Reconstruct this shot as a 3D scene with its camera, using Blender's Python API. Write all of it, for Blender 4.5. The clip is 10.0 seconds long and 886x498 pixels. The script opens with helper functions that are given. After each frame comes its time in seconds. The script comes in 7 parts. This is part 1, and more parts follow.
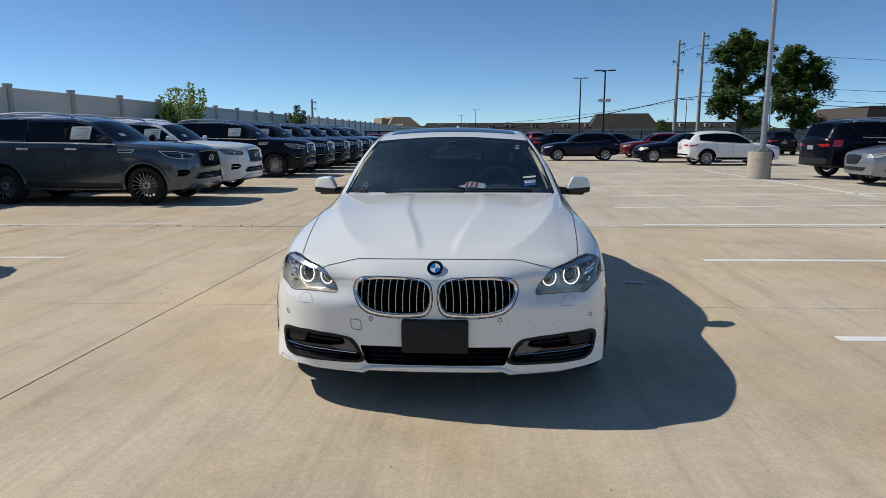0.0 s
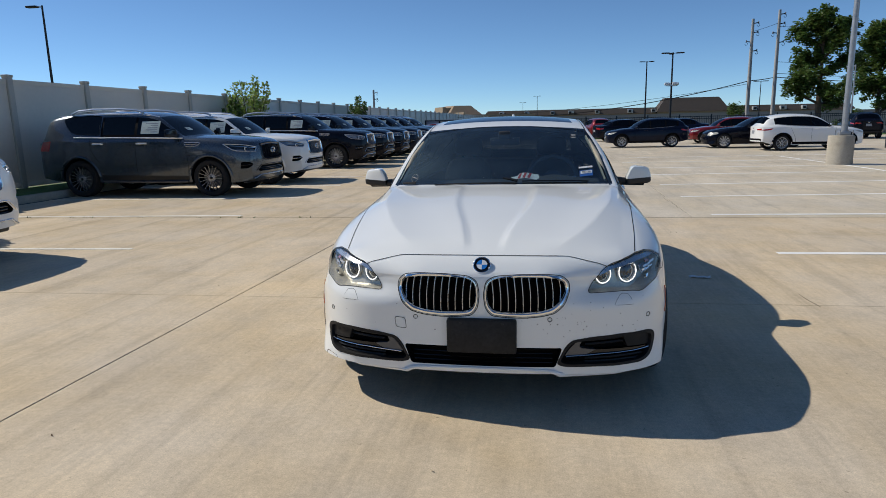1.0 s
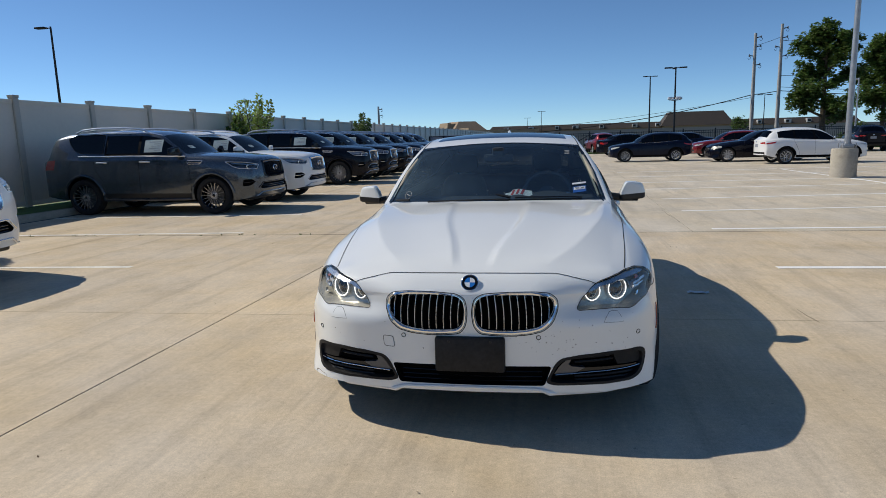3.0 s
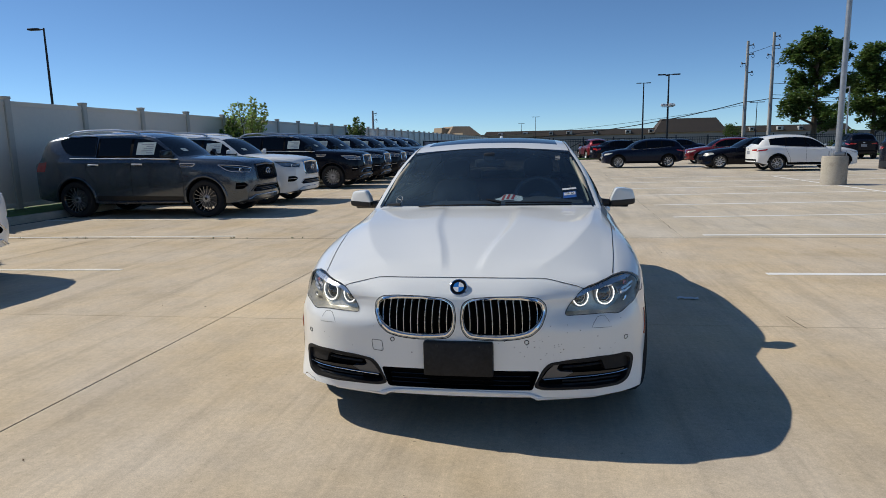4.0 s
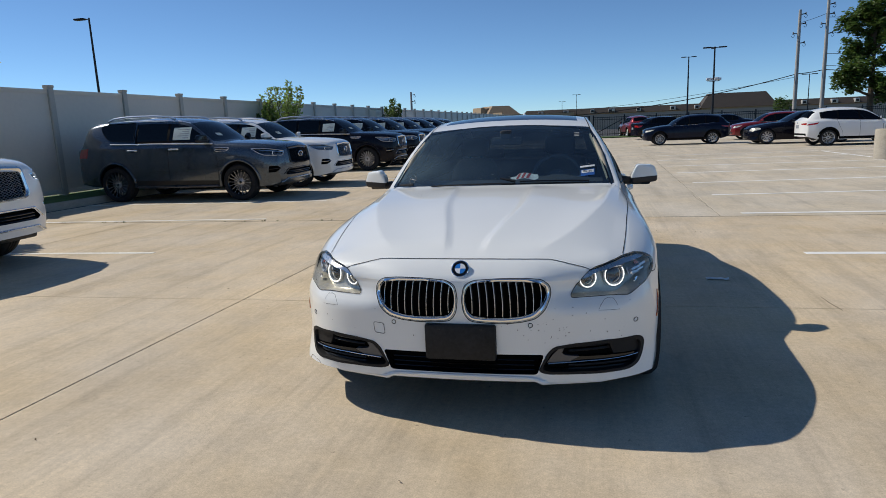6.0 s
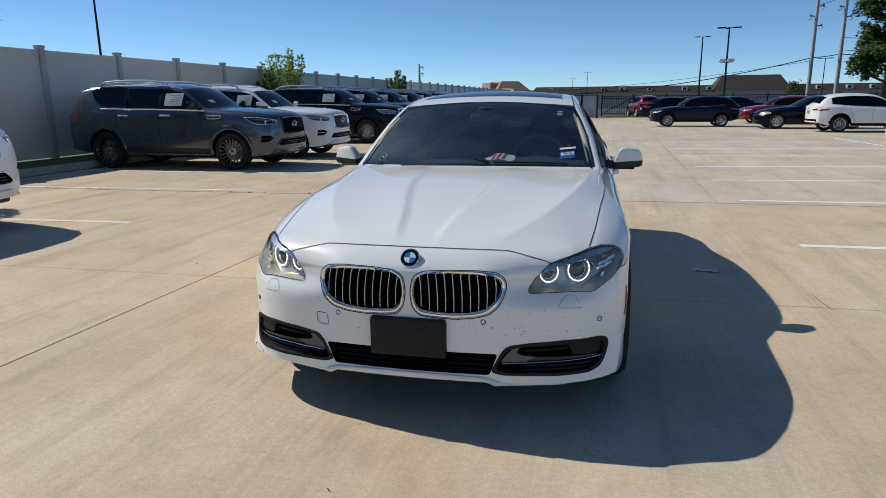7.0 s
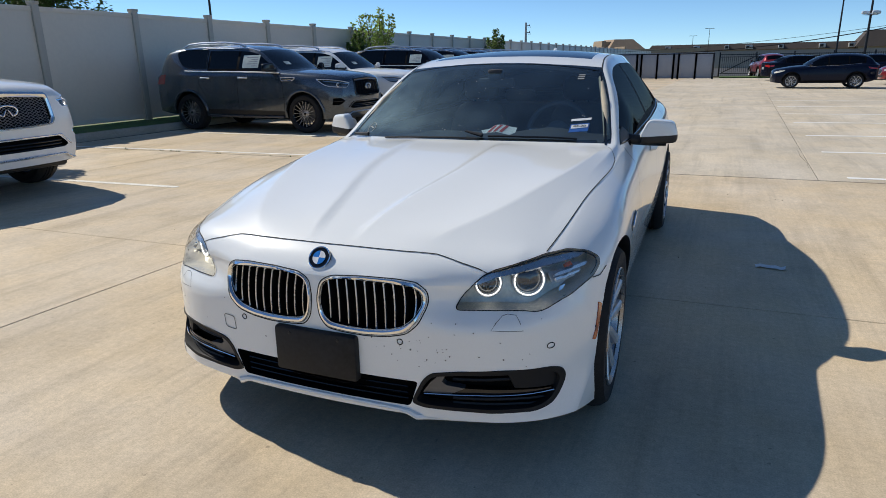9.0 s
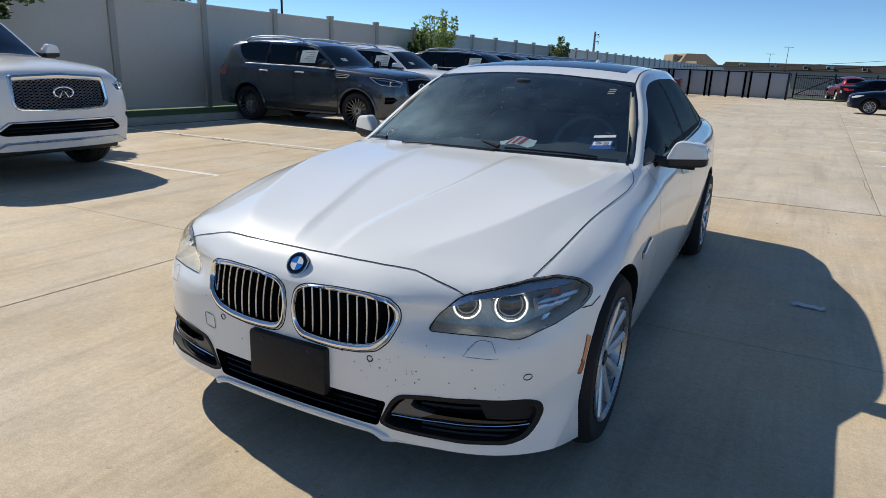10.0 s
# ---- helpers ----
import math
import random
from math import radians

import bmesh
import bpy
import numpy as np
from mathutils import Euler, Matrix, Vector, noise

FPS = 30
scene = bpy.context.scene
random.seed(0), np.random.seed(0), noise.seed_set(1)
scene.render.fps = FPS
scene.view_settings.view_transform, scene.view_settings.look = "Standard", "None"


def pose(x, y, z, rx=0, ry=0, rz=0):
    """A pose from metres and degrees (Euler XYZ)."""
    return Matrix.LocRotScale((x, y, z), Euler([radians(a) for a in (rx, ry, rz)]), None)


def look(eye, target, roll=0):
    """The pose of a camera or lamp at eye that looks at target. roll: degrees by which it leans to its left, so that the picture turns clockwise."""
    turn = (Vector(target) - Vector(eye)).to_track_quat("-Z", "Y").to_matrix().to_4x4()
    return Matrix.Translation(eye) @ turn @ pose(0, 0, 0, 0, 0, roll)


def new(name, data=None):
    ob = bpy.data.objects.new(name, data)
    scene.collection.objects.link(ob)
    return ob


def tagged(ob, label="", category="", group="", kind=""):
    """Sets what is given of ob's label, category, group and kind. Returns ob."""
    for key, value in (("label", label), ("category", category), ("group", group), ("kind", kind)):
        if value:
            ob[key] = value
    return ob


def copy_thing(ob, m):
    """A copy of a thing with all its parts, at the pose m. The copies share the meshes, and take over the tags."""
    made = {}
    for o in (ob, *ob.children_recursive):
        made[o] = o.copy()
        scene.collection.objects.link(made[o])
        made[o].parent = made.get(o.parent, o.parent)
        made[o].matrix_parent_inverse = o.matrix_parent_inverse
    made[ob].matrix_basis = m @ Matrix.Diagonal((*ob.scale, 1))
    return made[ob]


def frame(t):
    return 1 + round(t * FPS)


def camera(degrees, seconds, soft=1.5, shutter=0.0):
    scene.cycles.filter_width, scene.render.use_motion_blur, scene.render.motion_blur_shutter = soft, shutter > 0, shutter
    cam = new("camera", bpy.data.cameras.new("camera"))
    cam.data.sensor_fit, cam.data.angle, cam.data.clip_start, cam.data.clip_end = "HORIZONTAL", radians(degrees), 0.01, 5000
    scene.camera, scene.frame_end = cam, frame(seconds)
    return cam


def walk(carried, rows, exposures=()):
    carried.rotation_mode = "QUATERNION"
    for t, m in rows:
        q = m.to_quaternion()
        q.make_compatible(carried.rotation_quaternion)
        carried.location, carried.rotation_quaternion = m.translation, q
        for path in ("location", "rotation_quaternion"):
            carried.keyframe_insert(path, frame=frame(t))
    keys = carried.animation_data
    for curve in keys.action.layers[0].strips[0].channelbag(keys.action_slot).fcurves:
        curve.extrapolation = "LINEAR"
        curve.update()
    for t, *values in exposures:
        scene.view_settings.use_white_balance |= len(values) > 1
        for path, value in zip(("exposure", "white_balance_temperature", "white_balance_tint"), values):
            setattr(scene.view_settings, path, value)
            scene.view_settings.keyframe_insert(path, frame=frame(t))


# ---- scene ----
cam = camera(69.7, 10.0, soft=0.5)
PATH = [
    (0, (0.336, -0.851, 1.398), (0.193, 1.112, 1.044), -0.2),
    (0.5, (0.373, -0.761, 1.407), (0.224, 1.205, 1.074), -0.9),
    (1, (0.394, -0.716, 1.408), (0.061, 1.218, 1.022), -1.2),
    (1.5, (0.452, -0.693, 1.409), (0.168, 1.251, 1.035), -1.2),
    (2, (0.469, -0.688, 1.414), (0.16, 1.255, 1.054), -1.7),
    (2.5, (0.465, -0.698, 1.421), (0.095, 1.239, 1.087), -1.8),
    (2.7, (0.47, -0.687, 1.415), (0.121, 1.253, 1.076), -1.6),
    (3.8, (0.495, -0.69, 1.42), (0.132, 1.249, 1.091), -1.8),
    (4, (0.501, -0.692, 1.417), (0.169, 1.254, 1.092), -1.2),
    (4.5, (0.504, -0.681, 1.418), (0.134, 1.257, 1.088), -2.1),
    (5, (0.524, -0.697, 1.426), (0.138, 1.237, 1.097), -1.9),
    (5.5, (0.589, -0.671, 1.406), (0.188, 1.244, 0.993), -2.2),
    (6, (0.669, -0.577, 1.395), (0.212, 1.333, 1.016), -2.3),
    (6.2, (0.704, -0.526, 1.394), (0.272, 1.381, 0.971), -1.2),
    (7.3, (0.937, -0.183, 1.396), (0.412, 1.688, 0.922), 0.5),
    (7.5, (1.018, -0.128, 1.401), (0.369, 1.7, 0.916), -0.5),
    (8, (1.175, 0.023, 1.383), (0.523, 1.83, 0.827), -1.7),
    (8.5, (1.253, 0.251, 1.381), (0.599, 2.023, 0.723), 1.9),
    (9, (1.324, 0.466, 1.394), (0.557, 2.225, 0.829), -0.9),
    (9.5, (1.448, 0.619, 1.398), (0.398, 2.216, 0.808), 2.3),
    (10, (1.483, 0.677, 1.409), (0.569, 2.366, 0.851), 2.2),
]
walk(cam, [(t, look(eye, target, roll)) for t, eye, target, roll in PATH], exposures=[(0, 0.06), (6, 0.06), (7.5, 0.16), (8.5, 0.3), (10, 0.28)])

# ---------------------------------------------------------------- light
SUN_WAY = Vector((0.95, -0.22, -0.925)).normalized()
world = bpy.data.worlds.new("sky")
scene.world = world
world.use_nodes = True
nt = world.node_tree
nt.nodes.clear()
sky = nt.nodes.new("ShaderNodeTexSky")
sky.sky_type = "NISHITA"
sky.sun_disc = False
sky.sun_elevation = math.asin(-SUN_WAY.z)
sky.sun_rotation = math.atan2(-SUN_WAY.x, -SUN_WAY.y)
sky.air_density, sky.dust_density, sky.ozone_density = 0.55, 0.0, 5.0
bg = nt.nodes.new("ShaderNodeBackground")
bg.inputs["Strength"].default_value = 0.114
wo = nt.nodes.new("ShaderNodeOutputWorld")
cool = nt.nodes.new("ShaderNodeMix")
cool.data_type, cool.blend_type = "RGBA", "MULTIPLY"
cool.inputs[0].default_value = 1.0
cool.inputs[7].default_value = (0.80, 0.92, 0.935, 1)
nt.links.new(sky.outputs[0], cool.inputs[6])
nt.links.new(cool.outputs[2], bg.inputs[0])
nt.links.new(bg.outputs[0], wo.inputs[0])
sun_data = bpy.data.lights.new("sun", "SUN")
sun_data.energy, sun_data.angle, sun_data.color = 3.5, radians(0.5), (1.0, 0.945, 0.845)
sun = new("sun", sun_data)
sun.matrix_world = look(Vector((0, 0, 30)) - SUN_WAY, (0, 0, 30))


# ---------------------------------------------------------------- materials
def material(name, colour, rough=0.5, metal=0.0, vary=0.12, scale=8.0, fine=60.0, bump=0.0, coat=0.0, spec=0.5, glow=None, random_tint=0.0):
    """A surface with two scales of variation in colour and roughness."""
    m = bpy.data.materials.new(name)
    m.use_nodes = True
    t = m.node_tree
    b = t.nodes["Principled BSDF"]
    b.inputs["Metallic"].default_value = metal
    b.inputs["Coat Weight"].default_value = coat
    b.inputs["Coat Roughness"].default_value = 0.04
    b.inputs["Specular IOR Level"].default_value = spec
    co = t.nodes.new("ShaderNodeTexCoord")
    n1 = t.nodes.new("ShaderNodeTexNoise")
    n1.inputs["Scale"].default_value, n1.inputs["Detail"].default_value = scale, 5
    n2 = t.nodes.new("ShaderNodeTexNoise")
    n2.inputs["Scale"].default_value, n2.inputs["Detail"].default_value = fine, 4
    for n in (n1, n2):
        t.links.new(co.outputs["Object"], n.inputs["Vector"])
    mix = t.nodes.new("ShaderNodeMath")
    mix.operation = "ADD"
    t.links.new(n1.outputs[0], mix.inputs[0])
    t.links.new(n2.outputs[0], mix.inputs[1])
    ramp = t.nodes.new("ShaderNodeMapRange")
    ramp.inputs[1].default_value, ramp.inputs[2].default_value = 0.7, 1.3
    ramp.inputs[3].default_value, ramp.inputs[4].default_value = 1 - vary, 1 + vary
    t.links.new(mix.outputs[0], ramp.inputs[0])
    hsv = t.nodes.new("ShaderNodeHueSaturation")
    hsv.inputs["Color"].default_value = (*colour, 1)
    value = ramp.outputs[0]
    if random_tint:
        info = t.nodes.new("ShaderNodeObjectInfo")
        r2 = t.nodes.new("ShaderNodeMapRange")
        r2.inputs[3].default_value, r2.inputs[4].default_value = 1 - random_tint, 1 + random_tint
        t.links.new(info.outputs["Random"], r2.inputs[0])
        mul = t.nodes.new("ShaderNodeMath")
        mul.operation = "MULTIPLY"
        t.links.new(value, mul.inputs[0])
        t.links.new(r2.outputs[0], mul.inputs[1])
        value = mul.outputs[0]
    t.links.new(value, hsv.inputs["Value"])
    t.links.new(hsv.outputs[0], b.inputs["Base Color"])
    rr = t.nodes.new("ShaderNodeMapRange")
    rr.inputs[1].default_value, rr.inputs[2].default_value = 0.7, 1.3
    rr.inputs[3].default_value, rr.inputs[4].default_value = rough * 0.85, min(1, rough * 1.15)
    t.links.new(mix.outputs[0], rr.inputs[0])
    t.links.new(rr.outputs[0], b.inputs["Roughness"])
    if bump:
        bp = t.nodes.new("ShaderNodeBump")
        bp.inputs["Strength"].default_value, bp.inputs["Distance"].default_value = bump, 0.01
        t.links.new(mix.outputs[0], bp.inputs["Height"])
        t.links.new(bp.outputs[0], b.inputs["Normal"])
    if glow:
        b.inputs["Emission Color"].default_value = (*glow[0], 1)
        b.inputs["Emission Strength"].default_value = glow[1]
    return m


def glass(name, tint, gloss_rough=0.0, slant=0.8, film=0.0, front=0.045):
    """Tinted car glass: clear tint seen straight, mirror-like at a slant."""
    m = bpy.data.materials.new(name)
    m.use_nodes = True
    t = m.node_tree
    t.nodes.clear()
    out = t.nodes.new("ShaderNodeOutputMaterial")
    tr = t.nodes.new("ShaderNodeBsdfTransparent")
    tr.inputs[0].default_value = (*tint, 1)
    gl = t.nodes.new("ShaderNodeBsdfGlossy")
    gl.inputs["Roughness"].default_value = gloss_rough
    lw = t.nodes.new("ShaderNodeLayerWeight")
    lw.inputs[0].default_value = 0.5
    pw = t.nodes.new("ShaderNodeMath")
    pw.operation = "POWER"
    pw.inputs[1].default_value = 5.0
    t.links.new(lw.outputs["Facing"], pw.inputs[0])
    fr = t.nodes.new("ShaderNodeMapRange")
    fr.inputs[3].default_value, fr.inputs[4].default_value = front, slant
    t.links.new(pw.outputs[0], fr.inputs[0])
    mx = t.nodes.new("ShaderNodeMixShader")
    t.links.new(fr.outputs[0], mx.inputs[0])
    t.links.new(tr.outputs[0], mx.inputs[1])
    t.links.new(gl.outputs[0], mx.inputs[2])
    if film:
        # a thin uneven film of dust on the pane
        co = t.nodes.new("ShaderNodeTexCoord")
        nz = t.nodes.new("ShaderNodeTexNoise")
        nz.inputs["Scale"].default_value, nz.inputs["Detail"].default_value = 5.0, 6
        t.links.new(co.outputs["Object"], nz.inputs["Vector"])
        mr = t.nodes.new("ShaderNodeMapRange")
        mr.inputs[1].default_value, mr.inputs[2].default_value = 0.3, 0.75
        mr.inputs[3].default_value, mr.inputs[4].default_value = film * 0.4, film * 1.6
        t.links.new(nz.outputs[0], mr.inputs[0])
        df = t.nodes.new("ShaderNodeBsdfGlossy")
        df.inputs[0].default_value = (0.62, 0.88, 1.0, 1)
        df.inputs["Roughness"].default_value = 0.5
        m2 = t.nodes.new("ShaderNodeMixShader")
        t.links.new(mr.outputs[0], m2.inputs[0])
        t.links.new(mx.outputs[0], m2.inputs[1])
        t.links.new(df.outputs[0], m2.inputs[2])
        mx = m2
    t.links.new(mx.outputs[0], out.inputs[0])
    return m


def foliage(name, colour):
    """Leaves that let some sun through and differ one from another."""
    m = bpy.data.materials.new(name)
    m.use_nodes = True
    t = m.node_tree
    b = t.nodes["Principled BSDF"]
    b.inputs["Roughness"].default_value = 0.5
    geo = t.nodes.new("ShaderNodeNewGeometry")
    hsv = t.nodes.new("ShaderNodeHueSaturation")
    hsv.inputs["Color"].default_value = (*colour, 1)
    for socket, lo, hi in (("Value", 0.55, 1.5), ("Hue", 0.475, 0.515)):
        r = t.nodes.new("ShaderNodeMapRange")
        r.inputs[3].default_value, r.inputs[4].default_value = lo, hi
        t.links.new(geo.outputs["Random Per Island"], r.inputs[0])
        t.links.new(r.outputs[0], hsv.inputs[socket])
    t.links.new(hsv.outputs[0], b.inputs["Base Color"])
    tl = t.nodes.new("ShaderNodeBsdfTranslucent")
    t.links.new(hsv.outputs[0], tl.inputs[0])
    mx = t.nodes.new("ShaderNodeMixShader")
    mx.inputs[0].default_value = 0.5
    t.links.new(b.outputs[0], mx.inputs[1])
    t.links.new(tl.outputs[0], mx.inputs[2])
    t.links.new(mx.outputs[0], t.nodes["Material Output"].inputs[0])
    return m


def concrete(name, colour):
    """Broom-finished slab: blotches, tyre tracks, dark specks and fine grain in world space."""
    m = bpy.data.materials.new(name)
    m.use_nodes = True
    t = m.node_tree
    b = t.nodes["Principled BSDF"]
    geo = t.nodes.new("ShaderNodeNewGeometry")

    def noise_of(scale, detail, stretch=None, rough=0.6):
        n = t.nodes.new("ShaderNodeTexNoise")
        n.inputs["Scale"].default_value, n.inputs["Detail"].default_value, n.inputs["Roughness"].default_value = scale, detail, rough
        src = geo.outputs["Position"]
        if stretch:
            mp = t.nodes.new("ShaderNodeMapping")
            mp.inputs["Scale"].default_value = stretch
            t.links.new(src, mp.inputs[0])
            src = mp.outputs[0]
        t.links.new(src, n.inputs["Vector"])
        return n.outputs[0]

    def ranged(src, a, c, d, e):
        r = t.nodes.new("ShaderNodeMapRange")
        for i, v in enumerate((a, c, d, e)):
            r.inputs[i + 1].default_value = v
        t.links.new(src, r.inputs[0])
        return r.outputs[0]

    def times(a, c):
        n = t.nodes.new("ShaderNodeMath")
        n.operation = "MULTIPLY"
        t.links.new(a, n.inputs[0])
        t.links.new(c, n.inputs[1])
        return n.outputs[0]

    blotch = ranged(noise_of(0.55, 6), 0.3, 0.7, 0.86, 1.10)
    stain = ranged(noise_of(1.9, 8, (1.0, 0.6, 1.0), 0.7), 0.36, 0.52, 0.86, 1.0)
    track = ranged(noise_of(1.6, 5, (1.0, 0.10, 1.0)), 0.35, 0.65, 0.95, 1.04)
    grain = ranged(noise_of(150, 4), 0.3, 0.7, 0.84, 1.16)
    speck = ranged(noise_of(26, 2), 0.24, 0.29, 0.6, 1.0)
    swirl = ranged(noise_of(34, 6, (1.0, 0.025, 1.0), 0.7), 0.3, 0.7, 0.94, 1.045)
    broom = ranged(noise_of(9, 7, None, 0.75), 0.3, 0.7, 0.93, 1.07)
    pebble = ranged(noise_of(34, 6, None, 0.72), 0.3, 0.7, 0.87, 1.12)
    tyre = ranged(noise_of(4.5, 5, (1.0, 0.06, 1.0), 0.6), 0.54, 0.66, 1.0, 0.86)
    v = times(times(times(blotch, stain), times(track, grain)), times(speck, times(times(broom, pebble), times(swirl, tyre))))
    info = t.nodes.new("ShaderNodeObjectInfo")
    v = times(v, ranged(info.outputs["Random"], 0, 1, 0.95, 1.05))
    hsv = t.nodes.new("ShaderNodeHueSaturation")
    hsv.inputs["Color"].default_value = (*colour, 1)
    t.links.new(v, hsv.inputs["Value"])
    t.links.new(ranged(noise_of(0.8, 4), 0.35, 0.65, 0.85, 1.15), hsv.inputs["Saturation"])
    t.links.new(hsv.outputs[0], b.inputs["Base Color"])
    b.inputs["Roughness"].default_value = 0.8
    b.inputs["Specular IOR Level"].default_value = 0.3
    bp = t.nodes.new("ShaderNodeBump")
    bp.inputs["Strength"].default_value, bp.inputs["Distance"].default_value = 0.25, 0.004
    t.links.new(noise_of(120, 4), bp.inputs["Height"])
    t.links.new(bp.outputs[0], b.inputs["Normal"])
    return m


CONCRETE = concrete("broomed_concrete", (0.60, 0.49, 0.345))
FAR_CONCRETE = concrete("greyer_concrete", (0.60, 0.52, 0.40))
KERB = concrete("kerb_concrete", (0.44, 0.40, 0.33))
JOINT = material("joint_sealant", (0.035, 0.03, 0.024), 0.9)
WORN_LINE = material("worn_road_paint", (0.74, 0.71, 0.63), 0.8, vary=0.22, scale=5, fine=40)
LINE = material("white_road_paint", (0.86, 0.85, 0.81), 0.7, vary=0.10, scale=3, fine=40)
GRASS = material("grass", (0.07, 0.13, 0.025), 0.9, vary=0.4, scale=3, fine=90, bump=0.6)
EARTH = material("dry_grass_ground", (0.16, 0.15, 0.07), 0.95, vary=0.3, scale=0.3, fine=6)
FENCE = material("beige_vinyl", (0.73, 0.645, 0.535), 0.40, vary=0.03, scale=0.8, fine=12)
FENCE_POST = material("taupe_vinyl_post", (0.50, 0.45, 0.375), 0.45, vary=0.05, scale=0.8, fine=12)
WHITE_PAINT = material("white_car_paint", (0.835, 0.845, 0.82), 0.32, vary=0.015, scale=2, fine=200, coat=1.0, spec=0.12)
PEARL = material("pearl_white_paint", (0.82, 0.82, 0.80), 0.35, vary=0.02, scale=2, fine=200, coat=1.0, spec=0.12)
GREY_PAINT = material("graphite_metallic_paint", (0.075, 0.091, 0.110), 0.27, 0.7, vary=0.05, scale=2, fine=300, coat=1.0, spec=0.12)
BLACK_PAINT = material("black_car_paint", (0.003, 0.004, 0.010), 0.25, vary=0.1, scale=2, fine=200, coat=0.22, spec=0.12)
NAVY_PAINT = material("navy_car_paint", (0.004, 0.008, 0.024), 0.3, 0.2, vary=0.1, scale=2, fine=200, coat=0.25, spec=0.12)
RED_PAINT = material("dark_red_car_paint", (0.18, 0.012, 0.016), 0.3, 0.2, vary=0.1, scale=2, fine=200, coat=1.0, spec=0.12)
SILVER_PAINT = material("silver_car_paint", (0.30, 0.31, 0.325), 0.32, 0.7, vary=0.05, scale=2, fine=200, coat=1.0, spec=0.12)
BLACK_PLASTIC = material("black_plastic", (0.007, 0.007, 0.008), 0.5, vary=0.2, scale=6, fine=120)
GLOSS_BLACK = material("gloss_black_trim", (0.006, 0.006, 0.007), 0.12, vary=0.1)
SEAM = material("panel_gap", (0.006, 0.006, 0.006), 0.9)
CHROME = material("chrome", (0.86, 0.87, 0.88), 0.09, 1.0, vary=0.03)
PILLAR_BLACK = material("matt_black_window_frame", (0.004, 0.004, 0.005), 0.6, spec=0.08)
BRIGHT_TRIM = material("brushed_bright_trim", (0.88, 0.88, 0.89), 0.34, 1.0, vary=0.03)
SATIN = material("satin_aluminium", (0.62, 0.63, 0.65), 0.28, 1.0, vary=0.05)
ALLOY = material("silver_alloy", (0.64, 0.64, 0.64), 0.32, 0.5, vary=0.06, scale=20, fine=160)
DARK_ALLOY = material("dark_alloy", (0.32, 0.32, 0.33), 0.28, 0.9, vary=0.1)
GREY_ALLOY = material("machined_grey_alloy", (0.50, 0.50, 0.51), 0.25, 0.9, vary=0.08)
RUBBER = material("tyre_rubber", (0.008, 0.008, 0.009), 0.8, vary=0.25, scale=14, fine=120, bump=0.15)
DISC = material("brake_disc_steel", (0.12, 0.115, 0.11), 0.4, 0.9, vary=0.1)
DARK_GLASS = glass("privacy_glass", (0.03, 0.035, 0.04), slant=0.15)
SMOKE_GLASS = glass("smoked_windscreen_glass", (0.22, 0.24, 0.25), front=0.12)
CLEAR_GLASS = glass("tinted_windscreen_glass", (0.66, 0.77, 0.80), film=0.030, front=0.135)
LENS_GLASS = glass("clear_lens", (0.97, 0.97, 0.96))
LAMP_BOWL = material("headlamp_housing", (0.64, 0.61, 0.52), 0.33, 0.40, vary=0.12, scale=20, fine=80)
LAMP_RING = material("lit_ring", (0.9, 0.9, 0.9), 0.3, glow=((1.0, 0.98, 0.92), 1.7))
LAMP_EYE = material("projector_lens", (0.045, 0.05, 0.055), 0.08, 0.3, coat=1.0)
AMBER = material("amber_reflector", (0.45, 0.10, 0.02), 0.25, coat=1.0)
RED_LENS = material("red_tail_lens", (0.38, 0.015, 0.015), 0.15, coat=1.0)
PLATE_BLACK = material("black_plate_cover", (0.020, 0.020, 0.021), 0.55, vary=0.4, scale=5, fine=60, bump=0.05, spec=0.22)
BLUE_ENAMEL = material("blue_enamel", (0.02, 0.18, 0.55), 0.2, coat=1.0)
WHITE_ENAMEL = material("white_enamel", (0.8, 0.8, 0.8), 0.25, coat=1.0)
PAPER = material("white_paper", (0.78, 0.78, 0.76), 0.8)
RED_INK = material("red_ink", (0.5, 0.05, 0.04), 0.7)
BLUE_STICKER = material("blue_sticker", (0.03, 0.12, 0.38), 0.5)
INK = material("black_ink", (0.01, 0.01, 0.01), 0.7)
CABIN = material("black_cabin_trim", (0.035, 0.036, 0.040), 0.7, vary=0.2)
LEATHER = material("dark_brown_leather", (0.19, 0.155, 0.13), 0.5, vary=0.25, scale=6, fine=90, bump=0.1)
BEIGE_TRIM = material("beige_pillar_trim", (0.42, 0.36, 0.27), 0.8)
SPATTER = material("insect_spatter", (0.035, 0.03, 0.025), 0.8)
HEADREST = material("charcoal_leather", (0.03, 0.029, 0.030), 0.55, vary=0.2, fine=90)
DUST = material("dried_spot", (0.30, 0.30, 0.29), 0.9)
FRAME_PLASTIC = material("grained_black_frame", (0.012, 0.012, 0.013), 0.6, spec=0.25, vary=0.2, scale=20, fine=200)
STEERING = material("grained_black_rim", (0.12, 0.12, 0.125), 0.5, vary=0.15)
WING_SATIN = material("satin_grey_wing", (0.115, 0.118, 0.125), 0.34, 0.4, vary=0.06)
DARK_SATIN = material("dark_satin_trim", (0.10, 0.10, 0.11), 0.3, 0.8, vary=0.1)
GRILLE_CHROME = material("grille_chrome", (0.80, 0.81, 0.82), 0.12, 1.0, vary=0.03)
GRILLE_MESH = material("grille_mesh_satin", (0.38, 0.38, 0.39), 0.3, 0.9, vary=0.1)
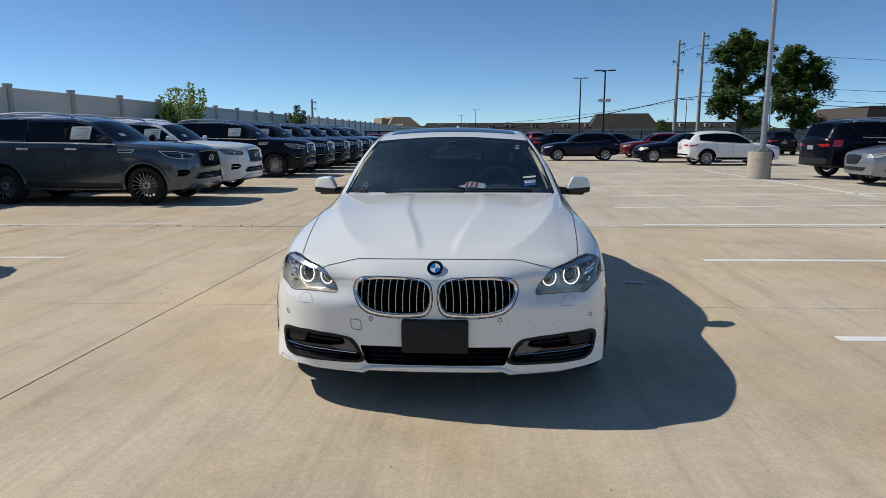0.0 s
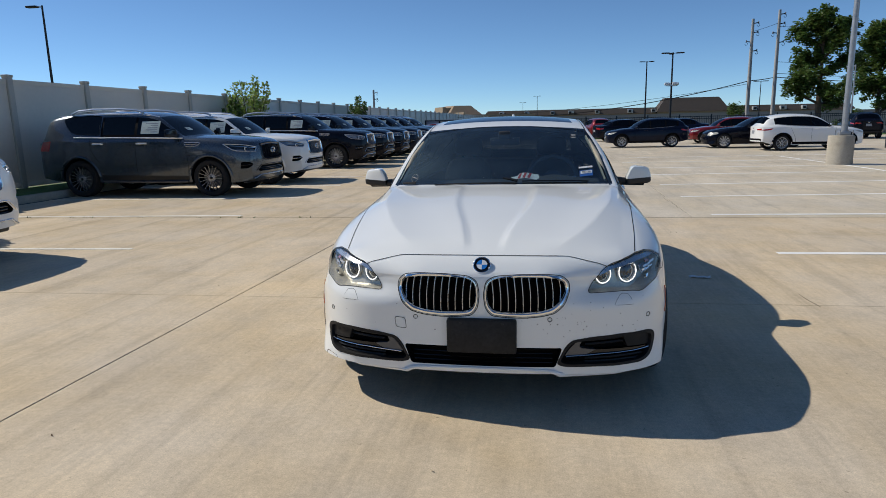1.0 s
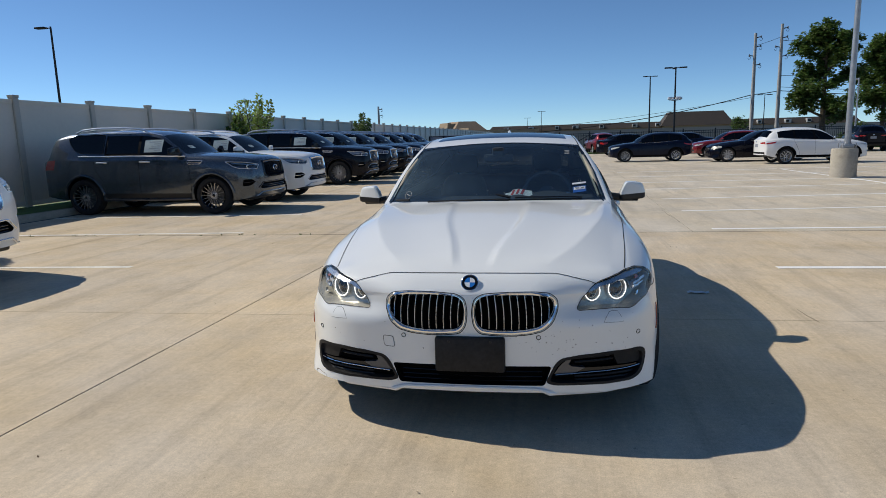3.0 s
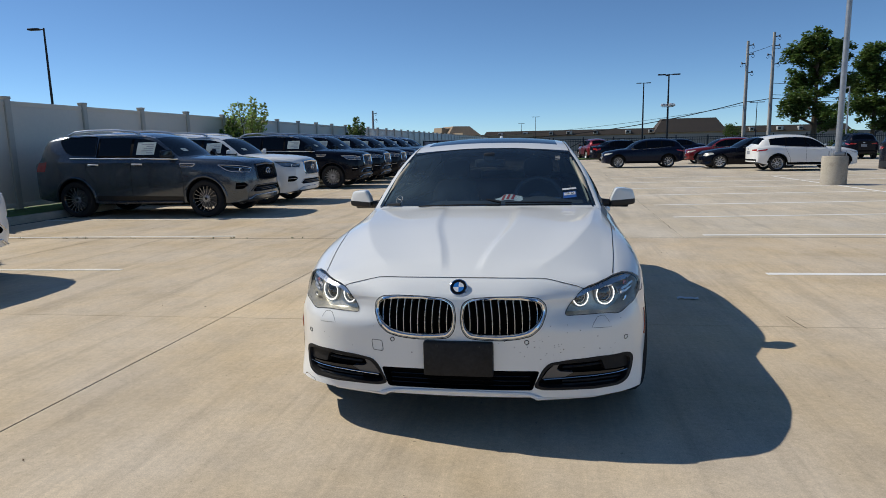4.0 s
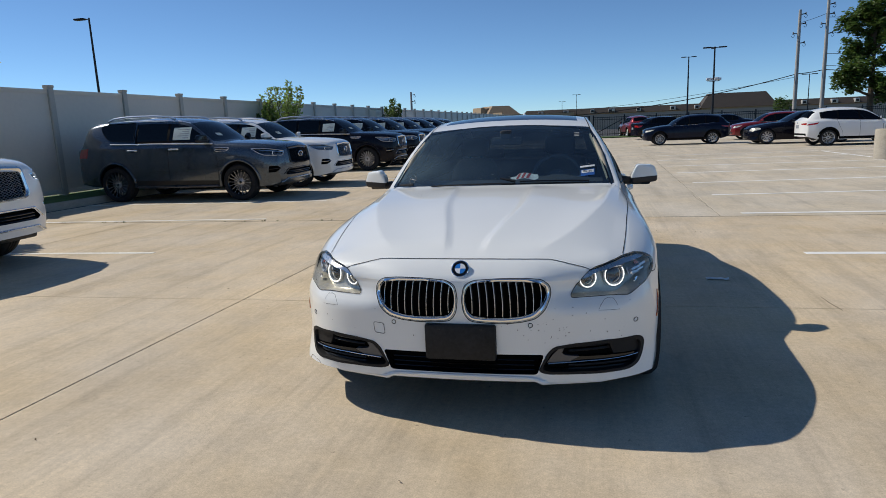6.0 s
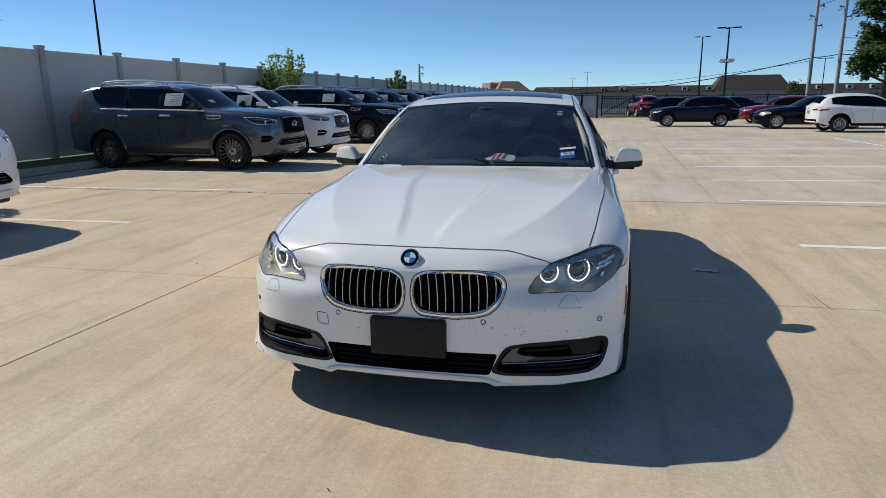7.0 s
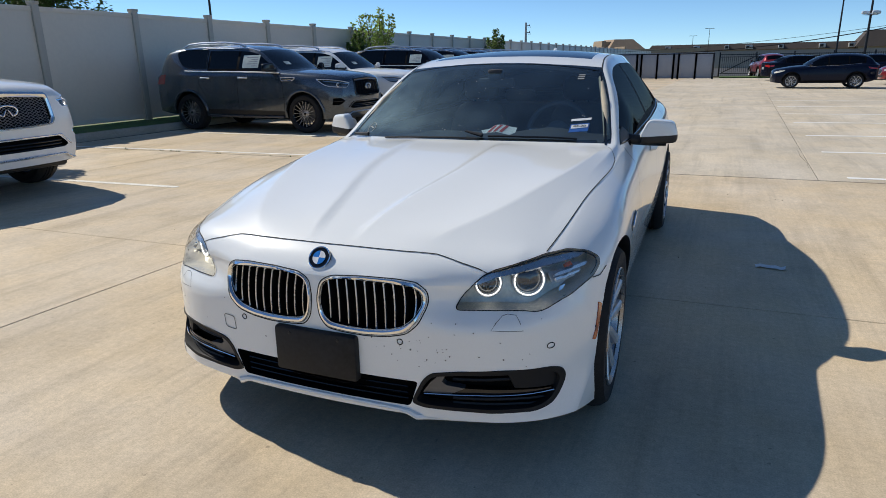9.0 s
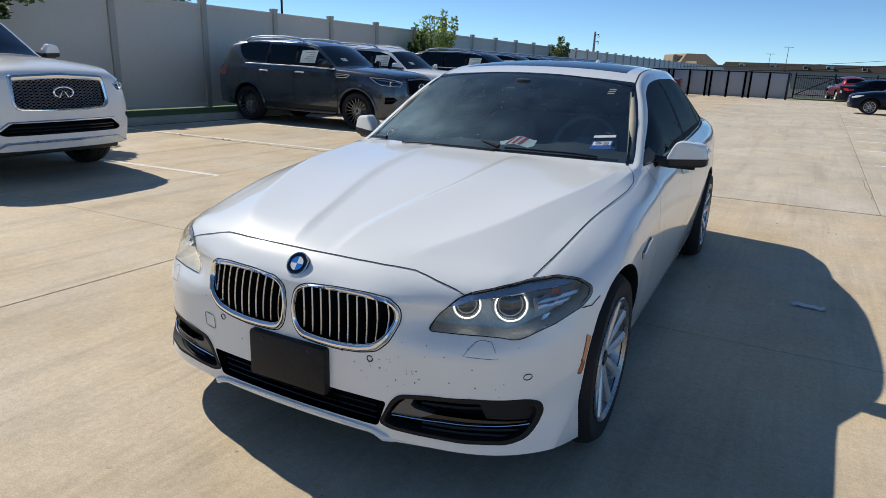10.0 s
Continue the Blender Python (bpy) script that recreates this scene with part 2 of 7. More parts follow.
PRINT = material("grey_print", (0.25, 0.27, 0.30), 0.8)
BARK = material("bark", (0.10, 0.075, 0.05), 0.95, vary=0.3, scale=6, fine=30, bump=0.5)
LEAF = foliage("dark_leaves", (0.095, 0.155, 0.036))
LEAF_MID = foliage("mid_green_leaves", (0.13, 0.19, 0.05))
LEAF_LIGHT = foliage("young_leaves", (0.25, 0.33, 0.08))
LITTER = material("dry_leaf", (0.10, 0.065, 0.035), 0.9, vary=0.4)
POLE_DARK = material("dark_bronze_steel", (0.02, 0.02, 0.022), 0.5, 0.3, vary=0.2)
GALV = material("galvanised_steel", (0.36, 0.37, 0.38), 0.45, 0.7, vary=0.15, scale=10, fine=60)
POLE_WOOD = material("weathered_pole_wood", (0.42, 0.40, 0.37), 0.9, vary=0.2, scale=3, fine=30, bump=0.3)
INSULATOR = material("grey_insulator", (0.22, 0.22, 0.23), 0.3)
GREY_PANEL = material("light_grey_panel", (0.33, 0.35, 0.38), 0.5, vary=0.06, scale=1, fine=20)
BLOCK = material("beige_block", (0.42, 0.37, 0.31), 0.9, vary=0.08, scale=0.6, fine=8)
ASPHALT = material("asphalt", (0.06, 0.06, 0.06), 0.9, vary=0.2, scale=0.5, fine=30)
TAN_WALL = material("tan_stucco", (0.36, 0.27, 0.18), 0.9, vary=0.08, scale=0.5, fine=12)
TAN_ROOF = material("tan_roof_tiles", (0.33, 0.235, 0.15), 0.85, vary=0.15, scale=1, fine=12)
BROWN_ROOF = material("brown_roof_tiles", (0.07, 0.055, 0.045), 0.85, vary=0.2, scale=1, fine=12)
UNIT = material("pale_metal_unit", (0.5, 0.5, 0.48), 0.5, 0.2, vary=0.1)
SHEET = material("window_sheet", (0.55, 0.62, 0.58), 0.7)
UNDERBODY = material("dark_underbody_coating", (0.02, 0.02, 0.02), 0.9, vary=0.3)
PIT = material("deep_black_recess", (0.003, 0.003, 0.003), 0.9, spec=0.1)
SCUFF = material("scuffed_bumper", (0.16, 0.13, 0.11), 0.7, vary=0.5, scale=30)
ROOF_GLASS = material("sunroof_glass", (0.006, 0.007, 0.012), 0.12, vary=0.05, spec=0.35)
LAMP_GREY = material("lamp_inner_grey", (0.46, 0.47, 0.48), 0.34, vary=0.15, scale=20, fine=80)
FINE_SEAM = material("fine_cover_gap", (0.12, 0.12, 0.12), 0.8)


# ---------------------------------------------------------------- mesh helpers
def mesh_of(bm, name, mats, smooth=True, angle=38):
    bm.normal_update()
    me = bpy.data.meshes.new(name)
    if smooth:
        for f in bm.faces:
            f.smooth = True
        for e in bm.edges:
            if len(e.link_faces) == 2 and e.calc_face_angle(0) > radians(angle):
                e.smooth = False
    bm.to_mesh(me)
    bm.free()
    for m in mats if isinstance(mats, (list, tuple)) else [mats]:
        me.materials.append(m)
    return me


def part(name, bm, mat, parent=None, label="", smooth=True, angle=38):
    ob = new(name, mesh_of(bm, name, mat, smooth, angle))
    ob.parent = parent
    if label:
        tagged(ob, label)
    return ob


def thing(name, label, category, group="", kind="", at=None):
    ob = new(name)
    ob.empty_display_size = 0.2
    if at is not None:
        ob.matrix_world = at
    return tagged(ob, label, category, group, kind)


def box(bm, x0, y0, z0, x1, y1, z1, bevel=0.0):
    r = bmesh.ops.create_cube(bm, size=1.0)
    vs = r["verts"]
    for v in vs:
        v.co = Vector(((x0 + x1) / 2 + v.co.x * (x1 - x0), (y0 + y1) / 2 + v.co.y * (y1 - y0), (z0 + z1) / 2 + v.co.z * (z1 - z0)))
    if bevel:
        es = list({e for v in vs for e in v.link_edges})
        bmesh.ops.bevel(bm, geom=es, offset=bevel, segments=2, profile=0.5, affect="EDGES")
    return bm


def boxes(*specs, bevel=0.0):
    bm = bmesh.new()
    for s in specs:
        box(bm, *s, bevel=bevel)
    return bm


def lathe(profile, steps=40, axis="y"):
    """Spin (radius, along) pairs round an axis."""
    bm = bmesh.new()
    rings = []
    for k in range(steps):
        a = 2 * math.pi * k / steps
        ring = []
        for r, h in profile:
            p = (r * math.cos(a), h, r * math.sin(a)) if axis == "y" else (r * math.cos(a), r * math.sin(a), h)
            ring.append(bm.verts.new(p))
        rings.append(ring)
    for k in range(steps):
        a, b = rings[k], rings[(k + 1) % steps]
        for i in range(len(profile) - 1):
            bm.faces.new((a[i], a[i + 1], b[i + 1], b[i]))
    bmesh.ops.remove_doubles(bm, verts=bm.verts, dist=1e-5)
    bmesh.ops.recalc_face_normals(bm, faces=bm.faces)
    return bm


def sweep(path, radius, closed=False, sides=8, flat=1.0, up=None):
    """A tube along 3D points; radius may be a list."""
    bm = bmesh.new()
    n = len(path)
    path = [Vector(p) for p in path]
    rings = []
    for i, p in enumerate(path):
        a = path[(i - 1) % n] if closed or i else p
        b = path[(i + 1) % n] if closed or i < n - 1 else p
        tan = (b - a).normalized()
        ref = Vector(up) if up is not None else (Vector((0, 0, 1)) if abs(tan.z) < 0.9 else Vector((1, 0, 0)))
        u = tan.cross(ref).normalized()
        w = u.cross(tan)
        r = radius[i] if isinstance(radius, (list, tuple)) else radius
        rings.append([bm.verts.new(p + (u * math.cos(q) * r + w * math.sin(q) * r * flat)) for q in (2 * math.pi * k / sides for k in range(sides))])
    for i in range(n if closed else n - 1):
        a, b = rings[i], rings[(i + 1) % n]
        for k in range(sides):
            bm.faces.new((a[k], a[(k + 1) % sides], b[(k + 1) % sides], b[k]))
    if not closed:
        bm.faces.new(rings[0][::-1])
        bm.faces.new(rings[-1])
    bmesh.ops.recalc_face_normals(bm, faces=bm.faces)
    return bm


def join(*bms):
    out = bmesh.new()
    for b in bms:
        me = bpy.data.meshes.new("tmp")
        b.to_mesh(me)
        b.free()
        out.from_mesh(me)
        bpy.data.meshes.remove(me)
    return out


def pchip(xs, ys, x):
    """Monotone cubic interpolation."""
    n = len(xs)
    if x <= xs[0]:
        return ys[0]
    if x >= xs[-1]:
        return ys[-1]
    h = [xs[i + 1] - xs[i] for i in range(n - 1)]
    d = [(ys[i + 1] - ys[i]) / h[i] for i in range(n - 1)]

    def slope(i):
        if i == 0:
            return d[0]
        if i == n - 1:
            return d[-1]
        if d[i - 1] * d[i] <= 0:
            return 0.0
        w1, w2 = 2 * h[i] + h[i - 1], h[i] + 2 * h[i - 1]
        return (w1 + w2) / (w1 / d[i - 1] + w2 / d[i])

    i = max(k for k in range(n - 1) if xs[k] <= x)
    t = (x - xs[i]) / h[i]
    m0, m1 = slope(i) * h[i], slope(i + 1) * h[i]
    return (2 * t ** 3 - 3 * t ** 2 + 1) * ys[i] + (t ** 3 - 2 * t ** 2 + t) * m0 + (-2 * t ** 3 + 3 * t ** 2) * ys[i + 1] + (t ** 3 - t ** 2) * m1


def step(a, b, x):
    t = max(0.0, min(1.0, (x - a) / (b - a)))
    return t * t * (3 - 2 * t)


# ---------------------------------------------------------------- cars
from mathutils.bvhtree import BVHTree

ROWS = ("sill", "wide", "shoulder", "belt", "rail")
CUTS = (5, 6, 4, 8)
TOP = 56


def section(spec, s):
    """Half a cross-section at s metres behind the nose, from the middle of the floor over the side to the middle of the top."""
    ctl = []
    for name in ROWS:
        pts = spec[name]
        xs = [p[0] for p in pts]
        ctl.append((pchip(xs, [p[1] for p in pts], s), pchip(xs, [p[2] for p in pts], s)))
    zc = pchip([p[0] for p in spec["crown"]], [p[1] for p in spec["crown"]], s)
    out = [(ctl[0][0] * k / TOP, ctl[0][1]) for k in range(TOP)]
    for i in range(4):
        p0 = ctl[i - 1] if i else (ctl[0][0] - 0.04, ctl[0][1] - 0.03)
        p1, p2 = ctl[i], ctl[i + 1]
        p3 = ctl[i + 2] if i < 3 else (ctl[4][0] * 0.8, ctl[4][1] + (zc - ctl[4][1]) * 0.35)
        for k in range(CUTS[i]):
            t = k / CUTS[i]
            if i == 3:
                bow = 0.02 * 4 * t * (1 - t) * step(0.05, 0.3, p2[1] - p1[1])
                lift = spec["dome"](s, p2[0]) * t if "dome" in spec else 0.0
                out.append((p1[0] + (p2[0] - p1[0]) * t + bow, p1[1] + (p2[1] - p1[1]) * t + lift))
                continue
            q = [0.5 * (2 * p1[a] + (p2[a] - p0[a]) * t + (2 * p0[a] - 5 * p1[a] + 4 * p2[a] - p3[a]) * t * t + (3 * p1[a] - p0[a] - 3 * p2[a] + p3[a]) * t ** 3) for a in (0, 1)]
            out.append((q[0], q[1]))
    yr, zr = ctl[4]
    folds = spec["folds"](s, yr) if "folds" in spec else ()
    marks = [(0, 1.0), *folds, (TOP, 0.0)]
    for k in range(TOP + 1):
        (k0, f0), (k1, f1) = next((a, b) for a, b in zip(marks, marks[1:]) if k <= b[0])
        f = f0 + (f1 - f0) * (k - k0) / (k1 - k0)
        z = zr + (zc - zr) * (1 - f ** spec.get("crown_power", 2.3))
        y = yr * f
        z += spec["dome"](s, y) if "dome" in spec else 0.0
        out.append((y, z))
    return out


def loft(spec):
    """The closed shell of a car body; x forward, y to its left, origin on the ground under its middle."""
    length = spec["length"]
    marks = set(spec["marks"])
    s_list = sorted(marks | {i * length / spec["steps"] for i in range(spec["steps"] + 1)})
    clean = [s_list[0]]
    for s in s_list[1:]:
        if s - clean[-1] > 0.018:
            clean.append(s)
        elif s in marks:
            clean[-1] = s
    n_side = sum(CUTS)
    bm = bmesh.new()

    def place(s, y, z):
        a = abs(y)
        s2 = s + spec["nose"](a, z) * max(0.0, 1 - s / spec.get("nose_reach", 0.9)) ** 1.5
        s2 -= spec["tail"](a, z) * max(0.0, 1 - (length - s) / 0.9) ** 1.5
        s2 += spec.get("screen_bow", 0.16) * step(spec["screen"][0] - 0.5, spec["screen"][0] - 0.05, s) * (1 - step(spec["screen"][0] + 0.3, spec["screen"][1] + 0.5, s)) * (a / 0.75) ** 2 * step(0.75, 0.97, z / spec.get("cowl", 1.0))
        return (length / 2 - s2, y, z)

    rings = []
    for s in clean:
        half = section(spec, s)
        ring = [bm.verts.new(place(s, y, z)) for y, z in half]
        left = [bm.verts.new(place(s, -y, z)) for y, z in half[1:-1]]
        rings.append(ring + left[::-1])
    n = len(rings[0])
    for i in range(len(rings) - 1):
        sm = (clean[i] + clean[i + 1]) / 2
        for j in range(n):
            f = bm.faces.new((rings[i][j], rings[i + 1][j], rings[i + 1][(j + 1) % n], rings[i][(j + 1) % n]))
            half_j = j if j < TOP * 2 + n_side else n - 1 - j
            f.material_index = spec["zone"](sm, half_j - TOP, n_side)
    for s, ring, flip in ((clean[0], rings[0], False), (clean[-1], rings[-1], True)):
        half = section(spec, s)
        low = [ring[(n - k) % n] for k in range(TOP, 0, -1)] + [ring[k] for k in range(TOP + 1)]
        prev = low
        zr = half[TOP + n_side][1]
        for j in range(TOP + 1, TOP + n_side + 1):
            y, z = half[j]
            if j == TOP + n_side:
                m = len(half) - 1
                cur = [ring[(n - k) % n] for k in range(j, m)] + [ring[k] for k in range(m, j - 1, -1)]
            else:
                cur = [ring[n - j]]
                w = ((j - TOP) / n_side) ** 2
                for k in range(1, 2 * TOP):
                    fr = k / TOP - 1
                    top = half[TOP + n_side + round((1 - abs(fr)) * TOP)]
                    cur.append(bm.verts.new(place(s, y * fr, z + w * (top[1] - zr))))
                cur.append(ring[j])
            for k in range(2 * TOP):
                quad = (prev[k], prev[k + 1], cur[k + 1], cur[k])
                bm.faces.new(quad if not flip else quad[::-1])
            prev = cur
    bmesh.ops.recalc_face_normals(bm, faces=bm.faces)
    if bm.calc_volume(signed=True) < 0:
        bmesh.ops.reverse_faces(bm, faces=bm.faces)
    return bm


class Skin:
    """Finds places on the shell, seen from the front, the back, a side or above."""

    def __init__(self, bm, length):
        bm.normal_update()
        self.tree = BVHTree.FromBMesh(bm)
        self.half = length / 2

    def front(self, y, z):
        p, n, _, _ = self.tree.ray_cast(Vector((9, y, z)), Vector((-1, 0, 0)))
        return (p, n) if p else (Vector((self.half - 0.5, y, z)), Vector((1, 0, 0)))

    def back(self, y, z):
        p, n, _, _ = self.tree.ray_cast(Vector((-9, y, z)), Vector((1, 0, 0)))
        return (p, n) if p else (Vector((0.3 - self.half, y, z)), Vector((-1, 0, 0)))

    def side(self, sign):
        def go(s, z):
            p, n, _, _ = self.tree.ray_cast(Vector((self.half - s, sign * 9, z)), Vector((0, -sign, 0)))
            return (p, n) if p else (Vector((self.half - s, sign * 0.8, z)), Vector((0, sign, 0)))
        return go

    def top(self, s, y):
        p, n, _, _ = self.tree.ray_cast(Vector((self.half - s, y, 9)), Vector((0, 0, -1)))
        return (p, n) if p else (Vector((self.half - s, y, 1)), Vector((0, 0, 1)))

    def corner(self, sign, ang=42):
        """Seen from the front corner; a runs across, positive towards the car's side."""
        d = Vector((-math.cos(radians(ang)), -sign * math.sin(radians(ang)), 0))
        u = Vector((-math.sin(radians(ang)), sign * math.cos(radians(ang)), 0))

        def go(a, z):
            o = Vector((self.half - 0.35, sign * 0.7, 0)) + u * a + Vector((0, 0, z)) - d * 5
            p, n, _, _ = self.tree.ray_cast(o, d)
            return (p, n) if p else (o + d * 5, -d)
        return go


def prism(outline, proj, way, depth, out=0.06, cell=0.05):
    """A closed solid that sinks an outline into the shell along way."""
    way = Vector(way).normalized()
    bm = bmesh.new()
    pts = dense(outline, cell)
    bm.faces.new([bm.verts.new((a, b, 0)) for a, b in pts])
    for ax in (0, 1):
        lo, hi = min(p[ax] for p in pts), max(p[ax] for p in pts)
        k = int((hi - lo) / cell)
        for i in range(1, k + 1):
            no = Vector((1, 0, 0)) if ax == 0 else Vector((0, 1, 0))
            bmesh.ops.bisect_plane(bm, geom=bm.verts[:] + bm.edges[:] + bm.faces[:], plane_co=no * (lo + i * (hi - lo) / (k + 1)), plane_no=no)
    bmesh.ops.triangulate(bm, faces=bm.faces[:])
    verts, faces, rim = bm.verts[:], bm.faces[:], [e for e in bm.edges if len(e.link_faces) == 1]
    base = {v: proj(v.co.x, v.co.y)[0] for v in verts}
    low = {v: bm.verts.new(base[v] + way * depth) for v in verts}
    for f in faces:
        bm.faces.new([low[v] for v in f.verts][::-1])
    for e in rim:
        a, b = e.verts
        bm.faces.new((a, b, low[b], low[a]))
    for v in verts:
        v.co = base[v] - way * out
    bmesh.ops.recalc_face_normals(bm, faces=bm.faces)
    if bm.calc_volume(signed=True) < 0:
        bmesh.ops.reverse_faces(bm, faces=bm.faces)
    return bm


def corner_way(sign, ang=42):
    return (-math.cos(radians(ang)), -sign * math.sin(radians(ang)), 0)


def rounded(pts, r=0.02, n=4):
    """A closed outline with its corners rounded."""
    out = []
    m = len(pts)
    for i in range(m):
        p, a, b = Vector(pts[i]), Vector(pts[i - 1]), Vector(pts[(i + 1) % m])
        da, db = (a - p), (b - p)
        ra, rb = min(r, da.length * 0.45), min(r, db.length * 0.45)
        q0, q1 = p + da.normalized() * ra, p + db.normalized() * rb
        for k in range(n + 1):
            t = k / n
            q = q0 * (1 - t) ** 2 + p * 2 * t * (1 - t) + q1 * t * t
            out.append((q.x, q.y))
    return out


def dense(pts, gap, closed=True):
    out = []
    m = len(pts)
    for i in range(m if closed else m - 1):
        a, b = Vector(pts[i]), Vector(pts[(i + 1) % m])
        k = max(1, int((b - a).length / gap))
        out += [tuple(a + (b - a) * j / k) for j in range(k)]
    if not closed:
        out.append(tuple(pts[-1]))
    return out


def patch(outline, proj, lift=0.002, thick=0.006, cell=0.03):
    """A plate that follows the shell within a closed outline."""
    bm = bmesh.new()
    pts = dense(outline, cell)
    bm.faces.new([bm.verts.new((a, b, 0)) for a, b in pts])
    for ax in (0, 1):
        lo, hi = min(p[ax] for p in pts), max(p[ax] for p in pts)
        k = int((hi - lo) / cell)
        for i in range(1, k + 1):
            no = Vector((1, 0, 0)) if ax == 0 else Vector((0, 1, 0))
            bmesh.ops.bisect_plane(bm, geom=bm.verts[:] + bm.edges[:] + bm.faces[:], plane_co=no * (lo + i * (hi - lo) / (k + 1)), plane_no=no)
    bmesh.ops.triangulate(bm, faces=[f for f in bm.faces if len(f.verts) > 4])
    norm = {}
    for v in bm.verts:
        p, n = proj(v.co.x, v.co.y)
        v.co = p + n * lift
        norm[v] = n
    bm.normal_update()
    want = sum((norm[v] for v in bm.verts), Vector())
    have = sum((f.normal for f in bm.faces), Vector())
    if want.dot(have) < 0:
        bmesh.ops.reverse_faces(bm, faces=bm.faces[:])
    rim = [e for e in bm.edges if len(e.link_faces) == 1]
    fresh = {}
    for e in rim:
        for v in e.verts:
            if v not in fresh:
                fresh[v] = bm.verts.new(v.co - norm[v] * thick)
    for e in rim:
        f = e.link_faces[0]
        a, b = e.verts
        vs = list(f.verts)
        if vs[(vs.index(a) + 1) % len(vs)] != b:
            a, b = b, a
        bm.faces.new((b, a, fresh[a], fresh[b]))
    return bm


def ribbon(pts, proj, width=0.006, lift=0.0015, gap=0.03, closed=False):
    """A thin strip on the shell along an open or closed line."""
    line = [proj(a, b) for a, b in dense(pts, gap, closed)]
    bm = bmesh.new()
    rows = []
    n = len(line)
    for i, (p, nn) in enumerate(line):
        a = line[(i - 1) % n][0] if closed or i else p
        b = line[(i + 1) % n][0] if closed or i < n - 1 else p
        w = (b - a).cross(nn).normalized() * width / 2
        rows.append((bm.verts.new(p + nn * lift - w), bm.verts.new(p + nn * lift + w)))
    for i in range(n if closed else n - 1):
        a, b = rows[i], rows[(i + 1) % n]
        bm.faces.new((a[0], b[0], b[1], a[1]))
    return bm


def bezel(outer, inner, proj, r=0.02, high=0.009, sunk=0.03):
    """A rounded frame between two outlines with as many corners each; its inner edge turns into the opening."""
    a, b = rounded(outer, r), rounded(inner, r)
    rows = []
    for mix, lift in ((0.0, -0.003), (0.06, 0.004), (0.3, high), (0.65, high), (0.92, 0.003), (1.0, -0.004), (1.0, -sunk)):
        ring = []
        for p, q in zip(a, b):
            c, n = proj(p[0] + (q[0] - p[0]) * mix, p[1] + (q[1] - p[1]) * mix)
            ring.append(c + n * lift)
        rows.append(ring)
    bm = bmesh.new()
    vs = [[bm.verts.new(c) for c in ring] for ring in rows]
    m = len(vs[0])
    for u, w in zip(vs, vs[1:]):
        for i in range(m):
            bm.faces.new((u[i], u[(i + 1) % m], w[(i + 1) % m], w[i]))
    bmesh.ops.recalc_face_normals(bm, faces=bm.faces)
    bm.normal_update()
    if sum((f.normal.x for f in bm.faces if f.calc_area() > 0), 0.0) < 0:
        bmesh.ops.reverse_faces(bm, faces=bm.faces[:])
    return bm


def strip_back(pts, half, deep):
    """A thin upright blade that runs back from a line of points."""
    bm = bmesh.new()
    rows = [[bm.verts.new(p + Vector(d)) for d in ((0, -half, 0), (0, half, 0), (-deep, half, 0), (-deep, -half, 0))] for p in pts]
    for u, w in zip(rows, rows[1:]):
        for i in range(4):
            bm.faces.new((u[i], u[(i + 1) % 4], w[(i + 1) % 4], w[i]))
    bm.faces.new(rows[0])
    bm.faces.new(rows[-1][::-1])
    bmesh.ops.recalc_face_normals(bm, faces=bm.faces)
    return bm


def tube_on(pts, proj, radius, lift=0.0, gap=0.025, closed=True, flat=1.0, sides=8):
    line = [proj(a, b) for a, b in dense(pts, gap, closed)]
    return sweep([p + n * lift for p, n in line], radius, closed, sides, flat)


def cut_arches(bm, spec, mats, sunk=()):
    """Cuts the wheel openings and gives the shell with its zones apart."""
    me = mesh_of(bm, "shell", mats, smooth=False)
    ob = new("shell", me)
    tools = []
    for s in spec["axles"]:
        for sign in (1, -1):
            cb = bmesh.new()
            r = bmesh.ops.create_cone(cb, cap_ends=True, segments=48, radius1=spec["arch"], radius2=spec["arch"], depth=0.7)
            for v in r["verts"]:
                c = v.co.copy()
                v.co = Vector((spec["length"] / 2 - s + c.x, sign * (spec["track"] + 0.18) + c.z, spec["wheel"] + spec.get("arch_up", 0.01) + c.y))
            bmesh.ops.recalc_face_normals(cb, faces=cb.faces)
            if cb.calc_volume(signed=True) < 0:
                bmesh.ops.reverse_faces(cb, faces=cb.faces)
            cm = bpy.data.meshes.new("tool")
            cb.to_mesh(cm)
            cb.free()
            for m in mats:
                cm.materials.append(m)
            for p in cm.polygons:
                p.material_index = 6
            tool = new("tool", cm)
            tools.append(tool)
            mod = ob.modifiers.new("cut", "BOOLEAN")
            mod.operation, mod.solver, mod.object = "DIFFERENCE", "EXACT", tool
    for cb, zone in sunk:
        cm = bpy.data.meshes.new("tool")
        cb.to_mesh(cm)
        cb.free()
        for m in mats:
            cm.materials.append(m)
        for p in cm.polygons:
            p.material_index = zone
        tool = new("tool", cm)
        tools.append(tool)
        mod = ob.modifiers.new("cut", "BOOLEAN")
        mod.operation, mod.solver, mod.object = "DIFFERENCE", "EXACT", tool
    dg = bpy.context.evaluated_depsgraph_get()
    dg.update()
    got = bmesh.new()
    got.from_mesh(bpy.data.meshes.new_from_object(ob.evaluated_get(dg)))
    for o in tools + [ob]:
        bpy.data.objects.remove(o)
    return got


def split_zone(bm, zones):
    """A copy of the faces whose material index is in zones."""
    out = bm.copy()
    bmesh.ops.delete(out, geom=[f for f in out.faces if f.material_index not in zones], context="FACES")
    return out


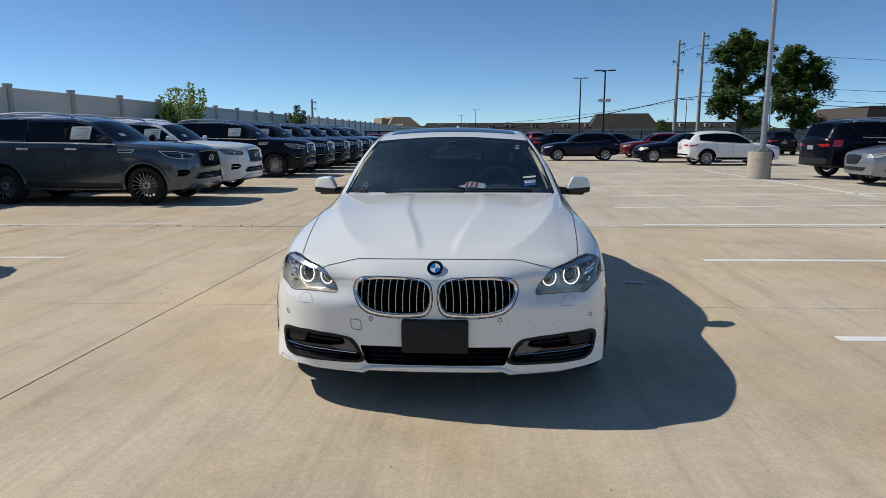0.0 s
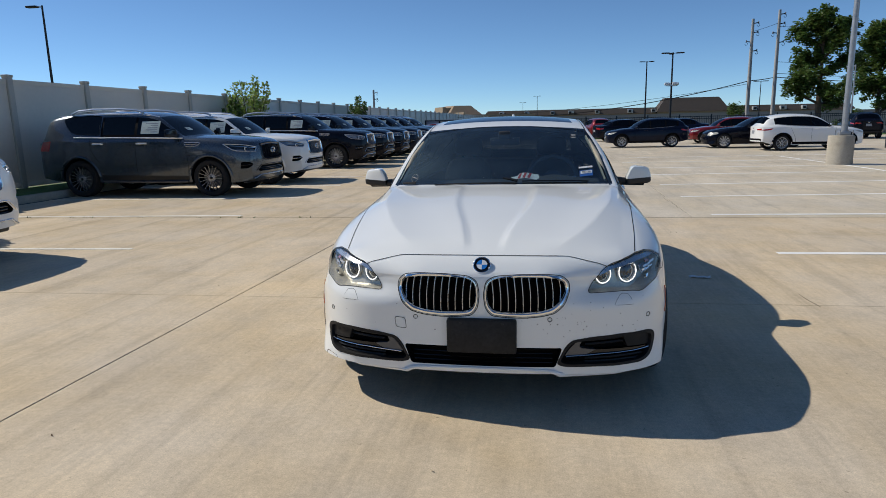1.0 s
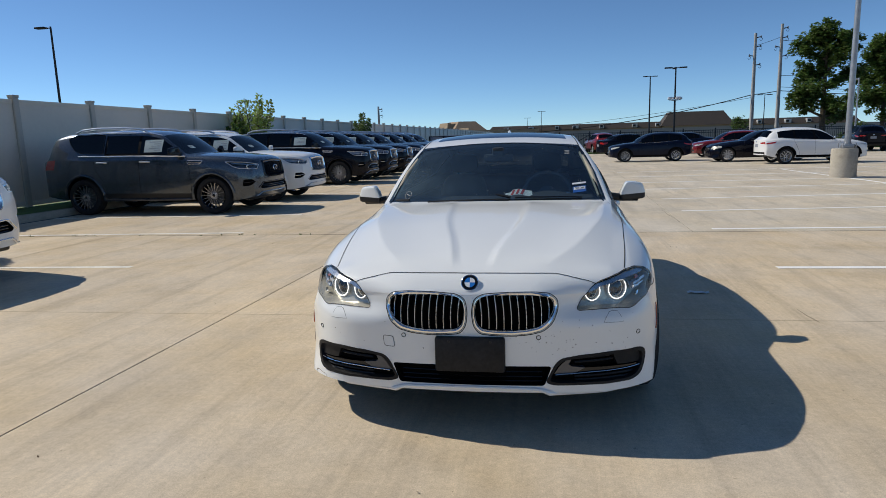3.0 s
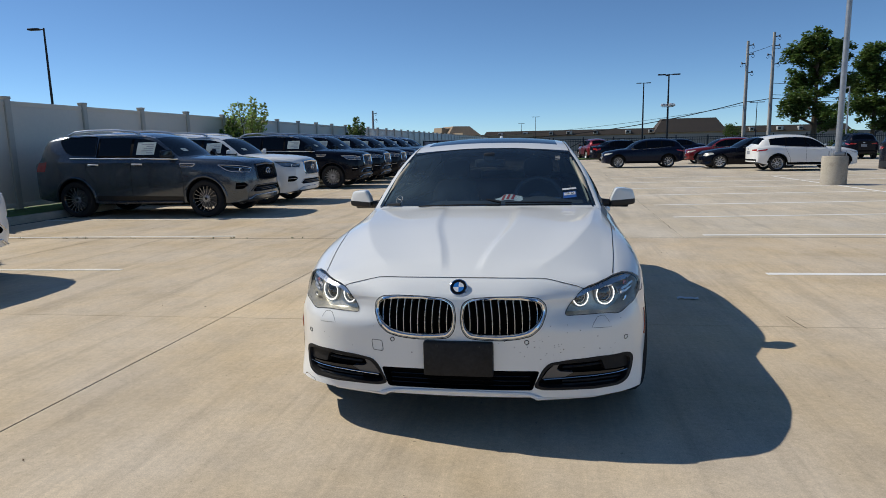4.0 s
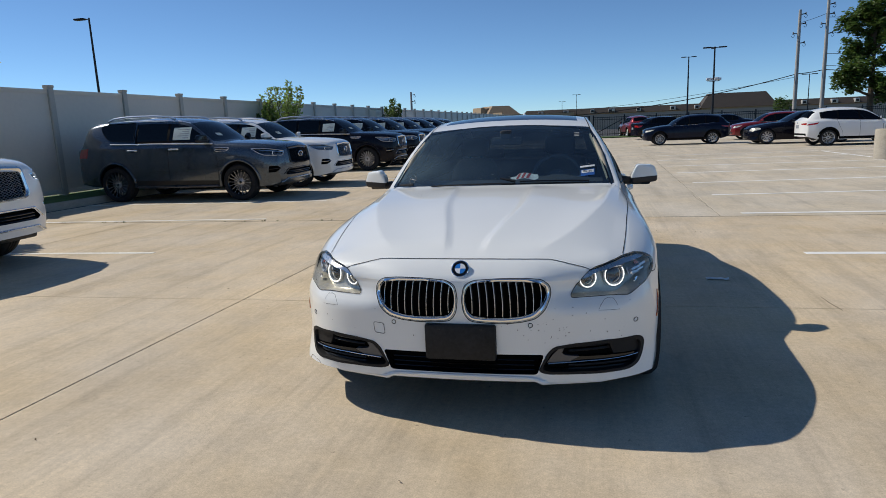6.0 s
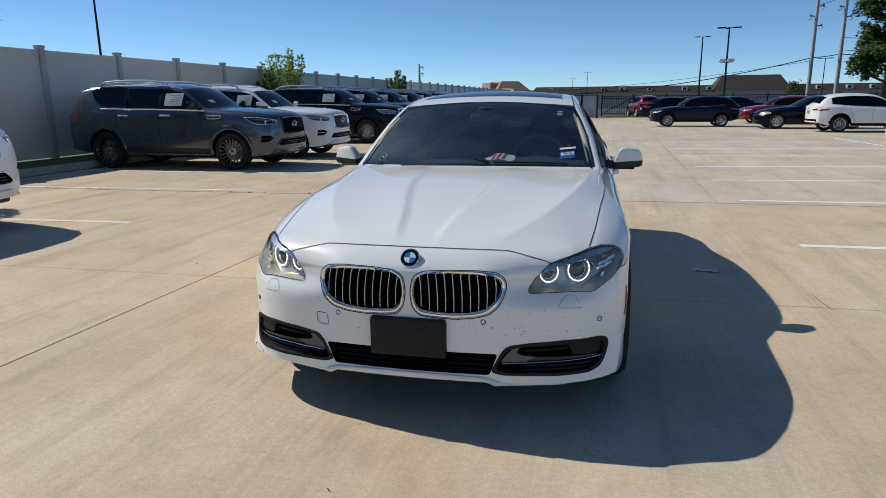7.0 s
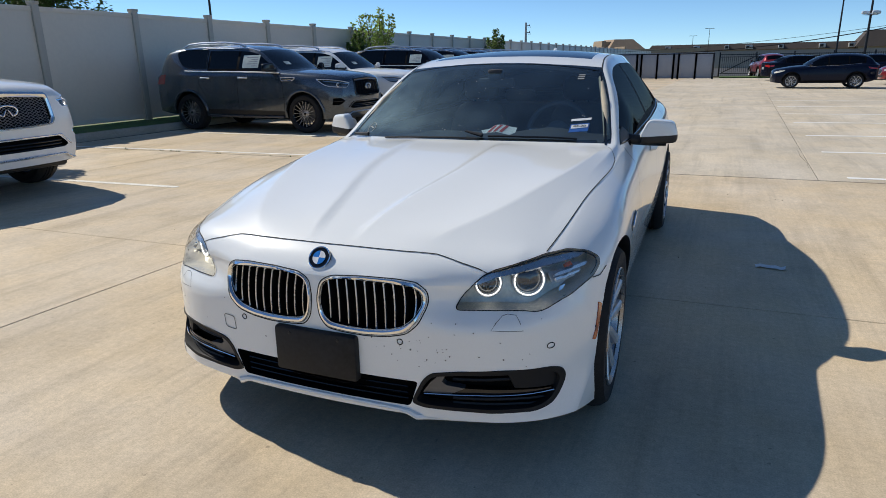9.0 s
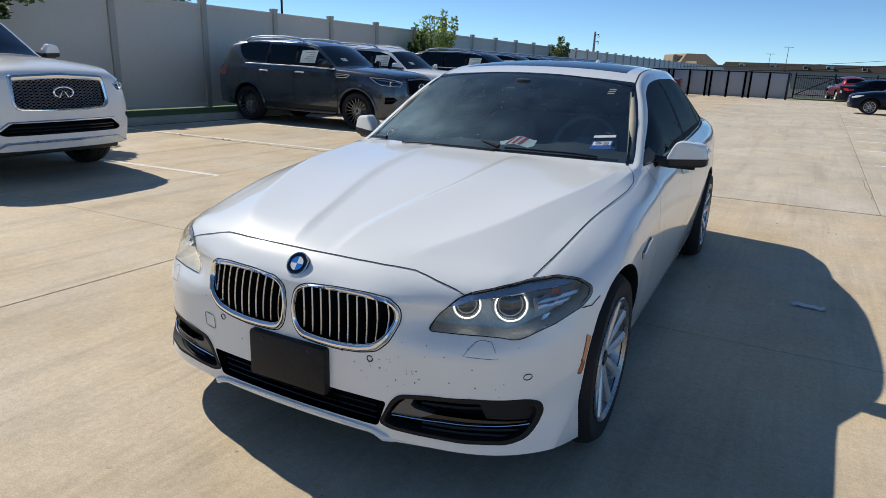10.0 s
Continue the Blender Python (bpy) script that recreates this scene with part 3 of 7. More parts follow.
def islands(bm):
    """One bmesh for each connected piece."""
    bm.faces.index_update()
    bm.faces.ensure_lookup_table()
    left = set(bm.faces)
    found = []
    while left:
        todo, grp = [left.pop()], []
        while todo:
            f = todo.pop()
            grp.append(f)
            for e in f.edges:
                for g in e.link_faces:
                    if g in left:
                        left.discard(g)
                        todo.append(g)
        found.append([f.index for f in grp])
    out = []
    for idx in found:
        keep = set(idx)
        c = bm.copy()
        bmesh.ops.delete(c, geom=[f for f in c.faces if f.index not in keep], context="FACES")
        out.append(c)
    return out


def wheel_parts(parent, x, y, radius, width, rim_r, style, sign, rim_mat, spokes):
    """A wheel with tyre, rim, brake disc and hub; its outer face looks along sign * y."""
    w = part("wheel", lathe([(0.02, -0.02), (0.05, -0.02), (0.05, 0.02), (0.02, 0.02)], 12), DISC, parent)
    w.matrix_basis = pose(x, y, radius)
    h = width / 2
    rr = rim_r
    prof = [(rr - 0.005, -h * 0.9), (rr + 0.02, -h), (radius - 0.03, -h), (radius - 0.008, -h * 0.78), (radius, -h * 0.5)]
    for k in (-0.3, 0.0, 0.3):
        prof += [(radius, h * (k - 0.08)), (radius - 0.008, h * (k - 0.06)), (radius - 0.008, h * (k + 0.06)), (radius, h * (k + 0.08))]
    prof += [(radius, h * 0.5), (radius - 0.008, h * 0.78), (radius - 0.03, h), (rr + 0.03, h), (rr + 0.015, h * 0.97), (rr - 0.005, h * 0.9)]
    part("tyre", lathe(prof, 56), RUBBER, w)
    part("brake_disc", lathe([(0.03, 0.0), (rr * 0.72, 0.0), (rr * 0.72, 0.02 * sign), (0.03, 0.02 * sign)], 36), DISC, w)
    barrel = lathe([(rr * 0.96, -h * 0.9), (rr * 0.93, -h * 0.5), (rr * 0.92, h * 0.3), (rr * 0.95, sign * 0 + h * 0.8), (rr + 0.008, h * 0.98), (rr + 0.004, h * 1.02), (rr * 0.955, h * 0.9)] if sign > 0 else
                   [(rr * 0.96, h * 0.9), (rr * 0.93, h * 0.5), (rr * 0.92, -h * 0.3), (rr * 0.95, -h * 0.8), (rr + 0.008, -h * 0.98), (rr + 0.004, -h * 1.02), (rr * 0.955, -h * 0.9)], 56)
    sp = bmesh.new()
    for k in range(spokes):
        a0 = 2 * math.pi * k / spokes + 0.3
        for off in ((0,) if style == "single" else (-1, 1)):
            spread = {"single": 0.0, "double": 0.5, "vee": 0.62}[style]
            stations = []
            for f in (0.16, 0.4, 0.7, 0.95):
                ang = a0 + off * (spread * math.pi / spokes) * ((0.45 + 0.75 * f) if style == "double" else (0.95 - 0.25 * f))
                rad = rr * f
                wd = rr * {"double": 0.085, "vee": 0.105 + 0.075 * f, "single": 0.8 / spokes * (0.7 + 0.5 * f)}[style]
                out_y = sign * h * (0.62 + 0.28 * f)
                d = Vector((math.cos(ang), 0, math.sin(ang)))
                e = Vector((-d.z, 0, d.x))
                c = d * rad + Vector((0, out_y, 0))
                dep = Vector((0, -sign * 0.035, 0))
                stations.append([sp.verts.new(c - e * wd * 0.55), sp.verts.new(c - e * wd * 0.3 + Vector((0, sign * 0.008, 0))), sp.verts.new(c + e * wd * 0.3 + Vector((0, sign * 0.008, 0))), sp.verts.new(c + e * wd * 0.55), sp.verts.new(c + e * wd * 0.4 + dep), sp.verts.new(c - e * wd * 0.4 + dep)])
            for a, b in zip(stations, stations[1:]):
                for i in range(6):
                    sp.faces.new((a[i], a[(i + 1) % 6], b[(i + 1) % 6], b[i]))
            sp.faces.new(stations[-1])
            sp.faces.new(stations[0][::-1])
    bmesh.ops.recalc_face_normals(sp, faces=sp.faces)
    hub = lathe([(0.001, sign * h * 0.72), (0.035, sign * h * 0.72), (0.06, sign * h * 0.66), (rr * 0.3, sign * h * 0.62), (rr * 0.27, sign * h * 0.3)], 30)
    part("rim", join(sp, hub), rim_mat, w)
    part("rim_barrel", barrel, GLOSS_BLACK if style == "single" else DARK_ALLOY if style == "vee" else rim_mat, w)
    part("hub_cap", lathe([(0.001, sign * (h * 0.72 + 0.008)), (0.028, sign * (h * 0.72 + 0.006)), (0.033, sign * h * 0.72)], 20), GLOSS_BLACK, w)
    for k in range(5):
        a = 2 * math.pi * k / 5
        b = lathe([(0.001, sign * h * 0.69), (0.009, sign * h * 0.69), (0.009, sign * h * 0.6)], 8)
        bmesh.ops.translate(b, verts=b.verts, vec=(0.055 * math.cos(a), 0, 0.055 * math.sin(a)))
        part("wheel_bolt", b, DARK_ALLOY, w)
    return w


def zone_of(windows, screen, rear, sunroof=None, pillar=3, roof_from=14, belt_skip=1, rail_skip=1):
    """Which zone a face of the shell falls in: 0 paint, 1 screen, 2 side glass, 3 rear glass, 4 window trim, 5 sunroof, 9 underbody."""
    def go(s, j, n_side):
        if j < 0:
            return 9
        b0 = CUTS[0] + CUTS[1] + CUTS[2]
        if j < b0:
            return 0
        if j < n_side:
            k = j - b0
            for a, b in windows:
                if a < s < b and belt_skip <= k < CUTS[3] - rail_skip:
                    return 2
            if windows[0][0] - 0.05 < s < windows[-1][1] + 0.05 and k < CUTS[3] - rail_skip:
                return 4
            return 0
        k = j - n_side
        if screen[0] < s < screen[1] and k >= pillar:
            return 1
        if rear and rear[0] < s < rear[1] and k >= pillar + 3:
            return 3
        if sunroof and sunroof[0] < s < sunroof[1] and k >= roof_from:
            return 5
        return 0
    return go


def car_shell(spec, root, paint, screen_glass, side_glass):
    """Body, panes and wheels, as parts of root. Gives the skin to fix further parts on."""
    mats = [paint, screen_glass, side_glass, side_glass, PILLAR_BLACK, ROOF_GLASS, BLACK_PLASTIC, spec.get("bowl", LAMP_BOWL), PIT, UNDERBODY]
    bm = loft(spec)
    skin = Skin(bm, spec["length"])
    cut = cut_arches(bm, spec, mats, spec["sunk"](skin) if "sunk" in spec else ())
    body = part("body", split_zone(cut, {0}), [paint], root, angle=50)
    part("underbody", split_zone(cut, {9}), mats, root)
    for isl in islands(split_zone(cut, {6})):
        part("wheel_housing", isl, mats, root)
    for isl in islands(split_zone(cut, {4})):
        part("window_surround", isl, mats, root)
    for isl in islands(split_zone(cut, {8})):
        part("grille_recess", isl, mats, root)
    for isl in islands(split_zone(cut, {7})):
        part("headlamp_bowl", isl, mats, root)
    for z, name in ((1, "windscreen"), (2, "side_window"), (3, "rear_window"), (5, "sunroof")):
        piece = split_zone(cut, {z})
        if piece.faces:
            piece.faces.ensure_lookup_table()
            for isl in islands(piece):
                ob = part(name, isl, mats, root, angle=60)
        piece.free()
    cut.free()
    h = spec["length"] / 2
    for s in spec["axles"]:
        for sign in (1, -1):
            wheel_parts(root, h - s, sign * spec["track"], spec["wheel"], spec["tyre_w"], spec["rim"], spec["style"], sign, spec["rim_mat"], spec["spokes"])
    return skin


KIDNEY = [(0.013, 0.605), (0.022, 0.541), (0.050, 0.506), (0.12, 0.499), (0.20, 0.497), (0.28, 0.504), (0.345, 0.520), (0.388, 0.560), (0.412, 0.620), (0.408, 0.662), (0.376, 0.690), (0.30, 0.698), (0.18, 0.697), (0.063, 0.690), (0.024, 0.667)]
KIDNEY_HOLE = [(0.024, 0.605), (0.034, 0.553), (0.058, 0.527), (0.12, 0.520), (0.20, 0.519), (0.272, 0.525), (0.330, 0.540), (0.371, 0.573), (0.396, 0.621), (0.392, 0.656), (0.366, 0.679), (0.29, 0.689), (0.18, 0.690), (0.069, 0.683), (0.034, 0.662)]
LAMP = [(-0.335, 0.603), (-0.296, 0.657), (-0.253, 0.703), (-0.211, 0.727), (-0.113, 0.745), (0.0, 0.755), (0.108, 0.755), (0.198, 0.736), (0.248, 0.706), (0.240, 0.682), (0.190, 0.656), (0.107, 0.642), (0.022, 0.621), (-0.047, 0.598), (-0.08, 0.594), (-0.115, 0.600), (-0.172, 0.604), (-0.252, 0.604)]
INSERT = [(0.355, 0.262), (0.400, 0.355), (0.430, 0.384), (0.525, 0.399), (0.666, 0.406), (0.802, 0.397), (0.835, 0.381), (0.845, 0.350), (0.836, 0.304), (0.815, 0.262), (0.769, 0.246), (0.64, 0.246), (0.476, 0.248), (0.398, 0.248)]
LOWER = [(-0.385, 0.345), (0.385, 0.345), (0.352, 0.246), (-0.352, 0.246)]


def sedan_sunk(sk):
    out = [(prism(rounded(LOWER, 0.015), sk.front, (-1, 0, 0), 0.07), 8)]
    for sign in (1, -1):
        fr = lambda a, b, s=sign: sk.front(a * s, b)
        out.append((prism(rounded(KIDNEY_HOLE, 0.02), fr, (-1, 0, 0), 0.05), 8))
        out.append((prism(rounded(INSERT, 0.02), fr, (-1, 0, 0), 0.05), 8))
        out.append((prism(rounded(LAMP, 0.02), sk.corner(sign), corner_way(sign), 0.085), 7))
    return out


def ridge_at(s):
    return pchip((0.1, 0.32, 0.47, 0.65, 0.9, 1.3), (0.095, 0.125, 0.152, 0.19, 0.232, 0.255), s)


def crease_at(s):
    return pchip((0.12, 0.16, 0.27, 0.45, 0.72, 1.0, 1.4), (0.345, 0.372, 0.445, 0.53, 0.617, 0.69, 0.76), s)


def hood_folds(s, half):
    """Lays two columns of the hood's mesh along its ridge and its outer crease."""
    w = step(0.0, 0.11, s) * (1 - step(1.28, 1.43, s))
    return [(k, (1 - k / TOP) * (1 - w) + w * y(s) / half) for k, y in ((14, crease_at), (40, ridge_at))]


def hood_relief(s, y):
    """Two sharp ridges that part from the badge, and flanks that turn down to the wings."""
    a = abs(y)
    fade = step(0.10, 0.25, s) * (1 - step(1.28, 1.42, s))
    d = a - ridge_at(s)
    ridge = max(0.0, 1 + d / 0.045) ** 1.4 if d < 0 else max(0.0, 1 - d / 0.26) ** 1.3
    edge = a - crease_at(s)
    fall = pchip((0.1, 0.3, 0.75, 1.05, 1.4), (0.06, 0.11, 0.25, 0.30, 0.20), s)
    brim = 0.016 * max(0.0, 1 + edge / 0.26) ** 1.7 if edge < 0 else 0.016 - fall * edge
    return fade * (0.011 * ridge + brim)


SEDAN = dict(
    sunk=sedan_sunk,
    length=4.9, steps=84, marks=(0.02, 0.045, 0.075, 0.11, 0.15, 0.2, 1.43, 2.16, 1.62, 2.70, 2.78, 3.52, 3.58, 3.86, 2.34, 2.95, 3.88, 4.33),
    sill=[(0, 0.884, 0.210), (0.2, 0.908, 0.171), (0.36, 0.926, 0.154), (0.8, 0.915, 0.185), (1.3, 0.88, 0.19), (3.6, 0.87, 0.2), (4.4, 0.83, 0.22), (4.9, 0.70, 0.28)],
    wide=[(0, 0.922, 0.42), (0.3, 0.962, 0.48), (0.8, 0.962, 0.55), (1.3, 0.942, 0.55), (2.5, 0.925, 0.52), (3.8, 0.93, 0.58), (4.4, 0.90, 0.58), (4.9, 0.78, 0.55)],
    shoulder=[(0, 0.872, 0.60), (0.11, 0.886, 0.645), (0.3, 0.914, 0.69), (0.8, 0.93, 0.77), (1.3, 0.915, 0.82), (2.5, 0.905, 0.87), (3.8, 0.90, 0.92), (4.4, 0.87, 0.94), (4.9, 0.76, 0.9)],
    belt=[(0, 0.78, 0.655), (0.045, 0.785, 0.695), (0.11, 0.785, 0.725), (0.3, 0.79, 0.769), (0.8, 0.806, 0.860), (1.3, 0.826, 0.922), (1.6, 0.845, 0.95), (2.5, 0.85, 0.985), (3.5, 0.835, 1.02), (4.0, 0.80, 1.05), (4.4, 0.74, 1.06), (4.9, 0.68, 0.99)],
    rail=[(0, 0.66, 0.675), (0.045, 0.665, 0.722), (0.11, 0.672, 0.758), (0.3, 0.69, 0.801), (0.8, 0.735, 0.893), (1.3, 0.785, 0.951), (1.43, 0.795, 0.977), (1.62, 0.765, 1.08), (1.9, 0.700, 1.235), (2.16, 0.632, 1.345), (2.45, 0.60, 1.40), (2.8, 0.59, 1.42), (3.2, 0.585, 1.42), (3.6, 0.59, 1.375), (3.95, 0.62, 1.25), (4.35, 0.67, 1.075), (4.9, 0.62, 1.01)],
    crown=[(0, 0.69), (0.045, 0.742), (0.11, 0.782), (0.2, 0.814), (0.3, 0.84), (0.8, 0.925), (1.2, 0.975), (1.40, 0.99), (1.43, 0.995), (1.62, 1.10), (1.9, 1.26), (2.16, 1.375), (2.45, 1.435), (2.8, 1.46), (3.2, 1.46), (3.6, 1.425), (3.95, 1.31), (4.35, 1.115), (4.6, 1.10), (4.9, 1.05)],
    nose=lambda y, z: (1 - 0.35 * (1 - step(0.19, 0.34, z))) * 0.31 * (y / 0.93) ** 6.6 + 0.103 * (y / 0.93) ** 2 + 0.35 * max(0, z - 0.56) ** 1.6 + 0.15 * max(0, 0.32 - z) ** 1.3 + 0.055 * step(0.28, 0.56, y) * step(0.545, 0.635, z) * (1 - 0.55 * step(0.66, 0.74, z)) * (1 - 0.5 * step(0.68, 0.9, y)),
    tail=lambda y, z: 0.28 * (y / 0.9) ** 3,
    dome=hood_relief, folds=hood_folds,
    screen=(1.43, 2.16), axles=(0.757, 3.81), arch=0.365, arch_up=0.012, track=0.828, wheel=0.338, tyre_w=0.235, rim=0.236, style="vee", spokes=5, rim_mat=ALLOY,
    zone=zone_of(((1.62, 2.70), (2.78, 3.52), (3.58, 3.86)), (1.43, 2.16), (3.88, 4.33), (2.34, 2.95), roof_from=8, pillar=2, rail_skip=1),
)
SUV = dict(
    length=5.34, steps=70, marks=(0.02, 0.05, 0.085, 0.12, 0.2, 1.52, 2.22, 1.72, 2.74, 2.80, 3.56, 3.61, 4.98, 5.24),
    sill=[(0, 0.80, 0.36), (0.4, 0.92, 0.30), (1.2, 0.96, 0.32), (4.0, 0.96, 0.33), (4.8, 0.93, 0.36), (5.34, 0.84, 0.42)],
    wide=[(0, 0.86, 0.62), (0.4, 0.97, 0.68), (1.0, 1.01, 0.78), (2.0, 1.0, 0.70), (3.6, 1.0, 0.72), (4.2, 1.015, 0.80), (4.9, 0.97, 0.78), (5.34, 0.88, 0.72)],
    shoulder=[(0, 0.85, 0.90), (0.4, 0.955, 1.0), (1.0, 0.99, 1.09), (2.0, 0.98, 1.13), (3.6, 0.98, 1.16), (4.2, 0.98, 1.17), (4.9, 0.94, 1.15), (5.34, 0.86, 1.08)],
    belt=[(0, 0.80, 1.04), (0.05, 0.81, 1.095), (0.4, 0.89, 1.165), (1.0, 0.925, 1.22), (1.5, 0.93, 1.26), (2.5, 0.935, 1.29), (4.0, 0.93, 1.31), (4.9, 0.89, 1.33), (5.34, 0.80, 1.20)],
    rail=[(0, 0.70, 1.08), (0.05, 0.71, 1.15), (0.4, 0.80, 1.215), (1.0, 0.845, 1.26), (1.45, 0.85, 1.295), (1.52, 0.84, 1.305), (1.72, 0.80, 1.43), (1.95, 0.755, 1.58), (2.22, 0.715, 1.72), (2.6, 0.70, 1.79), (3.3, 0.695, 1.82), (4.3, 0.69, 1.80), (4.9, 0.67, 1.73), (5.08, 0.67, 1.60), (5.25, 0.68, 1.30), (5.34, 0.68, 1.22)],
    crown=[(0, 1.11), (0.05, 1.185), (0.12, 1.22), (0.3, 1.255), (0.6, 1.288), (1.0, 1.318), (1.45, 1.34), (1.52, 1.345), (1.72, 1.48), (1.95, 1.64), (2.22, 1.77), (2.6, 1.85), (3.3, 1.89), (4.3, 1.88), (4.9, 1.81), (5.08, 1.66), (5.25, 1.34), (5.34, 1.25)],
    nose=lambda y, z: 0.22 * (y / 1.0) ** 3.4 + 0.04 * (y / 1.0) ** 2 + 0.33 * max(0, z - 0.75) ** 1.7 + 0.35 * max(0, 0.5 - z) ** 1.3,
    tail=lambda y, z: 0.2 * (y / 0.9) ** 3,
    screen=(1.52, 2.22), cowl=1.34, screen_bow=0.14, axles=(1.055, 4.15), arch=0.45, arch_up=0.015, track=0.865, wheel=0.405, tyre_w=0.275, rim=0.285, style="single", spokes=18, rim_mat=GREY_ALLOY, bowl=GRILLE_MESH,
    zone=zone_of(((1.72, 2.74), (2.80, 3.56)), (1.52, 2.22), (4.98, 5.24)),
)
CROSSOVER = dict(
    length=4.69, steps=60, marks=(0.02, 0.06, 0.1, 0.15, 1.38, 2.12, 1.55, 2.42, 2.50, 3.30, 3.36, 3.98, 4.20, 4.50),
    sill=[(0, 0.74, 0.30), (0.4, 0.86, 0.25), (1.2, 0.90, 0.26), (3.6, 0.90, 0.27), (4.3, 0.86, 0.32), (4.69, 0.76, 0.42)],
    wide=[(0, 0.80, 0.52), (0.4, 0.91, 0.58), (0.9, 0.95, 0.66), (1.9, 0.94, 0.60), (3.2, 0.94, 0.62), (3.8, 0.955, 0.70), (4.3, 0.92, 0.70), (4.69, 0.80, 0.66)],
    shoulder=[(0, 0.78, 0.74), (0.4, 0.89, 0.82), (0.9, 0.92, 0.90), (1.9, 0.92, 0.95), (3.2, 0.92, 1.0), (3.8, 0.92, 1.05), (4.3, 0.88, 1.05), (4.69, 0.78, 0.98)],
    belt=[(0, 0.72, 0.82), (0.4, 0.81, 0.92), (0.9, 0.84, 1.0), (1.4, 0.85, 1.04), (2.4, 0.86, 1.08), (3.4, 0.85, 1.13), (4.0, 0.81, 1.19), (4.69, 0.72, 1.10)],
    rail=[(0, 0.60, 0.86), (0.4, 0.71, 0.96), (0.9, 0.75, 1.04), (1.3, 0.765, 1.08), (1.38, 0.755, 1.09), (1.6, 0.71, 1.25), (1.85, 0.665, 1.40), (2.12, 0.63, 1.51), (2.6, 0.61, 1.59), (3.2, 0.60, 1.60), (3.7, 0.60, 1.56), (4.05, 0.60, 1.50), (4.3, 0.60, 1.40), (4.5, 0.62, 1.20), (4.69, 0.60, 1.08)],
    crown=[(0, 0.86), (0.06, 0.92), (0.2, 0.97), (0.6, 1.03), (1.0, 1.09), (1.33, 1.115), (1.38, 1.12), (1.6, 1.29), (1.85, 1.44), (2.12, 1.56), (2.6, 1.65), (3.2, 1.675), (3.7, 1.65), (4.05, 1.59), (4.3, 1.48), (4.5, 1.26), (4.69, 1.12)],
    nose=lambda y, z: 0.28 * (y / 0.95) ** 3 + 0.06 * (y / 0.95) ** 2 + 0.45 * max(0, z - 0.62) ** 1.7 + 0.3 * max(0, 0.42 - z) ** 1.3,
    tail=lambda y, z: 0.25 * (y / 0.9) ** 3,
    screen=(1.38, 2.12), cowl=1.12, axles=(0.90, 3.70), arch=0.395, arch_up=0.015, track=0.80, wheel=0.355, tyre_w=0.235, rim=0.245, style="double", spokes=5, rim_mat=ALLOY,
    zone=zone_of(((1.55, 2.42), (2.50, 3.30), (3.36, 3.98)), (1.38, 2.12), (4.20, 4.50)),
)


def circle(a, b, r, n=28):
    return [(a + r * math.cos(2 * math.pi * k / n), b + r * math.sin(2 * math.pi * k / n)) for k in range(n)]


def side_mirror(root, x, y, z, sign, paint, w=0.20, h=0.15, d=0.14, label=""):
    """A door mirror: a wedge-shaped painted cap over a black lower shell and foot, and the glass."""
    cap = bmesh.new()
    bmesh.ops.create_uvsphere(cap, u_segments=28, v_segments=20, radius=1.0)
    for v in cap.verts:
        c = v.co
        q = Vector([math.copysign(abs(t) ** 0.27, t) for t in c])
        o = q.y * sign
        top = 0.52 - 0.10 * ((1 + o) / 2) ** 2
        low = 0.40 - 0.08 * (1 + o) / 2
        back = 0.45 if q.x < 0 else 1.0 - 0.25 * (1 + o) / 2
        v.co = Vector((x + q.x * d / 2 * back - 0.035 * o, y + q.y * w / 2 - sign * 0.02 * max(0, q.z) * (1 + o) / 2 + sign * 0.035 * max(0, q.z) * (1 - o) / 2, z + (q.z * top if q.z > 0 else q.z * low) * h))
    low = cap.copy()
    cut = Vector((0, -sign * 0.04, 1)).normalized()
    bmesh.ops.bisect_plane(cap, geom=cap.verts[:] + cap.edges[:] + cap.faces[:], plane_co=(x, y, z - h * 0.06), plane_no=cut, clear_inner=True)
    bmesh.ops.bisect_plane(low, geom=low.verts[:] + low.edges[:] + low.faces[:], plane_co=(x, y, z - h * 0.065), plane_no=cut, clear_outer=True)
    m = part("side_mirror", cap, paint, root, label)
    part("mirror_shell", low, BLACK_PLASTIC, m)
    foot = sweep([(x + 0.01, y + sign * w * 0.2, z - h * 0.30), (x + 0.035, y - sign * w * 0.45, z - h * 0.24), (x + 0.045, y - sign * w * 1.05, z - h * 0.16)], [0.024, 0.030, 0.034], sides=12, flat=0.9)
    part("mirror_foot", foot, BLACK_PLASTIC, m)
    pane = bmesh.new()
    bmesh.ops.create_circle(pane, cap_ends=True, segments=24, radius=1)
    for v in pane.verts:
        c = v.co.copy()
        v.co = Vector((x - d * 0.26, y + math.copysign(abs(c.x) ** 0.6, c.x) * w * 0.40, z + math.copysign(abs(c.y) ** 0.6, c.y) * h * 0.32))
    part("mirror_glass", pane, CHROME, m)
    return m


def smooth_line(pts, n=24):
    """Points along a smooth curve through (s, y) pairs."""
    xs, ys = [p[0] for p in pts], [p[1] for p in pts]
    return [(xs[0] + (xs[-1] - xs[0]) * k / n, pchip(xs, ys, xs[0] + (xs[-1] - xs[0]) * k / n)) for k in range(n + 1)]


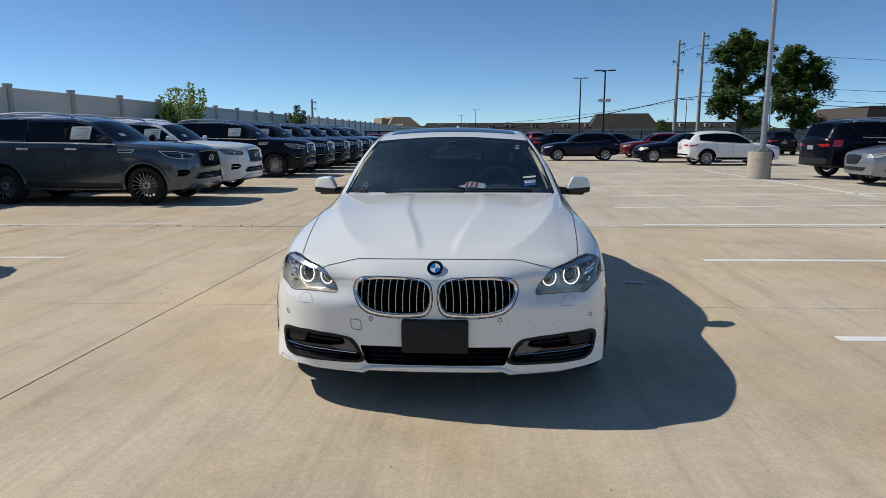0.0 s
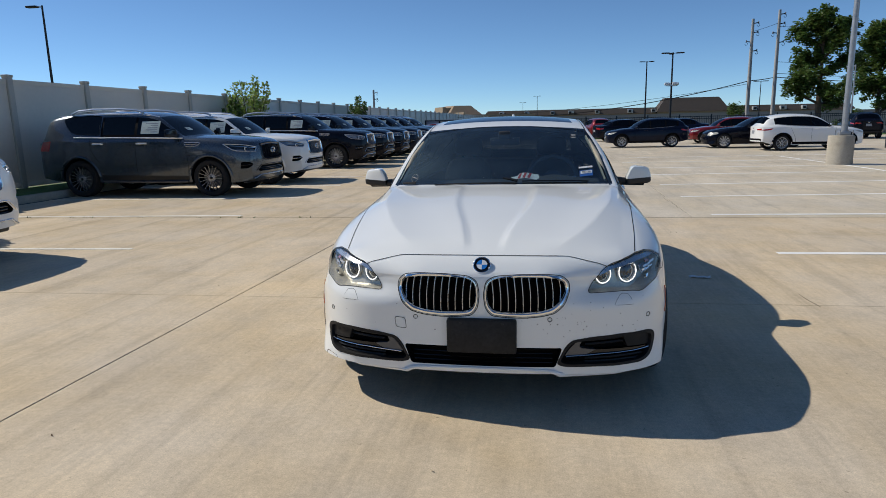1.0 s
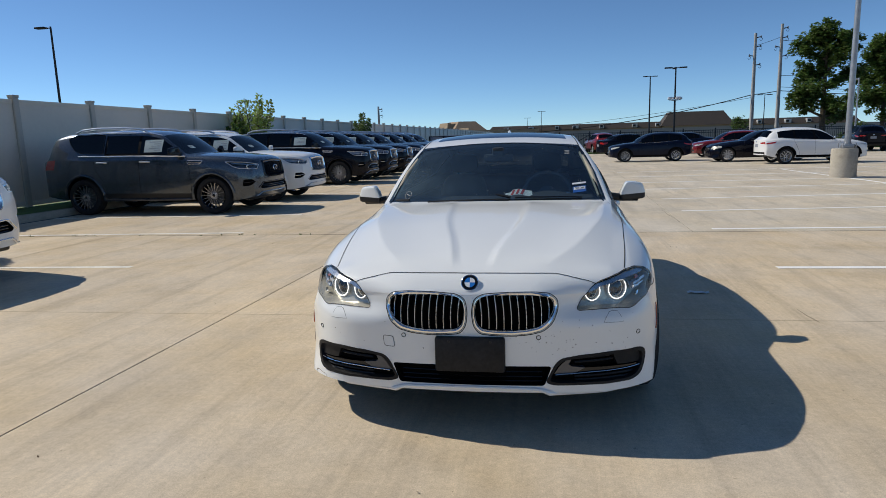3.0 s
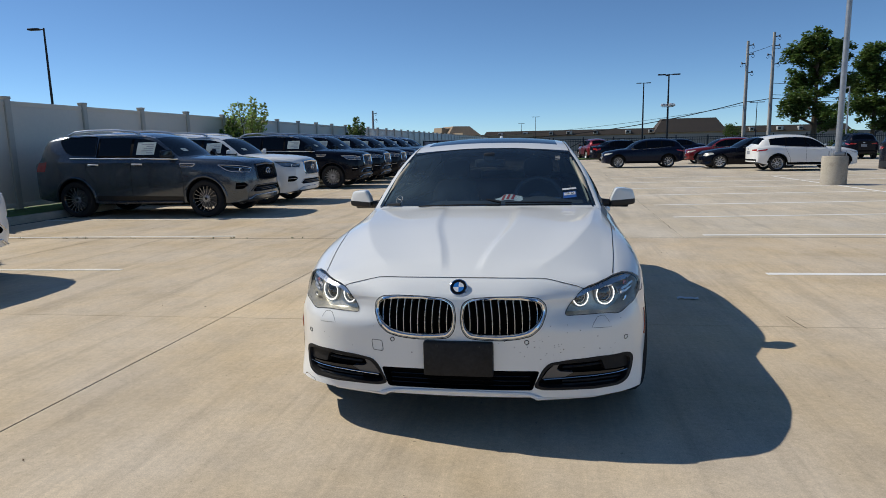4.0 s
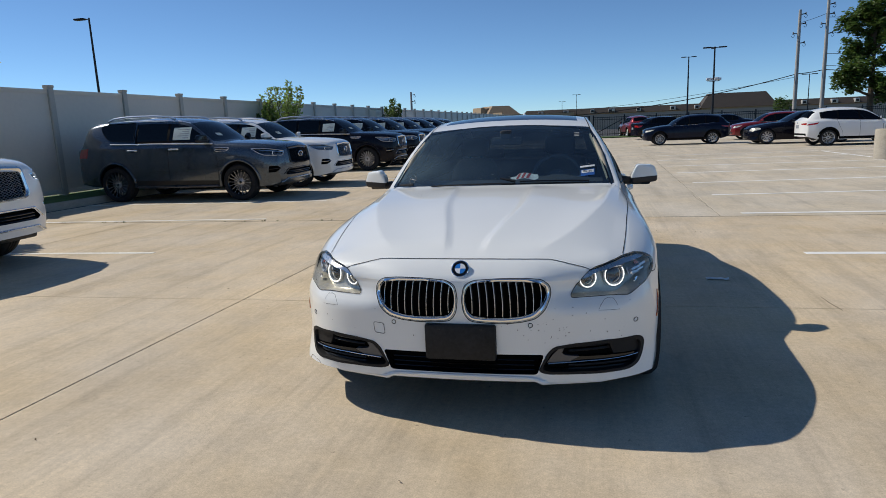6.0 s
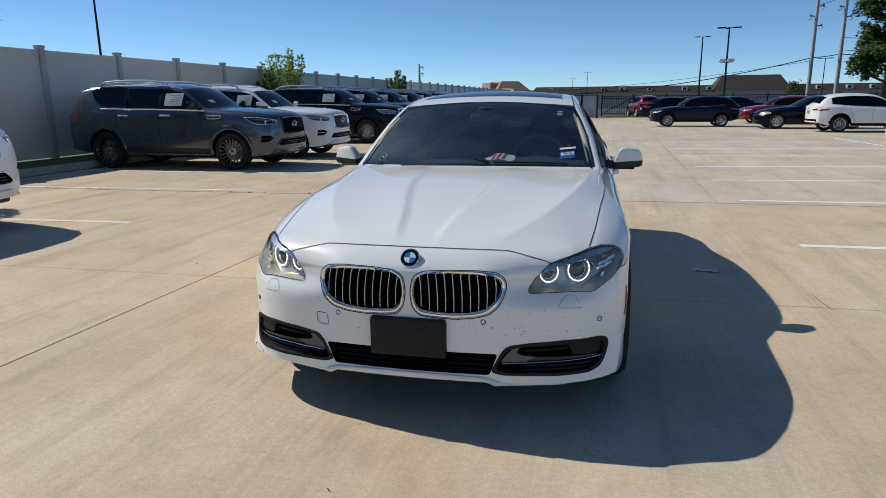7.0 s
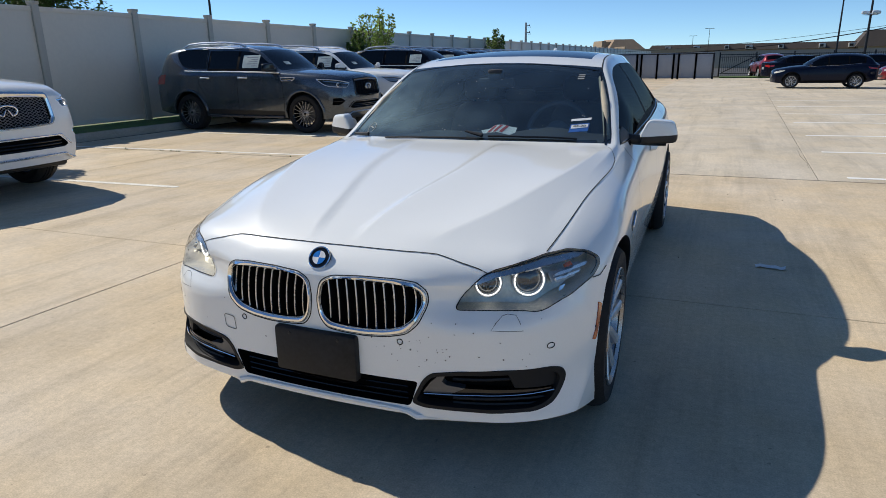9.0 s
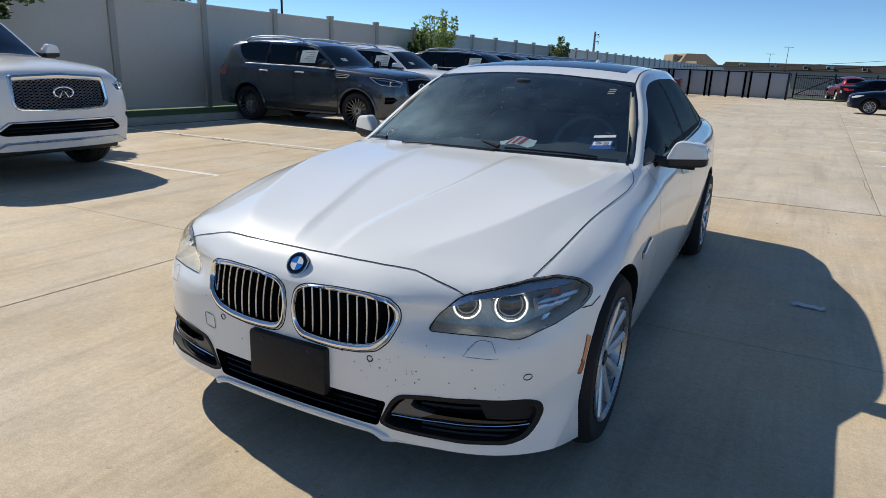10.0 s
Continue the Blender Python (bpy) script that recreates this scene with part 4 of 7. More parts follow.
def sedan_details(root, sk):
    H = 2.45
    for sign in (1, -1):
        fr = lambda a, b, s=sign: sk.front(a * s, b)
        out = rounded(KIDNEY_HOLE, 0.02)
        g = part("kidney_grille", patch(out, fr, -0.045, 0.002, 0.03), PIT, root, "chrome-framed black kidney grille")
        part("grille_frame", bezel(KIDNEY, KIDNEY_HOLE, fr), CHROME, g, "broad polished chrome frame")
        part("grille_gap", ribbon([(a + (a - 0.2) * 0.02, b + (b - 0.60) * 0.035) for a, b in rounded(KIDNEY, 0.02)], fr, 0.004, 0.001, 0.02, True), SEAM, g)
        for k in range(10):
            a = 0.052 + 0.0352 * k
            hits = []
            for i in range(len(out)):
                (a0, b0), (a1, b1) = out[i], out[(i + 1) % len(out)]
                if (a0 - a) * (a1 - a) < 0:
                    hits.append(b0 + (b1 - b0) * (a - a0) / (a1 - a0))
            if len(hits) >= 2:
                lo, hi = min(hits) + 0.002, max(hits) - 0.002
                ends = [fr(a - 0.006 * (b - 0.60) / 0.1, b)[0] for b in (lo, hi)]
                mid = fr(a + 0.004, (lo + hi) / 2)[0]
                pts = [ends[0] * (1 - t) ** 2 + (mid * 2 - (ends[0] + ends[1]) / 2) * 2 * t * (1 - t) + ends[1] * t * t for t in (i / 8 for i in range(9))]
                part("slat", sweep([p + Vector((-0.012, 0, 0)) for p in pts], 0.0027, sides=6, flat=1.0), SATIN, g)
                part("slat_web", strip_back([p + Vector((-0.014, 0, 0)) for p in pts], 0.0014, 0.03), BLACK_PLASTIC, g)
        # headlamp
        cor = sk.corner(sign)
        lo = rounded(LAMP, 0.02)
        hl = part("headlight", tube_on(lo, cor, 0.0025, -0.012, 0.02), BLACK_PLASTIC, root, "headlight with two lit white rings")
        part("lamp_gap", ribbon(lo, cor, 0.0030, 0.0025, 0.02, True), SEAM, hl)
        brow = [(-0.268, 0.684), (-0.238, 0.712), (-0.20, 0.726), (-0.10, 0.741), (0.0, 0.750), (0.14, 0.746), (0.19, 0.734), (0.14, 0.731), (0.0, 0.733), (-0.10, 0.725), (-0.20, 0.709), (-0.24, 0.692)]
        part("lamp_brow", patch(brow, cor, -0.007, 0.010, 0.03), SATIN, hl)
        part("turn_signal", patch([(0.025, 0.697), (0.19, 0.702), (0.205, 0.706), (0.195, 0.712), (0.03, 0.706)], cor, -0.022, 0.012, 0.03), BRIGHT_TRIM, hl, "clear turn signal blade")
        part("turn_signal", patch([(0.03, 0.684), (0.15, 0.686), (0.165, 0.692), (0.03, 0.692)], cor, -0.026, 0.012, 0.03), BRIGHT_TRIM, hl)
        part("signal_bed", patch([(0.02, 0.676), (0.14, 0.678), (0.205, 0.700), (0.18, 0.722), (0.02, 0.720)], cor, -0.040, 0.004, 0.03), LAMP_GREY, hl)
        part("lamp_reflector", patch(rounded([(0.035, 0.648), (0.062, 0.652), (0.075, 0.664), (0.045, 0.662)], 0.006), cor, -0.03, 0.01, 0.02), CHROME, hl)
        part("side_reflector", patch([(0.085, 0.716), (0.125, 0.718), (0.12, 0.730), (0.085, 0.729)], cor, -0.024, 0.004, 0.03), AMBER, hl)
        face = Vector((0.86, sign * 0.5, 0.05)).normalized()
        for back, across, up_z, r in ((0.186, 0.580, 0.670, 0.042), (0.256, 0.703, 0.672, 0.051)):
            n = face
            u = Vector((0, 0, 1)).cross(n).normalized()
            w = n.cross(u)
            base = Vector((H - back, sign * across, up_z))
            ring = []
            for k in range(40):
                q = radians(-218 + 256 * k / 39)
                ring.append(base + n * 0.004 + (u * math.cos(q) + w * math.sin(q)) * r)
            part("light_ring", sweep(ring, 0.0020, sides=8), LAMP_RING, hl, "lit white ring")
            tube = lathe([(r + 0.006, -0.04), (r + 0.009, 0.0), (r + 0.005, 0.003), (r - 0.002, -0.004), (r * 0.9, -0.012)], 32, "z")
            eye = lathe([(r * 0.92, -0.012), (r * 0.90, -0.008), (r * 0.75, -0.003), (r * 0.4, 0.003), (0.001, 0.005)], 28, "z")
            m = Matrix((u, w, n)).transposed().to_4x4()
            m.translation = base
            for bb in (tube, eye):
                bmesh.ops.transform(bb, matrix=m, verts=bb.verts)
            part("lamp_bezel", tube, LAMP_GREY, hl)
            part("projector", eye, LAMP_EYE, hl)
        ob = part("lamp_cover", patch(lo, cor, 0.0015, 0.001, 0.03), LENS_GLASS, hl, "clear headlight cover")
        ob.visible_shadow = False
        # lower intake insert
        oi = rounded(INSERT, 0.02)
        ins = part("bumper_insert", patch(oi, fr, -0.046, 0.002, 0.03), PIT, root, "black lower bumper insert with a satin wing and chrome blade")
        rim = [(0.60 + (a - 0.60) * 0.925, 0.322 + (b - 0.322) * 0.80) for a, b in INSERT]
        part("insert_frame", bezel(INSERT, rim, fr, 0.02, 0.003, 0.04), FRAME_PLASTIC, ins)
        bl = [(0.404, 0.300), (0.44, 0.303), (0.578, 0.310), (0.69, 0.309), (0.82, 0.304)]
        pts = [fr(*q) for q in dense(bl, 0.03, False)]
        part("blade", sweep([p - n * 0.004 for p, n in pts], 0.0024, sides=6), CHROME, ins)
        tip = [(0.398, 0.303), (0.424, 0.342), (0.455, 0.372), (0.476, 0.370), (0.466, 0.350), (0.480, 0.339), (0.545, 0.331), (0.50, 0.308), (0.44, 0.304)]
        part("insert_wing", patch(tip, fr, -0.010, 0.03, 0.03), WING_SATIN, ins)
        blade = [(0.545, 0.331), (0.615, 0.329), (0.705, 0.325), (0.82, 0.312), (0.82, 0.305), (0.69, 0.310), (0.578, 0.311), (0.50, 0.308)]
        part("insert_wing", patch(blade, fr, -0.011, 0.03, 0.03), GLOSS_BLACK, ins)
        part("insert_cheek", patch([(0.682, 0.386), (0.818, 0.376), (0.828, 0.350), (0.822, 0.318), (0.705, 0.331)], fr, -0.012, 0.03, 0.03), FRAME_PLASTIC, ins)
        for b in (0.378, 0.358, 0.284, 0.266):
            pts = [fr(*q) for q in dense([(0.50, b - 0.004), (0.70, b), (0.80, b - 0.004)], 0.04, False)]
            part("insert_slat", sweep([p - n * 0.03 for p, n in pts], 0.006, sides=6), BLACK_PLASTIC, ins)
        part("parking_sensor", tube_on(circle(0.324, 0.487, 0.010, 16), fr, 0.0016, 0.001, 0.005, sides=6), SEAM, root)
        part("parking_sensor", tube_on(circle(0.80, 0.474, 0.010, 16), fr, 0.0016, 0.001, 0.005, sides=6), SEAM, root)
        part("washer_cover", ribbon([(0.627, 0.549), (0.640, 0.572), (0.654, 0.590), (0.668, 0.594), (0.694, 0.590), (0.708, 0.572), (0.722, 0.542)], fr, 0.0019, 0.0015, 0.02, True), FINE_SEAM, root)
        sd = sk.side(sign)
        part("side_marker", patch(rounded([(0.366, 0.438), (0.383, 0.435), (0.440, 0.551), (0.420, 0.564)], 0.006), sd, 0.004, 0.006, 0.02), AMBER, root, "amber side reflector")
        # seals and panel gaps
        part("windscreen_seal", ribbon([(s, y * sign) for s, y in smooth_line([(1.56, 0.748), (1.62, 0.737), (1.9, 0.675), (2.15, 0.612)], 16)], sk.top, 0.012, 0.002), GLOSS_BLACK, root)
        part("roof_ditch", ribbon([(s, y * sign) for s, y in smooth_line([(2.18, 0.612), (2.45, 0.585), (2.8, 0.574), (3.2, 0.568), (3.6, 0.572)], 16)], sk.top, 0.007, 0.002), SEAM, root)
        tip_at = cor(-0.222, 0.721)[0]
        meet = (H - tip_at.x, abs(tip_at.y))
        part("hood_gap", ribbon([(s, y * sign) for s, y in ((0.117, 0.0), (0.119, 0.10), (0.122, 0.20), (0.129, 0.30), (0.146, 0.41))] + [(0.55 * 0.146 + 0.45 * meet[0] - 0.003, sign * (0.55 * 0.41 + 0.45 * meet[1])), (meet[0], sign * meet[1])], sk.top, 0.004, 0.002), SEAM, root)
        part("hood_gap", ribbon([(s, y * sign) for s, y in smooth_line([(0.325, 0.745), (0.55, 0.772), (0.80, 0.793), (1.02, 0.812), (1.27, 0.823), (1.40, 0.818)])] + [(1.47, 0.80 * sign), (1.53, 0.765 * sign)], sk.top, 0.0038), SEAM, root)
        for line in ([(0.42, 0.652), (0.47, 0.648), (0.525, 0.668)],
                     [(1.66, 0.955), (1.60, 0.80), (1.53, 0.60), (1.49, 0.35), (1.50, 0.24)],
                     [(2.72, 0.985), (2.70, 0.70), (2.70, 0.35), (2.70, 0.24)],
                     [(3.62, 1.02), (3.60, 0.88), (3.50, 0.72), (3.38, 0.5), (3.28, 0.3), (3.26, 0.24)],
                     [(1.51, 0.243), (2.0, 0.235), (3.26, 0.24)],
                     [(4.45, 1.0), (4.40, 0.8), (4.28, 0.66), (4.2, 0.62)]):
            part("panel_gap", ribbon(line, sd, 0.0042), SEAM, root)
        part("window_trim", tube_on([(1.66, 0.975), (2.2, 0.992), (2.9, 1.012), (3.5, 1.04), (3.86, 1.075)], sd, 0.006, 0.001, 0.05, False), GLOSS_BLACK, root)
        for s in (2.42, 3.34):
            h = part("door_handle", sweep([sd(s + d, 0.865 + 0.01 * s / 3)[0] + Vector((0, sign * e, 0)) for d, e in ((-0.11, 0.0), (-0.085, 0.028), (0, 0.034), (0.085, 0.028), (0.11, 0.0))], 0.013, sides=10, flat=1.3), WHITE_PAINT, root)
            part("handle_cup", patch(rounded([(s - 0.08, 0.845), (s + 0.08, 0.845), (s + 0.08, 0.895), (s - 0.08, 0.895)], 0.02), sd, 0.001, 0.002, 0.03), SEAM, h)
        v = part("fender_vent", patch(rounded([(1.10, 0.655), (1.32, 0.690), (1.33, 0.705), (1.10, 0.685)], 0.006), sd, 0.003, 0.006, 0.03), GLOSS_BLACK, root, "small side vent with a chrome blade")
        part("vent_blade", tube_on([(1.12, 0.672), (1.32, 0.698)], sd, 0.005, 0.006, 0.03, False), CHROME, v)
        side_mirror(root, H - 1.90, sign * 0.980, 1.005, sign, WHITE_PAINT, 0.185)
        part("mirror_sail", patch([(1.64, 0.968), (1.90, 0.976), (1.80, 1.045), (1.74, 1.03)], sd, 0.004, 0.006, 0.03), BLACK_PLASTIC, root)
        part("beige_trim", sweep([(H - 1.68, sign * 0.735, 1.00), (H - 1.90, sign * 0.680, 1.165), (H - 2.12, sign * 0.618, 1.29)], [0.017, 0.019, 0.014], sides=10), BEIGE_TRIM, root, "beige windscreen pillar trim")
        tray = [sk.front(sign * a, 0.228)[0] + Vector((-0.06 - 0.05 * a, 0, -0.018)) for a in (0.0, 0.2, 0.4, 0.6, 0.74)]
        part("undertray", sweep(tray, [0.03, 0.03, 0.03, 0.028, 0.02], sides=8), BLACK_PLASTIC, root)
    side = [(0.20, 0.236, 0.008), (0.31, 0.232, 0.009), (0.345, 0.226, 0.011), (0.375, 0.212, 0.013), (0.41, 0.205, 0.013), (0.52, 0.200, 0.013), (0.64, 0.198, 0.012), (0.72, 0.190, 0.009), (0.78, 0.182, 0.004)]
    row = [(-a, b, r) for a, b, r in side[::-1]] + [(0.0, 0.238, 0.008)] + side
    part("bumper_lip", sweep([sk.front(a, b)[0] + Vector((0.004, 0, -0.003)) for a, b, r in row], [r for a, b, r in row], sides=8), WHITE_PAINT, root)
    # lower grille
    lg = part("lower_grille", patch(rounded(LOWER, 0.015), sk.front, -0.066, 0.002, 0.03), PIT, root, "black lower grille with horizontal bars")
    for b in (0.262, 0.286, 0.310, 0.333):
        pts = [sk.front(-0.34 + 0.68 * k / 16, b) for k in range(17)]
        part("grille_bar", sweep([p - n * 0.02 for p, n in pts], 0.005, sides=6, flat=0.7), GLOSS_BLACK, lg)
    p, n = sk.front(0, 0.415)
    pl = part("plate_bracket", boxes((p.x - 0.02, -0.168, 0.318, p.x + 0.024, 0.168, 0.490), bevel=0.012), PLATE_BLACK, root, "blank black front plate bracket")
    for y in (-0.1, 0.1):
        part("plate_screw", lathe([(0.001, p.x + 0.027), (0.006, p.x + 0.026), (0.007, p.x + 0.02)], 10, "z"), BLACK_PLASTIC, pl).matrix_basis = pose(0, y, 0.47) @ pose(0, 0, 0, 0, 90, 0)
    # round badge
    p, n = sk.front(0, 0.735)
    n = Vector((0.80, 0, 0.60))
    u = Vector((0, 1, 0))
    w = n.cross(u).normalized()
    m = Matrix((u, w, n)).transposed().to_4x4()
    m = m @ Matrix.Scale(0.94, 4)
    m.translation = p + n * 0.004
    bd = lathe([(0.001, 0.006), (0.041, 0.006), (0.044, 0.003), (0.044, -0.012)], 32, "z")
    bmesh.ops.transform(bd, matrix=m, verts=bd.verts)
    badge = part("badge", bd, GLOSS_BLACK, root, "round enamel badge with blue and white quarters")
    rim = sweep([m @ Vector((0.043 * math.cos(q), 0.043 * math.sin(q), 0.006)) for q in (2 * math.pi * k / 32 for k in range(32))], 0.0025, True, 6)
    part("badge_rim", rim, CHROME, badge)
    for k in range(4):
        q = bmesh.new()
        arc = [(0, 0)] + [(0.027 * math.cos(a), 0.027 * math.sin(a)) for a in (math.pi / 2 * (k + i / 8) for i in range(9))]
        lo_v = [q.verts.new(m @ Vector((a, b, 0.0085))) for a, b in arc]
        q.faces.new(lo_v)
        part("quarter", q, BLUE_ENAMEL if k % 2 else WHITE_ENAMEL, badge)
    # dried insects and a scrape on the bumper
    rnd = random.Random(5)
    sp = bmesh.new()
    for k in range(90):
        y, z = rnd.gauss(0.35, 0.25) if rnd.random() < 0.7 else rnd.uniform(-0.75, 0.8), rnd.gauss(0.48, 0.055)
        if not (0.4 < z < 0.62) or (abs(y) < 0.41 and z > 0.5) or (abs(y) < 0.18):
            continue
        p, n = sk.front(y, z)
        r = rnd.uniform(0.0011, 0.0032)
        t = Vector((0, 1, 0))
        w = n.cross(t).normalized()
        ang = rnd.random() * 6
        vs = [sp.verts.new(p + n * 0.0016 + (t * math.cos(a + ang) * r + w * math.sin(a + ang) * r * rnd.uniform(0.3, 1.6))) for a in (0, 1.25, 2.5, 3.76, 5.0)]
        sp.faces.new(vs)
    tagged(part("insect_spatter", sp, SPATTER, root, smooth=False), kind="stuff")
    part("scrape", patch(rounded([(-0.86, 0.206), (-0.77, 0.202), (-0.78, 0.222), (-0.85, 0.232)], 0.01), sk.front, 0.002, 0.002, 0.03), SCUFF, root, "grey scrape on the bumper corner")
    part("tow_cover", ribbon(rounded([(-0.425, 0.430), (-0.372, 0.425), (-0.378, 0.478), (-0.43, 0.482)], 0.012), sk.front, 0.003, 0.0015, 0.01, True), FINE_SEAM, root)
    # cabin
    tub = boxes((H - 4.1, -0.72, 0.30, H - 1.75, 0.72, 0.34), (H - 4.1, -0.76, 0.30, H - 1.75, -0.70, 0.94), (H - 4.1, 0.70, 0.30, H - 1.75, 0.76, 0.94), (H - 4.12, -0.72, 0.30, H - 4.0, 0.72, 1.0))
    part("cabin_tub", tub, CABIN, root)
    dash = bmesh.new()
    rows = []
    for s, z in ((1.50, 0.945), (1.62, 0.962), (1.80, 0.965), (1.95, 0.985), (2.06, 0.95), (2.10, 0.80), (2.06, 0.55)):
        rows.append([dash.verts.new((H - s - 0.10 * (abs(k - 8) / 8) ** 2 * (1 if s < 1.8 else 0.2), (k - 8) / 8 * 0.70, z + (0.035 * math.exp(-((k - 12.3) / 1.7) ** 2) if 1.8 < s < 2.08 else 0))) for k in range(17)])
    for a, b in zip(rows, rows[1:]):
        for k in range(16):
            dash.faces.new((a[k], b[k], b[k + 1], a[k + 1]))
    part("dashboard", dash, CABIN, root)
    part("headliner", patch(rounded([(2.2, -0.55), (2.2, 0.55), (3.85, 0.55), (3.85, -0.55)], 0.05), sk.top, -0.03, 0.005, 0.12), CABIN, root)
    for sign in (1, -1):
        st = part("front_seat", boxes((H - 2.75, sign * 0.37 - 0.25, 0.42, H - 2.22, sign * 0.37 + 0.25, 0.60), bevel=0.06), LEATHER, root, "dark brown leather front seat")
        bk = bmesh.new()
        bmesh.ops.create_uvsphere(bk, u_segments=20, v_segments=16, radius=1)
        for v in bk.verts:
            q = Vector([math.copysign(abs(t) ** 0.5, t) for t in v.co])
            v.co = Vector((H - 2.72 - 0.16 * (q.z + 1) / 2 + q.x * 0.07, sign * 0.37 + q.y * (0.25 - 0.05 * (q.z + 1) / 2), 0.82 + q.z * 0.29))
        part("backrest", bk, LEATHER, st)
        hr = bmesh.new()
        bmesh.ops.create_uvsphere(hr, u_segments=18, v_segments=12, radius=1)
        for v in hr.verts:
            q = Vector([math.copysign(abs(t) ** 0.55, t) for t in v.co])
            v.co = Vector((H - 2.88 + q.x * 0.05, sign * 0.37 + q.y * 0.13, 1.20 + q.z * 0.085))
        part("headrest", hr, HEADREST, st, "dark grey headrest")
        for y in (-0.05, 0.05):
            part("headrest_post", sweep([(H - 2.87, sign * 0.37 + y, 1.05), (H - 2.88, sign * 0.37 + y, 1.15)], 0.007), CHROME, st)
    rear = part("rear_bench", boxes((H - 3.85, -0.62, 0.42, H - 3.3, 0.62, 0.62), (H - 4.0, -0.62, 0.55, H - 3.8, 0.62, 1.05), bevel=0.06), LEATHER, root)
    for y in (-0.36, 0.36):
        part("headrest", boxes((H - 3.97, y - 0.13, 1.03, H - 3.87, y + 0.13, 1.15), bevel=0.035), LEATHER, rear)
    c = Vector((H - 2.16, 0.37, 0.97))
    tilt = Matrix.Rotation(radians(-24), 3, "Y")
    wheel = sweep([c + tilt @ Vector((0, 0.185 * math.cos(a), 0.185 * math.sin(a))) for a in (2 * math.pi * k / 40 for k in range(40))], 0.016, True, 10, up=(1, 0, 0.01))
    sw = part("steering_wheel", wheel, STEERING, root, "black three-spoke steering wheel")
    hub = bmesh.new()
    bmesh.ops.create_uvsphere(hub, u_segments=16, v_segments=10, radius=1)
    for v in hub.verts:
        v.co = c + tilt @ Vector((0.02 + v.co.x * 0.03, v.co.y * 0.075, v.co.z * 0.065))
    part("wheel_hub", hub, STEERING, sw)
    for a in (0, 180, 270):
        d = Vector((0, math.cos(radians(a)), math.sin(radians(a))))
        part("wheel_spoke", sweep([c + tilt @ (d * 0.05), c + tilt @ (d * 0.18)], 0.014, sides=8, flat=1.6), SATIN if a != 270 else CABIN, sw)
    part("rear_view_mirror", boxes((H - 2.10, -0.115, 1.235, H - 2.06, 0.115, 1.295), bevel=0.018), CABIN, root)
    part("sensor_pod", boxes((H - 2.10, -0.045, 1.285, H - 2.03, 0.045, 1.345), bevel=0.015), CABIN, root)
    # things on and behind the screen
    def on_glass(a, b):
        p, n = sk.front(a, b)
        return p - n * 0.002, n
    part("round_sticker", ribbon(circle(-0.625, 1.025, 0.024, 20), lambda a, b: (sk.front(a, b)[0] + sk.front(a, b)[1] * 0.001, sk.front(a, b)[1]), 0.003, 0.001, 0.006, True), DUST, root)
    part("round_sticker", ribbon([(-0.64, 1.03), (-0.61, 1.022)], sk.front, 0.008, 0.002, 0.01), DUST, root)
    up = lambda a, b: (sk.front(a, b)[0], sk.front(a, b)[1])
    st = part("registration_sticker", patch([(0.546, 1.028), (0.638, 1.034), (0.638, 1.070), (0.546, 1.064)], up, 0.0015, 0.0015, 0.03), BLUE_STICKER, root, "blue registration sticker")
    part("sticker_field", patch([(0.552, 1.044), (0.632, 1.049), (0.632, 1.065), (0.552, 1.060)], up, 0.003, 0.001, 0.03), PAPER, st)
    part("sticker_strip", patch([(0.542, 1.078), (0.640, 1.084), (0.640, 1.094), (0.542, 1.088)], up, 0.002, 0.001, 0.03), PAPER, st)
    fc = bpy.data.curves.new("date", "FONT")
    fc.body, fc.size, fc.align_x, fc.align_y, fc.extrude = "05-20", 0.026, "CENTER", "CENTER", 0.0002
    fo = new("date_text", fc)
    bpy.context.view_layer.update()
    tm = bpy.data.meshes.new_from_object(fo.evaluated_get(bpy.context.evaluated_depsgraph_get()))
    bpy.data.objects.remove(fo)
    for v in tm.vertices:
        p, n = up(0.592 + v.co.x, 1.0545 + v.co.y * 0.55)
        v.co = p + n * (0.0042 + v.co.z)
    tm.materials.append(INK)
    to = new("date_text", tm)
    to.parent = st
    for k, z in enumerate((1.285, 1.295, 1.305)):
        part("decal_bar", patch([(0.50, z), (0.535, z), (0.535, z + 0.005), (0.50, z + 0.005)], up, 0.0015, 0.001, 0.03), DUST, root)
    def sheet(a, b):
        return Vector((H - b + 0.012, 0.172 + (a - 0.23) * 0.84, 1.010 + 0.012 * math.exp(-((a - 0.23) / 0.06) ** 2) + 0.28 * (b - 1.53))), Vector((0, 0, 1))
    pm = part("dash_paper", patch([(0.11, 1.60), (0.14, 1.555), (0.32, 1.548), (0.345, 1.58), (0.335, 1.65), (0.18, 1.66), (0.165, 1.62)], sheet, 0, 0.001, 0.02), PAPER, root, "crumpled white and red paper on the dashboard")
    for a0 in (0.165, 0.205, 0.245):
        part("paper_print", patch([(a0, 1.56), (a0 + 0.02, 1.555), (a0 + 0.035, 1.65), (a0 + 0.015, 1.65)], sheet, 0.002, 0.001, 0.02), RED_INK, pm)
    for pts in ([(1.47, 0.15), (1.50, 0.35), (1.56, 0.60)], [(1.455, -0.45), (1.44, -0.25), (1.435, 0.10)], ):
        part("wiper", tube_on(pts, sk.top, 0.005, 0.008, 0.05, False), BLACK_PLASTIC, root)
